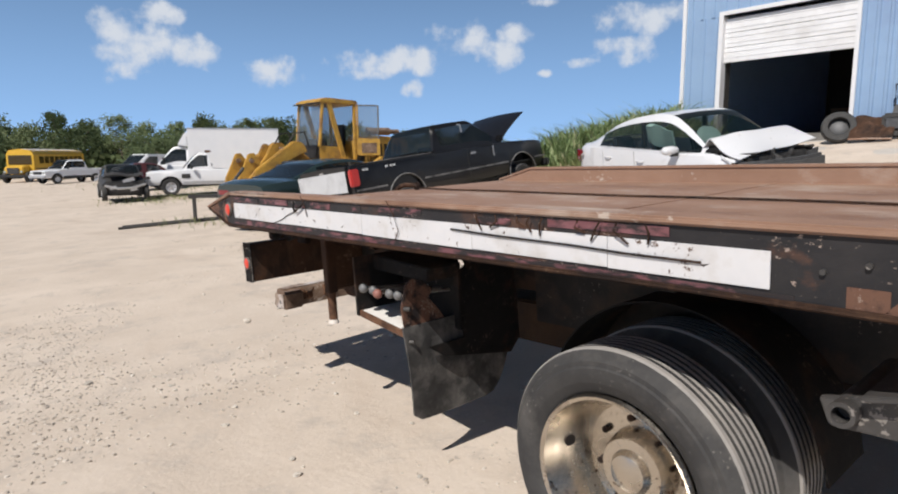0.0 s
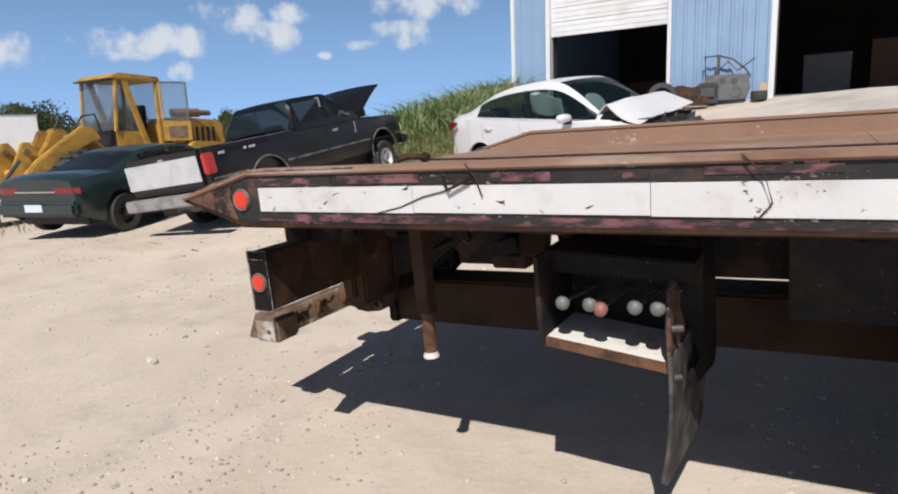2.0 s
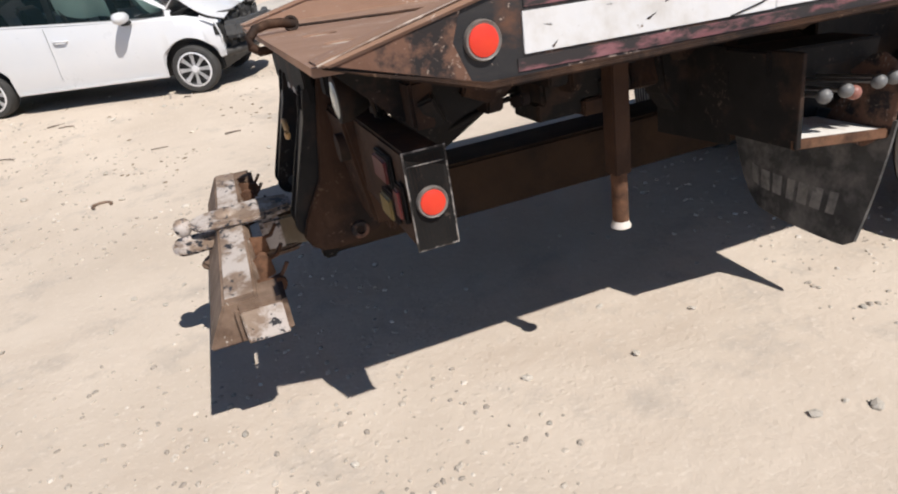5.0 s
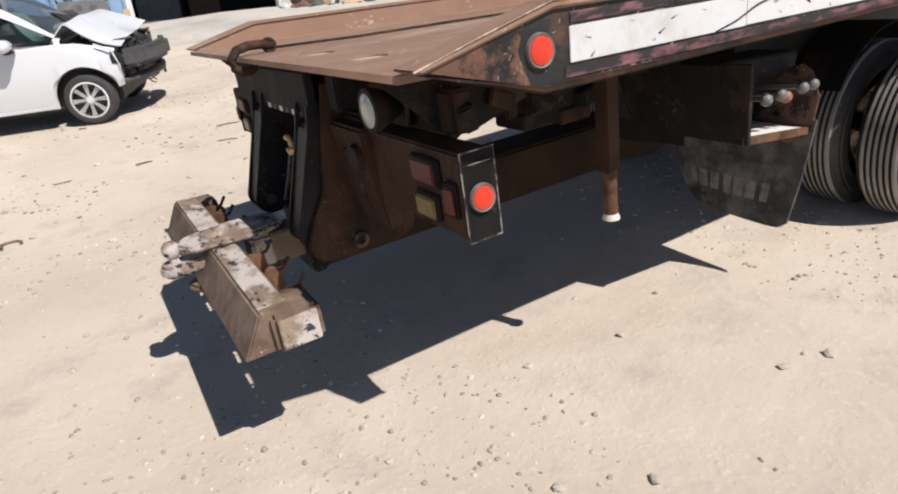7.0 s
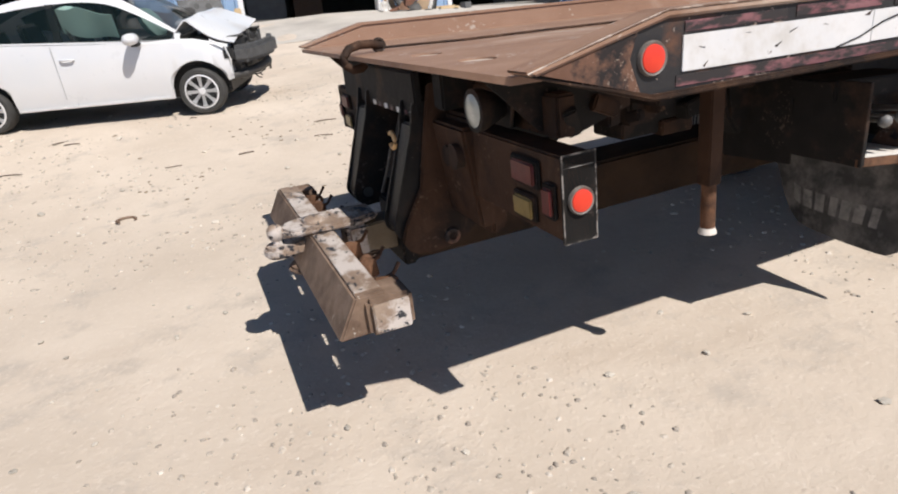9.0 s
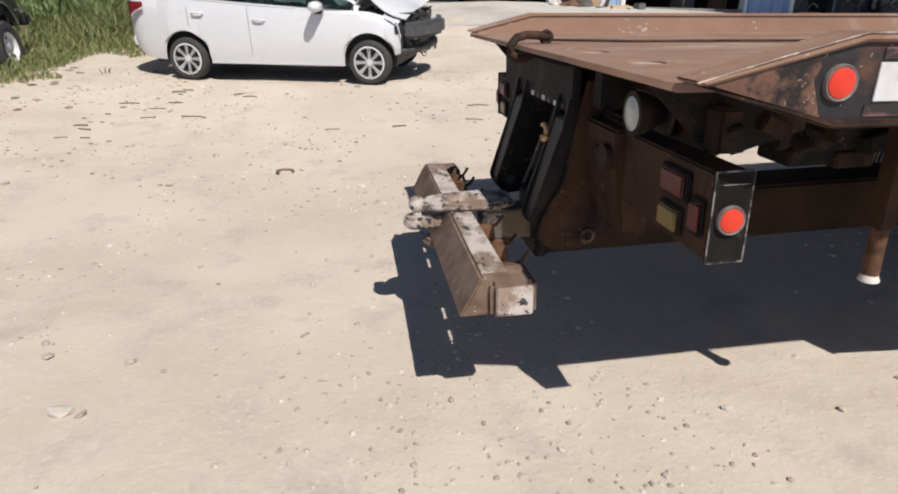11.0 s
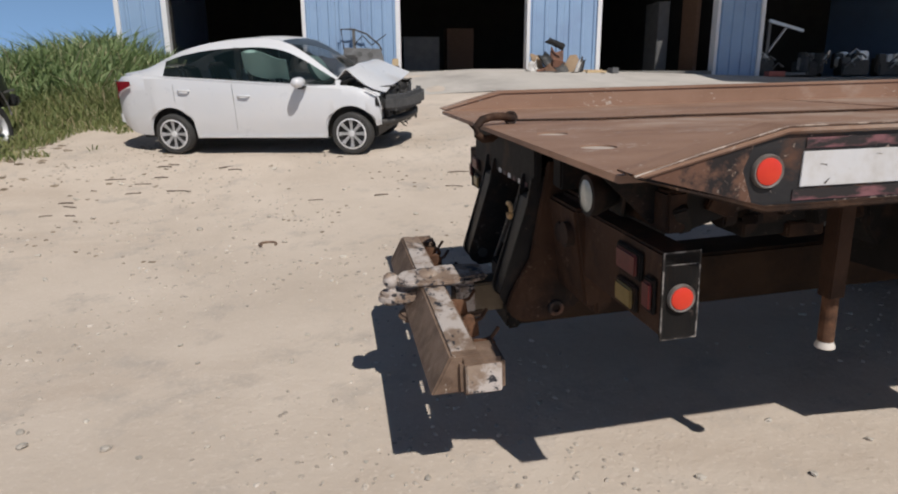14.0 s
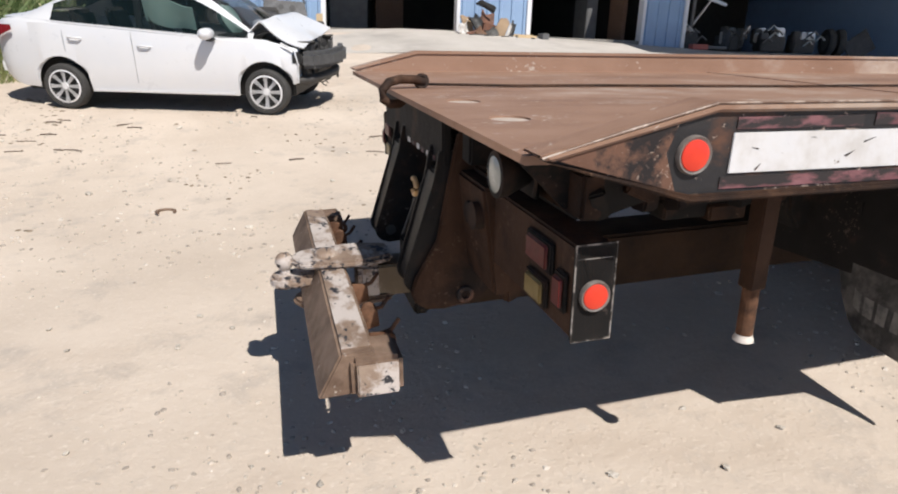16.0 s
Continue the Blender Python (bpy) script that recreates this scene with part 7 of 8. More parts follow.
old_tyre(-1.62, 12.75, floor_z(-1.62, 12.75) + 0.31, 72, 20, "worn tyre leaning against the workshop wall")
panel = thing("rusty_panel", pose(-1.0, 12.7, floor_z(-1.0, 12.7), 0, 0, 4), "brown rusty car panel propped against the wall", "car part")
part("skin", sheet(lambda u, v: (-0.38 + 0.78 * u, -0.10 + 0.42 * v ** 1.3, 0.02 + 0.50 * v + 0.03 * math.sin(9 * u)), 10, 6, 0.02), M_BROWN, panel, smooth=True)
part("edge", tube([(-0.38, -0.1, 0.03), (0.0, -0.11, 0.04), (0.4, -0.1, 0.03)], 0.02, 8), M_RUST, panel)

door = thing("car_door", pose(-0.25, 13.0, floor_z(-0.25, 13.0), -14, 0, 4), "stripped grey car door shell leaning on the wall", "car door")
M_DOORGREY = mat("grey_stripped_metal", (0.055, 0.057, 0.06), 0.55, 0.3, (0.11, 0.11, 0.115), 9, 0.5, 0.002, 30, stain=(0.05, 0.05, 0.05), stain_scale=4, stain_at=0.55)
part("shell", slab([(-0.45, 0.05), (-0.5, 0.35), (-0.46, 0.66), (0.42, 0.64), (0.48, 0.35), (0.38, 0.04)], "y", -0.07, 0.05, 0.02), M_DOORGREY, door)
part("window_frame", tube([(-0.46, 0, 0.64), (-0.50, 0.02, 1.12), (-0.2, 0.03, 1.13), (0.1, 0.02, 1.02), (0.38, 0.0, 0.76), (0.45, 0, 0.62)], 0.022, 8), M_DOORGREY, door, smooth=True)
part("channel", box(-0.24, -0.17, -0.02, 0.02, 0.62, 1.10), M_TRIMBLACK, door)
part("regulator", tube([(-0.2, -0.05, 0.75), (0.0, -0.06, 0.95), (0.2, -0.06, 0.72), (0.55, -0.06, 0.98)], 0.014, 6), M_TRIMBLACK, door)
for cx, cz, rr in ((0.2, 0.22, 0.11), (0.15, 0.48, 0.07), (-0.1, 0.50, 0.06), (-0.25, 0.25, 0.08)):
    part("hole", rod((cx, -0.075, cz), (cx, -0.066, cz), rr, 18), M_TRIMBLACK, door)
part("speaker", lathe([(0.10, 0), (0.11, 0.02), (0.06, 0.01), (0.0, 0.03)], 20, Matrix.Translation((0.2, -0.075, 0.22)) @ Matrix.Rotation(radians(90), 4, "X")), M_DOORGREY, door, smooth=True)
door2 = thing("engine_part", pose(-0.62, 12.95, floor_z(-0.62, 12.95), 0, 0, 10), "greasy dark engine part on the apron", "car part")
part("block", box(-0.25, 0.2, -0.12, 0.12, 0.0, 0.5, 0.04), M_CHARCOAL, door2)
part("cover", box(-0.2, 0.15, -0.16, -0.1, 0.15, 0.42, 0.03), M_DOORGREY, door2)
rg = random.Random(8)
M_CARD = mat("brown_cardboard", (0.26, 0.18, 0.11), 0.85, 0.0, (0.35, 0.25, 0.16), 6, 0.5)
M_PLANK = mat("raw_yellow_wood", (0.5, 0.36, 0.2), 0.7, 0.0, (0.58, 0.44, 0.27), 5, 0.5, stretch=(0.3, 4, 4))


def lump(name, x, y, w, d, h, m, label, rx=0, ry=0, rz=0, z=0.0, cat="scrap"):
    t = thing(name, pose(x, y, floor_z(x, y) + z, rx, ry, rz), label, cat)
    part("body", box(-w / 2, w / 2, -d / 2, d / 2, 0, h, min(w, d, h) * 0.08), m, t)
    part("flap", box(-w / 2 - 0.01, w * 0.1, -d / 2 - 0.006, -d / 2 + 0.01, h * 0.25, h * 0.9), m, t)
    return t


def scrap_plate(name, x, y, z, w, h, thick, m, label, rx, ry, rz, bow=0.04, notch=0.2):
    """A bent, torn sheet or board lying at a slant on the pile."""
    t = thing(name, pose(x, y, floor_z(x, y) + z, rx, ry, rz), label, "scrap", "scrap pile")
    def surface(u, v):
        cut = notch * (0.5 + 0.5 * math.sin(5.0 * u + x * 7)) * v
        return ((u - 0.5) * w * (1 - 0.15 * v), bow * math.sin(math.pi * u) + 0.4 * bow * math.sin(7 * v + x * 3), h * v * (1 - cut))
    part("sheet", sheet(surface, 9, 6, thick), m, t, smooth=30)
    return t


M_RUSTBOARD = mat("rusty_brown_board", (0.13, 0.055, 0.035), 0.8, 0.0, (0.21, 0.10, 0.06), 6, stain=(0.05, 0.03, 0.025), stain_scale=5, stain_at=0.56)
M_DIRTYWHITE = mat("dirty_white_sheet", (0.50, 0.48, 0.46), 0.6, 0.0, (0.62, 0.60, 0.57), 6, 0.5, stain=(0.25, 0.20, 0.16), stain_scale=7, stain_at=0.58)
for nm, x_, y_, z_, w, h, th, m, lab, rx, ry, rz in (
        ("scrap_board", 4.62, 12.92, 0.04, 0.36, 0.60, 0.03, M_RUSTBOARD, "torn rusty brown board leaning on a scrap pile", -24, 22, 8),
        ("scrap_board", 4.86, 12.78, 0.05, 0.26, 0.46, 0.03, M_CARD, "tan board slanted over a scrap pile", -20, 30, -8),
        ("plastic_cover", 4.62, 12.98, 0.60, 0.44, 0.16, 0.05, M_TRIMBLACK, "black plastic cover on top of a scrap pile", 40, 22, 6),
        ("white_sheet_scrap", 4.28, 12.90, 0.02, 0.20, 0.46, 0.02, M_DIRTYWHITE, "bent dirty white sheet on a scrap pile", -26, 34, 18),
        ("white_sheet_scrap", 4.16, 12.80, 0.02, 0.16, 0.24, 0.05, M_DIRTYWHITE, "crumpled dirty white scrap on the apron", -10, 8, 30),
        ("white_sheet_scrap", 5.00, 12.70, 0.02, 0.07, 0.38, 0.015, M_DIRTYWHITE, "narrow white strip leaning on a scrap pile", -26, 26, -10),
        ("dark_sheet_scrap", 5.10, 12.78, 0.02, 0.12, 0.40, 0.02, M_CHARCOAL, "dark metal strip leaning on a scrap pile", -22, 16, -16),
        ("dark_sheet_scrap", 4.74, 12.70, 0.02, 0.30, 0.26, 0.03, M_CHARCOAL, "crumpled dark metal in a scrap pile", -40, -14, 12),
        ("red_sheet_scrap", 4.40, 12.72, 0.02, 0.34, 0.15, 0.03, M_RUSTBOARD, "rusty red sheet low on a scrap pile", -34, -24, 14),
        ("red_sheet_scrap", 4.46, 12.66, 0.02, 0.22, 0.22, 0.02, M_BOARD, "brown torn sheet low on a scrap pile", -30, 36, -12),
        ("scrap_board", 4.34, 12.98, 0.05, 0.24, 0.40, 0.03, M_CARD, "tan board standing in a scrap pile", -16, -12, 20),
        ("dark_sheet_scrap", 4.52, 12.84, 0.18, 0.24, 0.34, 0.04, M_TRIMBLACK, "black torn plastic in a scrap pile", -30, -30, 10)):
    scrap_plate(nm, 4.45 + 1.3 * (x_ - 4.62), y_, z_, w * 1.2, h * 1.08, th, m, lab, rx, ry, rz)
lump("cardboard_box", 4.50, 12.97, 0.40, 0.26, 0.26, M_RUSTBOARD, "dark brown box under a scrap pile", 4, 6, 20, 0.0)
lump("wood_block", 5.50, 12.8, 0.52, 0.16, 0.07, M_PLANK, "raw yellow timber offcut on the apron", 0, 0, 6)
lump("wood_block", 5.45, 12.97, 0.56, 0.10, 0.07, M_PLANK, "raw yellow timber offcut on the apron", 0, 0, -4, 0.0)
lump("grey_block", 5.95, 12.75, 0.22, 0.2, 0.16, M_DIMGREY, "small grey block on the apron", 0, 0, 20)
for k in range(5):
    sx = 4.2 + 0.35 * k
    t = thing("scrap_rod", pose(sx, 12.6 + 0.08 * (k % 2), floor_z(sx, 12.6) + 0.02, 0, 0, 10 + 17 * k), "thin dark metal scrap lying on concrete", "scrap", "scrap rods")
    part("rod", tube([(-0.25, 0, 0.01), (0, 0.02, 0.03), (0.25, -0.01, 0.01)], 0.012, 6), M_CHARCOAL, t)
old_tyre(0.42, 13.0, floor_z(0.42, 13.0) + 0.10, 0, 0, "small worn wheel lying on the apron", 0.17)
lump("yellow_box", 0.50, 13.2, 0.14, 0.14, 0.34, M_PLANK, "small yellow box beside the doorway")

# ---- engines, tyres and parts in the shade of the covered bay ----
def engine_heap(x, y, s, label, seed):
    r2 = random.Random(seed)
    t = thing("engine_block", pose(x, y, 1.66, 0, 0, r2.uniform(-30, 30)), label, "engine")
    part("block", box(-0.35 * s, 0.35 * s, -0.25 * s, 0.25 * s, 0.05, 0.45 * s, 0.04), M_CHARCOAL, t)
    for k in range(9):
        a, b_ = r2.uniform(-0.35, 0.35) * s, r2.uniform(-0.25, 0.2) * s
        part("engine_piece", box(a - 0.12 * s, a + 0.12 * s, b_ - 0.1 * s, b_ + 0.1 * s, r2.uniform(0.1, 0.4) * s, r2.uniform(0.45, 0.72) * s, 0.03), (M_CHARCOAL, M_DOORGREY, M_STEEL)[k % 3], t)
    for k in range(4):
        p = Vector((r2.uniform(-0.4, 0.4) * s, -0.3 * s, r2.uniform(0.2, 0.6) * s))
        part("pipe", tube([p, p + Vector((0.1, -0.1, 0.15)), p + Vector((0.25, -0.05, 0.05))], 0.03 * s, 7), M_STEEL if k % 2 else M_DIMGREY, t)
    return t


engine_heap(10.9, 13.9, 0.9, "greasy car engine on the bay floor", 1)
engine_heap(12.5, 14.1, 1.0, "dark engine with pale covers on the bay floor", 2)
engine_heap(14.2, 14.3, 1.1, "heap of dusty engine parts in the bay", 3)
engine_heap(15.6, 14.5, 1.0, "greasy engine parts in the bay shade", 4)
lump("red_jack", 10.85, 13.2, 0.5, 0.22, 0.14, mat("worn_red_jack_paint", (0.3, 0.05, 0.04), 0.5, 0.0, (0.38, 0.1, 0.07), 9), "worn red floor jack before the bay")
crane = thing("engine_hoist", pose(11.1, 14.0, 1.66, 0, 0, 0), "grey engine hoist standing in the bay", "hoist")
part("post", box(-0.05, 0.05, -0.05, 0.05, 0, 1.5, 0.01), M_DIMGREY, crane)
part("jib", slab([(-0.05, 1.5), (0.0, 1.58), (1.1, 1.32), (1.1, 1.24)], "y", -0.04, 0.04, 0.01), M_STEEL, crane)
part("ram", rod((0.05, 0, 0.7), (0.55, 0, 1.36), 0.035, 12), M_STEEL, crane)
for s in (-1, 1):
    part("leg", box(-0.1, 1.0, s * 0.4 - 0.04, s * 0.4 + 0.04, 0.05, 0.13, 0.01), M_DIMGREY, crane)
old_tyre(16.9, 14.3, 1.66 + 0.40, 90, 62, "large black tyre standing in the bay", 0.42)
old_tyre(16.55, 14.4, 1.66 + 0.40, 90, 70, "large black tyre standing in the bay", 0.42)
lump("grey_hood_panel", 17.7, 14.0, 1.1, 0.05, 0.7, M_DOORGREY, "grey car bonnet propped at a slant in the bay", -20, -28, 8, 0.1)

# ---- odds and ends on the dirt ----
def bent_bar(x, y, z, pts, r, label, m, name="bent_bar"):
    t = thing(name, pose(x, y, z), label, "scrap metal")
    part("bar", tube(pts, r, 7), m, t, smooth=True)
    return t


sx, sy = -1.6, 2.75
bent_bar(sx, sy, fine(sx, sy) + 0.015, [(0.068 * math.cos(a), 0.068 * math.sin(a), 0.0) for a in np.linspace(-0.4, 4.0, 12)], 0.010, "bent dull metal ring lying on the dirt", M_DUSTY, "metal_ring")
for k, (ax, ay, bx, by) in enumerate(((-13.9, 1.2, -13.2, 4.3), (-13.4, 1.0, -12.9, 3.9))):
    zz = fine((ax + bx) / 2, (ay + by) / 2) + 0.04
    bent_bar(0, 0, 0, [(ax, ay, fine(ax, ay) + 0.04), ((ax + bx) / 2, (ay + by) / 2, zz + 0.01), (bx, by, fine(bx, by) + 0.04)], 0.035, "long dark steel bar lying on the dirt", M_CHARCOAL, "steel_bar")
frame_ = thing("scrap_metal_stand", pose(-12.8, 3.4, fine(-12.8, 3.4), 0, 0, 70), "rusty dark steel frame standing on the dirt", "scrap metal")
part("upright", box(-0.05, 0.05, -0.05, 0.05, 0, 0.75, 0.01), M_CHARCOAL, frame_)
part("upright", box(-0.75, -0.66, -0.05, 0.05, 0, 0.65, 0.01), M_CHARCOAL, frame_)
part("crosspiece", box(-0.85, 0.15, -0.04, 0.04, 0.60, 0.70, 0.01), M_CHARCOAL, frame_)
part("strut", rod((0.0, 0.0, 0.65), (0.55, 0.25, 1.35), 0.045, 8), M_CHARCOAL, frame_)

# ---- plants ----
def leaf_mat(name, dark, light, dry=None, through_=0.3):
    """Each blade, leaf or stone its own shade; leaves let a little light through."""
    m = bpy.data.materials.new(name)
    m.use_nodes = True
    n, l = m.node_tree.nodes, m.node_tree.links
    b = n["Principled BSDF"]
    g = n.new("ShaderNodeNewGeometry")
    r = n.new("ShaderNodeValToRGB")
    r.color_ramp.elements[0].color, r.color_ramp.elements[1].color = (*dark, 1), (*light, 1)
    if dry:
        r.color_ramp.elements[1].position = 0.82
        e = r.color_ramp.elements.new(0.97)
        e.color = (*dry, 1)
    l.new(g.outputs["Random Per Island"], r.inputs[0])
    l.new(r.outputs[0], b.inputs["Base Color"])
    b.inputs["Roughness"].default_value = 0.6
    b.inputs["Specular IOR Level"].default_value = 0.3
    b.inputs["Subsurface Weight"].default_value = 0.0
    tr = n.new("ShaderNodeBsdfTranslucent")
    l.new(r.outputs[0], tr.inputs[0])
    mx = n.new("ShaderNodeMixShader")
    mx.inputs[0].default_value = through_
    l.new(b.outputs[0], mx.inputs[1])
    l.new(tr.outputs[0], mx.inputs[2])
    l.new(mx.outputs[0], n["Material Output"].inputs[0])
    return m


M_REED = leaf_mat("tall_green_grass", (0.13, 0.20, 0.07), (0.34, 0.42, 0.20), (0.55, 0.50, 0.32))
M_WEED = leaf_mat("short_yard_grass", (0.13, 0.17, 0.06), (0.31, 0.33, 0.14), (0.50, 0.42, 0.26))
# far leaves: greens lightened so that the colour carries the distance haze
M_LEAF = leaf_mat("hazed_dark_leaves", (0.06, 0.09, 0.04), (0.14, 0.18, 0.08))
M_LEAF2 = leaf_mat("hazed_olive_leaves", (0.085, 0.12, 0.05), (0.2, 0.24, 0.11))
M_BARK = mat("grey_bark", (0.12, 0.09, 0.07), 0.9, 0.0, (0.18, 0.14, 0.11), 6, 0.5, 0.01, 12)


def blades(name, spots, material, label, category):
    """Grass as one sheet of bent, tapered blades: spots of (x, y, height, width)."""
    r = random.Random(21)
    verts, faces = [], []
    for x, y, h, w in spots:
        a = r.uniform(0, 2 * math.pi)
        lean = r.uniform(0.08, 0.75) * h
        ca, sa = math.cos(a), math.sin(a)
        b_ = r.uniform(0, math.pi)
        wx, wy = w * math.cos(b_), w * math.sin(b_)
        z = land(x, y) - 0.02
        i = len(verts)
        for f, ww, dr in ((0, 0.6, 0), (0.45, 1.0, 0.25), (0.8, 0.75, 0.7)):
            px, py, pz = x + ca * lean * dr, y + sa * lean * dr, z + h * f
            verts += [(px - wx * ww, py - wy * ww, pz), (px + wx * ww, py + wy * ww, pz)]
        verts.append((x + ca * lean * 1.3, y + sa * lean * 1.3, z + h * r.uniform(0.78, 1.0)))
        faces += [(i, i + 1, i + 3, i + 2), (i + 2, i + 3, i + 5, i + 4), (i + 4, i + 5, i + 6)]
    me = bpy.data.meshes.new(name)
    me.from_pydata(verts, [], faces)
    me.materials.append(material)
    me.update()
    return tagged(new(name, me), label, category, kind="stuff")


rg = random.Random(4)
spots = []
while len(spots) < 15000:
    x, y = rg.uniform(-11.5, -4.4), rg.uniform(8.6, 16.5)
    if x > -5.85 and y > 13.2:
        continue
    front = 9.3 + 0.35 * math.sin(x * 2.1) - (0.9 if x < -7.5 else 0.0) + 1.7 * sstep(-5.4, -4.4, x)
    if y < front or (noise.noise((x * 0.9, y * 0.9, 7)) < -0.45 and rg.random() < 0.7):
        continue
    h = rg.uniform(0.75, 1.4) * (1 - 0.42 * sstep(-7.0, -10.5, x)) * (0.62 + 0.38 * sstep(front, front + 1.4, y)) * (1 + 0.22 * noise.noise((x * 0.6, y * 0.6, 1))) * (1 - 0.45 * sstep(-5.6, -4.5, x))
    spots.append((x, y, h, rg.uniform(0.011, 0.027)))
blades("tall_grass", spots, M_REED, "dense tall green grass beside the workshop", "grass")
spots = []
while len(spots) < 26000:
    x, y = rg.uniform(-9.5, -3.6), rg.uniform(4.6, 10.2)
    edge = -4.85 + 0.75 * sstep(5.8, 7.6, y) + 0.25 * math.sin(y * 3.1) + 0.5 * sstep(7.4, 9, y)
    if x > edge or noise.noise((x * 1.4, y * 1.4, 2)) + 0.55 * sstep(edge, edge - 1.6, x) + 0.4 * sstep(7, 9, y) < 0.12:
        continue
    spots.append((x, y, rg.uniform(0.03, 0.17) * (1 + 1.6 * sstep(8, 9.5, y)) * (0.7 + 0.8 * sstep(edge, edge - 1.2, x)), rg.uniform(0.005, 0.012)))
blades("yard_grass", spots, M_WEED, "short patchy grass at the edge of the dirt", "grass")
spots = []
for cx, cy, n_, s in ((-24.5, 4.6, 500, 1.6), (-25.2, 6.2, 400, 1.5), (-11.6, 3.6, 90, 0.9), (-13.0, 2.6, 70, 0.9), (-31, 9, 400, 2.5), (-45, 8, 300, 4)):
    for k in range(n_):
        spots.append((rg.gauss(cx, s), rg.gauss(cy, s * 0.5), rg.uniform(0.05, 0.24), 0.008))
blades("yard_weeds", spots, M_WEED, "ragged dry weeds among the junked vehicles", "weeds")


def tree(name, h, spread, seed, leaves, label):
    """A tapered trunk with limbs and a ragged crown of many small leaves."""
    r = random.Random(seed)
    t = thing(name, pose(0, 0, -50), label, "tree", "trees along the yard's far edge")
    b = bmesh.new()
    tube([(0, 0, -0.3), (r.uniform(-.1, .1), r.uniform(-.1, .1), h * 0.25), (r.uniform(-.3, .3), r.uniform(-.3, .3), h * 0.6)], 0.13, 7, b)
    hubs = []
    for k in range(13):
        a, z0 = r.uniform(0, 6.28), h * r.uniform(0.12, 0.5)
        d = spread * r.uniform(0.35, 0.95)
        z1 = min(h * 0.93, z0 + h * r.uniform(0.08, 0.5))
        p = Vector((d * math.cos(a), d * math.sin(a), z1))
        tube([(0, 0, z0), (p.x * 0.5, p.y * 0.5, (z0 + z1) / 2 + 0.15), p], 0.05, 5, b)
        hubs.append((p, spread * r.uniform(0.28, 0.5)))
    for k in range(4):
        hubs.append((Vector((r.uniform(-.3, .3) * spread, r.uniform(-.3, .3) * spread, h * r.uniform(0.72, 0.95))), spread * r.uniform(0.2, 0.38)))
    part("trunk", b, M_BARK, t)
    verts, faces = [], []
    for p, rad in hubs:
        for k in range(210):
            q = Vector((r.gauss(0, 1), r.gauss(0, 1), r.gauss(0, 0.8)))
            q = p + q.normalized() * rad * r.uniform(0.35, 1.15)
            u = Vector((r.gauss(0, 1), r.gauss(0, 1), r.gauss(0, 1))).normalized() * r.uniform(0.10, 0.2)
            v = u.orthogonal().normalized() * r.uniform(0.07, 0.14)
            i = len(verts)
            verts += [q - u, q + v, q + u, q - v]
            faces.append((i, i + 1, i + 2, i + 3))
    me = bpy.data.meshes.new("crown")
    me.from_pydata(verts, [], faces)
    me.materials.append(leaves)
    me.update()
    c = new("crown", me)
    c.parent = t
    return t


kinds = [tree("tree", 6.4, 3.2, 1, M_LEAF, "dark green broadleaf tree behind the yard"), tree("tree", 7.4, 3.6, 2, M_LEAF2, "olive green broadleaf tree behind the yard"),
         tree("tree", 5.2, 3.4, 3, M_LEAF, "low bushy dark green tree behind the yard"), tree("tree", 8.2, 2.8, 4, M_LEAF2, "tall slender olive tree behind the yard")]
places = []
for k in range(34):
    az = radians(-93 + 1.05 * k + rg.uniform(-0.4, 0.4))
    d = rg.uniform(78, 104) if k % 3 else rg.uniform(66, 76)
    if k < 16:
        d = max(d, 84)
    s = rg.uniform(0.85, 1.15) * (1.06 if k < 7 else 0.86 if k < 14 else 0.78)
    places.append((az, d, s))
for k in range(22):
    places.append((radians(-57 + 1.25 * k + rg.uniform(-0.5, 0.5)), rg.uniform(105, 140), rg.uniform(0.6, 0.9)))
places += [(radians(-64.6), 52, 0.72), (radians(-51.5), 46, 0.50), (radians(-52.8), 47, 0.55), (radians(-67.5), 60, 0.66)]
for k, (az, d, s) in enumerate(places):
    x, y = 3.35 + d * math.sin(az), -2.58 + d * math.cos(az)
    m = pose(x, y, land(x, y) - 0.3, 0, 0, rg.uniform(0, 360))
    src = kinds[k % 4]
    c = src if k < 4 else copy_thing(src, m)
    c.matrix_world = m @ Matrix.Scale(s, 4)


def scrub():
    """Low brush that closes the view under the trees."""
    r = random.Random(31)
    verts, faces = [], []
    for k in range(26000):
        az = radians(r.uniform(-96, -30))
        d = r.uniform(80, 125)
        x, y = 3.35 + d * math.sin(az), -2.58 + d * math.cos(az)
        top = 2.6 + 1.6 * noise.noise((az * 14, d * 0.03, 0))
        if az > radians(-57):
            top *= 0.8
        q = Vector((x, y, land(x, y) + r.uniform(-0.2, top)))
        u = Vector((r.gauss(0, 1), r.gauss(0, 1), r.gauss(0, 1))).normalized() * r.uniform(0.25, 0.5)
        v = u.orthogonal().normalized() * r.uniform(0.2, 0.4)
        i = len(verts)
        verts += [q - u, q + v, q + u, q - v]
        faces.append((i, i + 1, i + 2, i + 3))
    me = bpy.data.meshes.new("brush")
    me.from_pydata(verts, [], faces)
    me.materials.append(M_LEAF)
    me.update()
    tagged(new("brush", me), "dark green brush along the far edge", "brush", kind="stuff")


scrub()

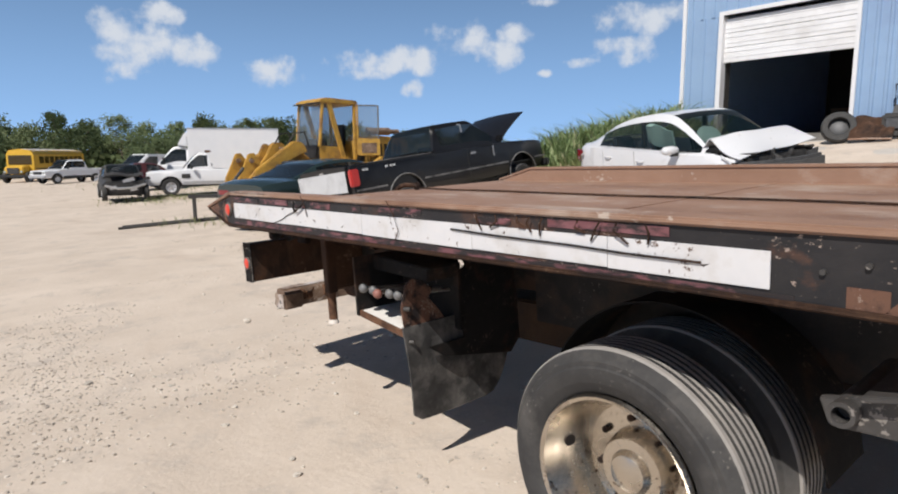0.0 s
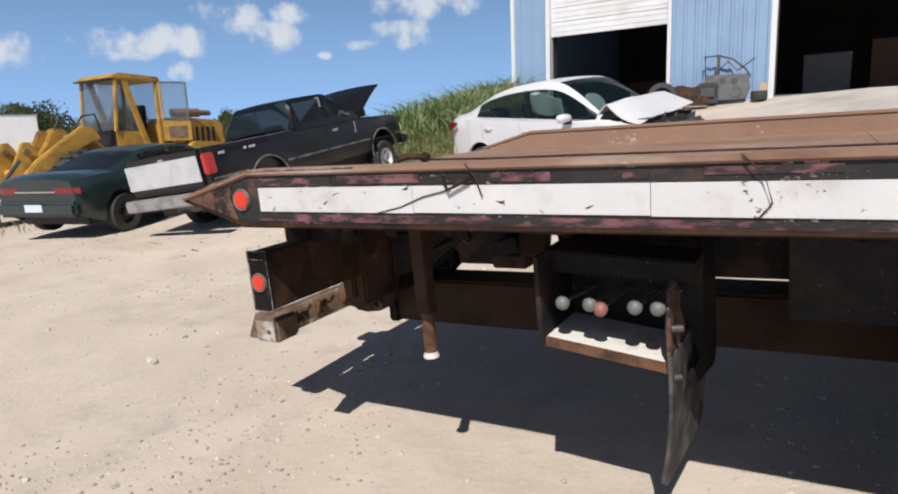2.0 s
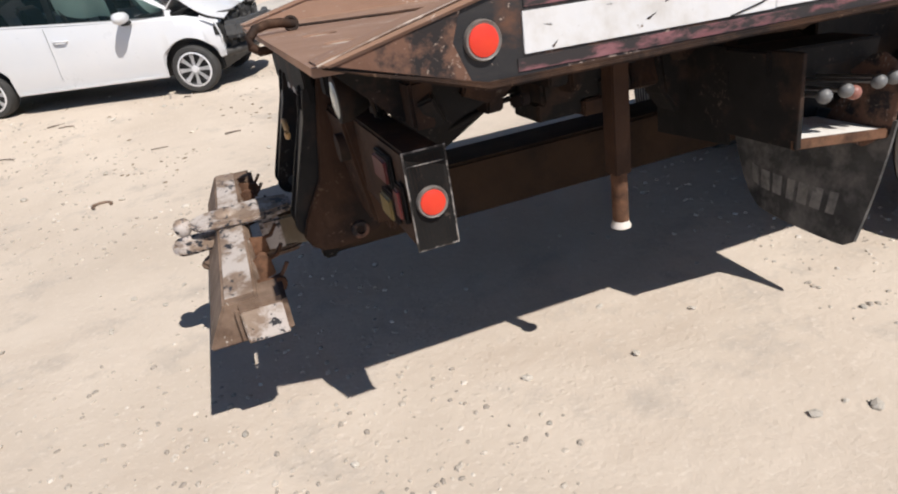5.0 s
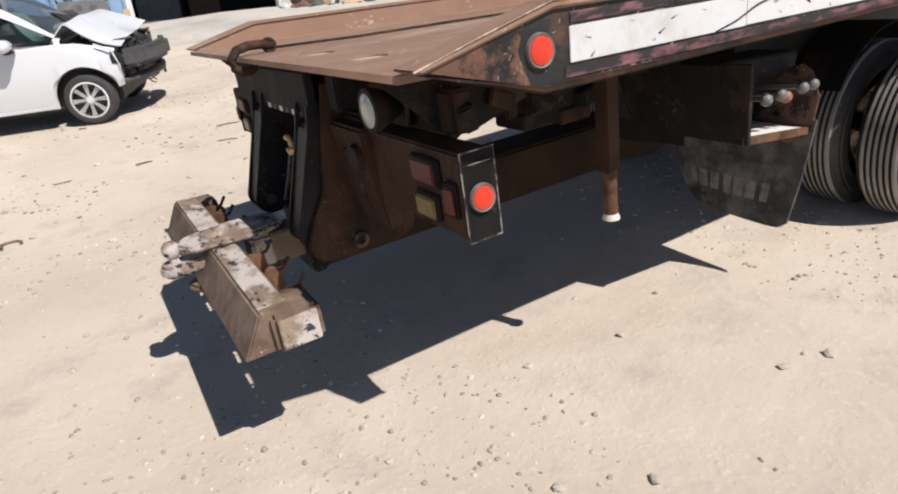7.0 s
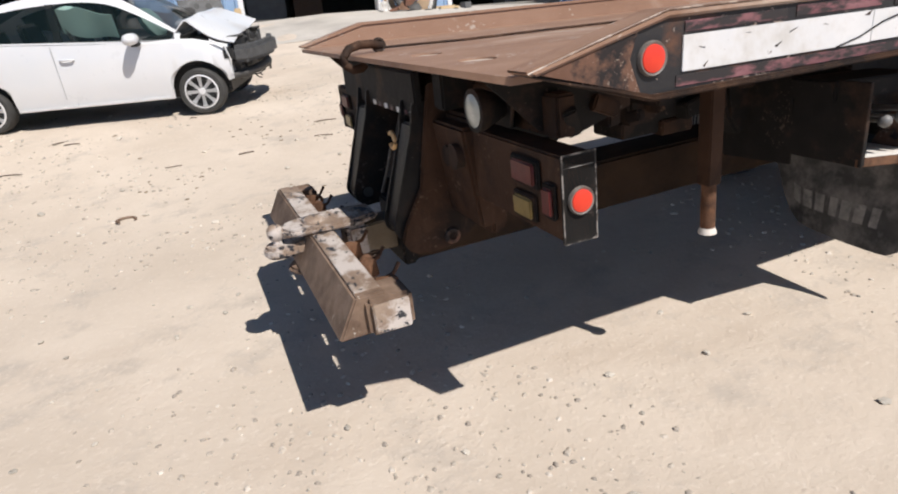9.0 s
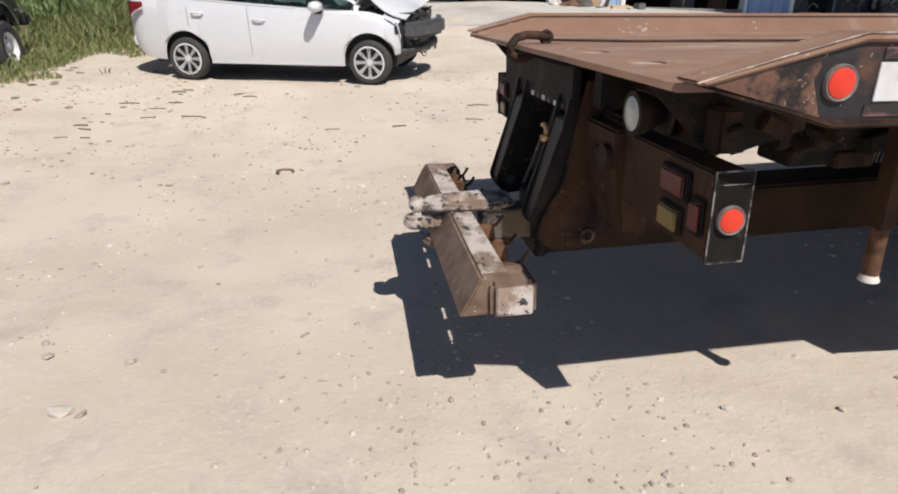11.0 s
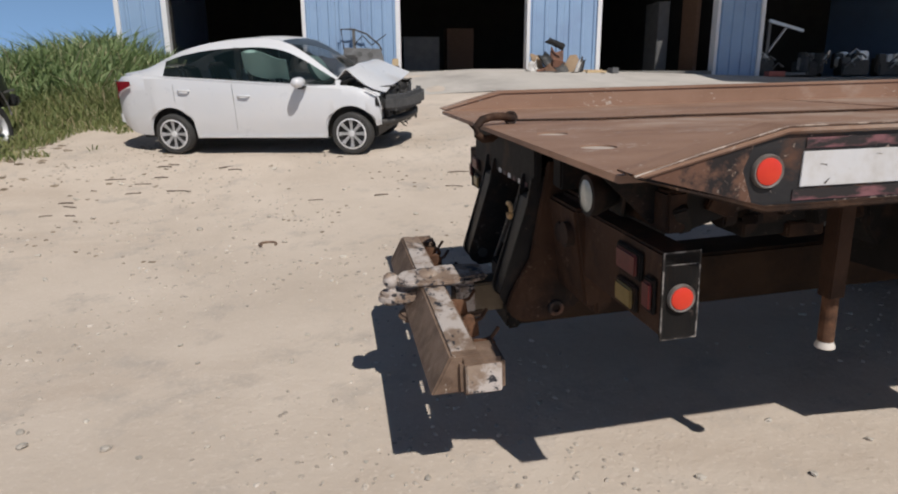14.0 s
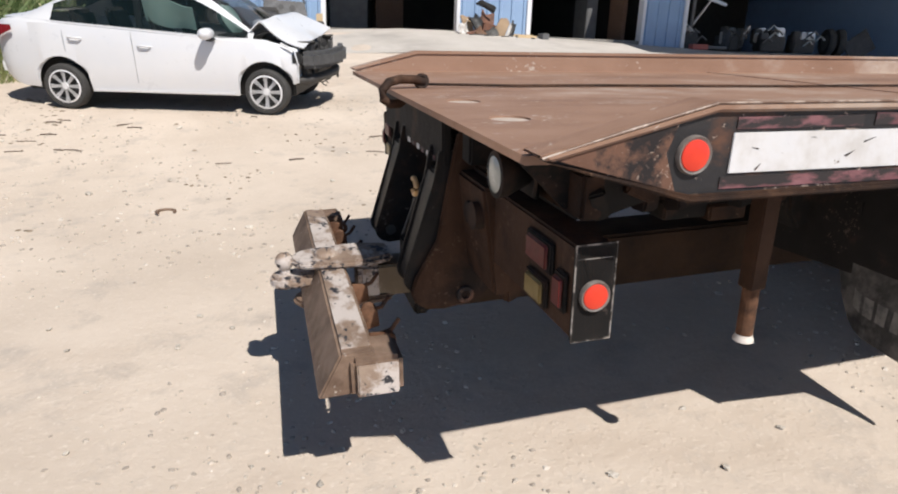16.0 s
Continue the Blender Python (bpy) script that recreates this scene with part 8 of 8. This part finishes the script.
# ---- stones ----
M_STONE = mat("pale_limestone", (0.45, 0.40, 0.34), 0.9, 0.0, (0.62, 0.57, 0.5), 20, 0.5, 0.002, 60, jitter=0.25)


def stone_mesh(seed):
    r = random.Random(seed)
    b = bmesh.new()
    bmesh.ops.create_icosphere(b, subdivisions=1, radius=1)
    for v in b.verts:
        v.co *= r.uniform(0.72, 1.1)
        v.co.z *= 0.6
    me = bpy.data.meshes.new("stone")
    b.to_mesh(me)
    b.free()
    me.materials.append(M_STONE)
    return me


stones = [stone_mesh(k) for k in range(6)]
singles = [(-0.55, 0.14, 0.035), (0.96, -1.44, 0.022), (-0.09, -1.31, 0.02), (0.13, -1.45, 0.022), (0.57, -0.89, 0.016), (-2.09, -0.41, 0.04), (-1.31, -1.85, 0.03), (-2.3, 0.0, 0.03), (-1.95, -0.1, 0.028)]
for k in range(290):
    if k < len(singles):
        x, y, s = singles[k]
    elif k < 200:
        x, y, s = rg.uniform(-4.5, 1.6), rg.uniform(-3.2, 1.2), rg.uniform(0.006, 0.02)
    else:
        x, y, s = rg.uniform(-6.5, 3.5), rg.uniform(1.5, 6.5), rg.uniform(0.012, 0.035)
    ob = new("stone", stones[k % 6])
    ob.matrix_world = pose(x, y, fine(x, y) + s * 0.25, rg.uniform(-20, 20), rg.uniform(-20, 20), rg.uniform(0, 360)) @ Matrix.Diagonal((s * rg.uniform(0.8, 1.4), s, s * rg.uniform(0.7, 1.1), 1))
    tagged(ob, "pale limestone pebble lying on the dirt", "stone", "pebbles in the yard")
ring = [(math.cos(2 * math.pi * j / 5), math.sin(2 * math.pi * j / 5)) for j in range(5)]


def litter(name, spots, material, label, category, flat=1.0):
    """Loose bits as one sheet of small faceted lumps: spots of (x, y, size)."""
    verts, faces = [], []
    for x, y, s in spots:
        a = rg.uniform(0, 6.28)
        ca, sa = math.cos(a) * s, math.sin(a) * s
        z = fine(x, y) - s * 0.1
        i = len(verts)
        long_, tall = rg.uniform(0.5, 1.0), rg.uniform(0.45, 0.8) * s * flat
        for rad, up in ((1.0, 0.0), (0.72, 0.75)):
            for px, py in ring:
                q = rad * rg.uniform(0.72, 1.15)
                verts.append((x + px * q * ca - py * q * long_ * sa, y + px * q * sa + py * q * long_ * ca, z + tall * up * rg.uniform(0.8, 1.15)))
        verts.append((x, y, z + tall))
        for j in range(5):
            j2 = (j + 1) % 5
            faces += [(i + j, i + j2, i + 5 + j2, i + 5 + j), (i + 5 + j, i + 5 + j2, i + 10)]
    me = bpy.data.meshes.new(name)
    me.from_pydata(verts, [], faces)
    me.materials.append(material)
    me.update()
    return tagged(new(name, me), label, category, kind="stuff")


spots = []
for k in range(19000):
    if k < 900:
        x, y, s = rg.gauss(-0.65, 0.65), rg.gauss(-2.15, 0.24), rg.choice((0.005, 0.007, 0.009, 0.012, 0.016))
    elif k < 1700:
        x, y, s = rg.gauss(-1.8, 1.1), rg.gauss(-1.75, 0.45), rg.choice((0.006, 0.009, 0.012, 0.017))
    elif k < 9000:
        x, y, s = rg.uniform(-5, 2.6), rg.gauss(-1.5, 1.3), rg.choice((0.004, 0.006, 0.008, 0.011, 0.015))
    else:
        x, y, s = rg.uniform(-9, 4), rg.uniform(0.8, 8.5), rg.choice((0.006, 0.009, 0.013, 0.021))
    if noise.noise((x * 0.7, y * 0.7, 9)) + 0.22 * rg.random() < (0.12 if k >= 900 else -0.35):
        continue
    spots.append((x, y, s))
litter("gravel", spots, leaf_mat("loose_gravel", (0.31, 0.27, 0.23), (0.49, 0.43, 0.365), (0.60, 0.54, 0.475), 0.0), "loose pale gravel scattered over the dirt", "gravel")
spots = []
while len(spots) < 430:
    x, y = rg.uniform(-5.6, 1.5), rg.uniform(2.4, 7.2)
    near_grass = sstep(-2.4, -4.2, x) * sstep(4.0, 5.6, y)
    if noise.noise((x * 1.3, y * 1.3, 14)) + 0.45 * near_grass + 0.3 * rg.random() < 0.34:
        continue
    spots.append((x, y, rg.choice((0.010, 0.014, 0.02, 0.03, 0.05 * (0.5 + near_grass)))))
litter("dirt_clods", spots, leaf_mat("dry_brown_clod", (0.17, 0.13, 0.092), (0.27, 0.215, 0.155), (0.38, 0.315, 0.245), 0.0), "dry brown clods and trodden straw on the dirt", "dirt", 0.5)
# twigs and dry clods further up the yard
for k in range(26):
    x, y = (rg.uniform(-7, 2.5), rg.uniform(2.2, 6.3)) if k < 14 else (rg.uniform(-4.4, -2.2), rg.uniform(3.6, 5.8))
    tw = thing("twig", pose(x, y, fine(x, y) + 0.008, 0, 0, rg.uniform(-40, 40)), "dry brown twig lying on the dirt", "twig", "twigs in the yard")
    ln = rg.uniform(0.03, 0.13)
    part("stick", tube([(-ln, 0, 0), (0, rg.uniform(-0.012, 0.012), 0.004), (ln, rg.uniform(-0.03, 0.03), 0)], rg.uniform(0.004, 0.008), 5), M_BARK, tw)
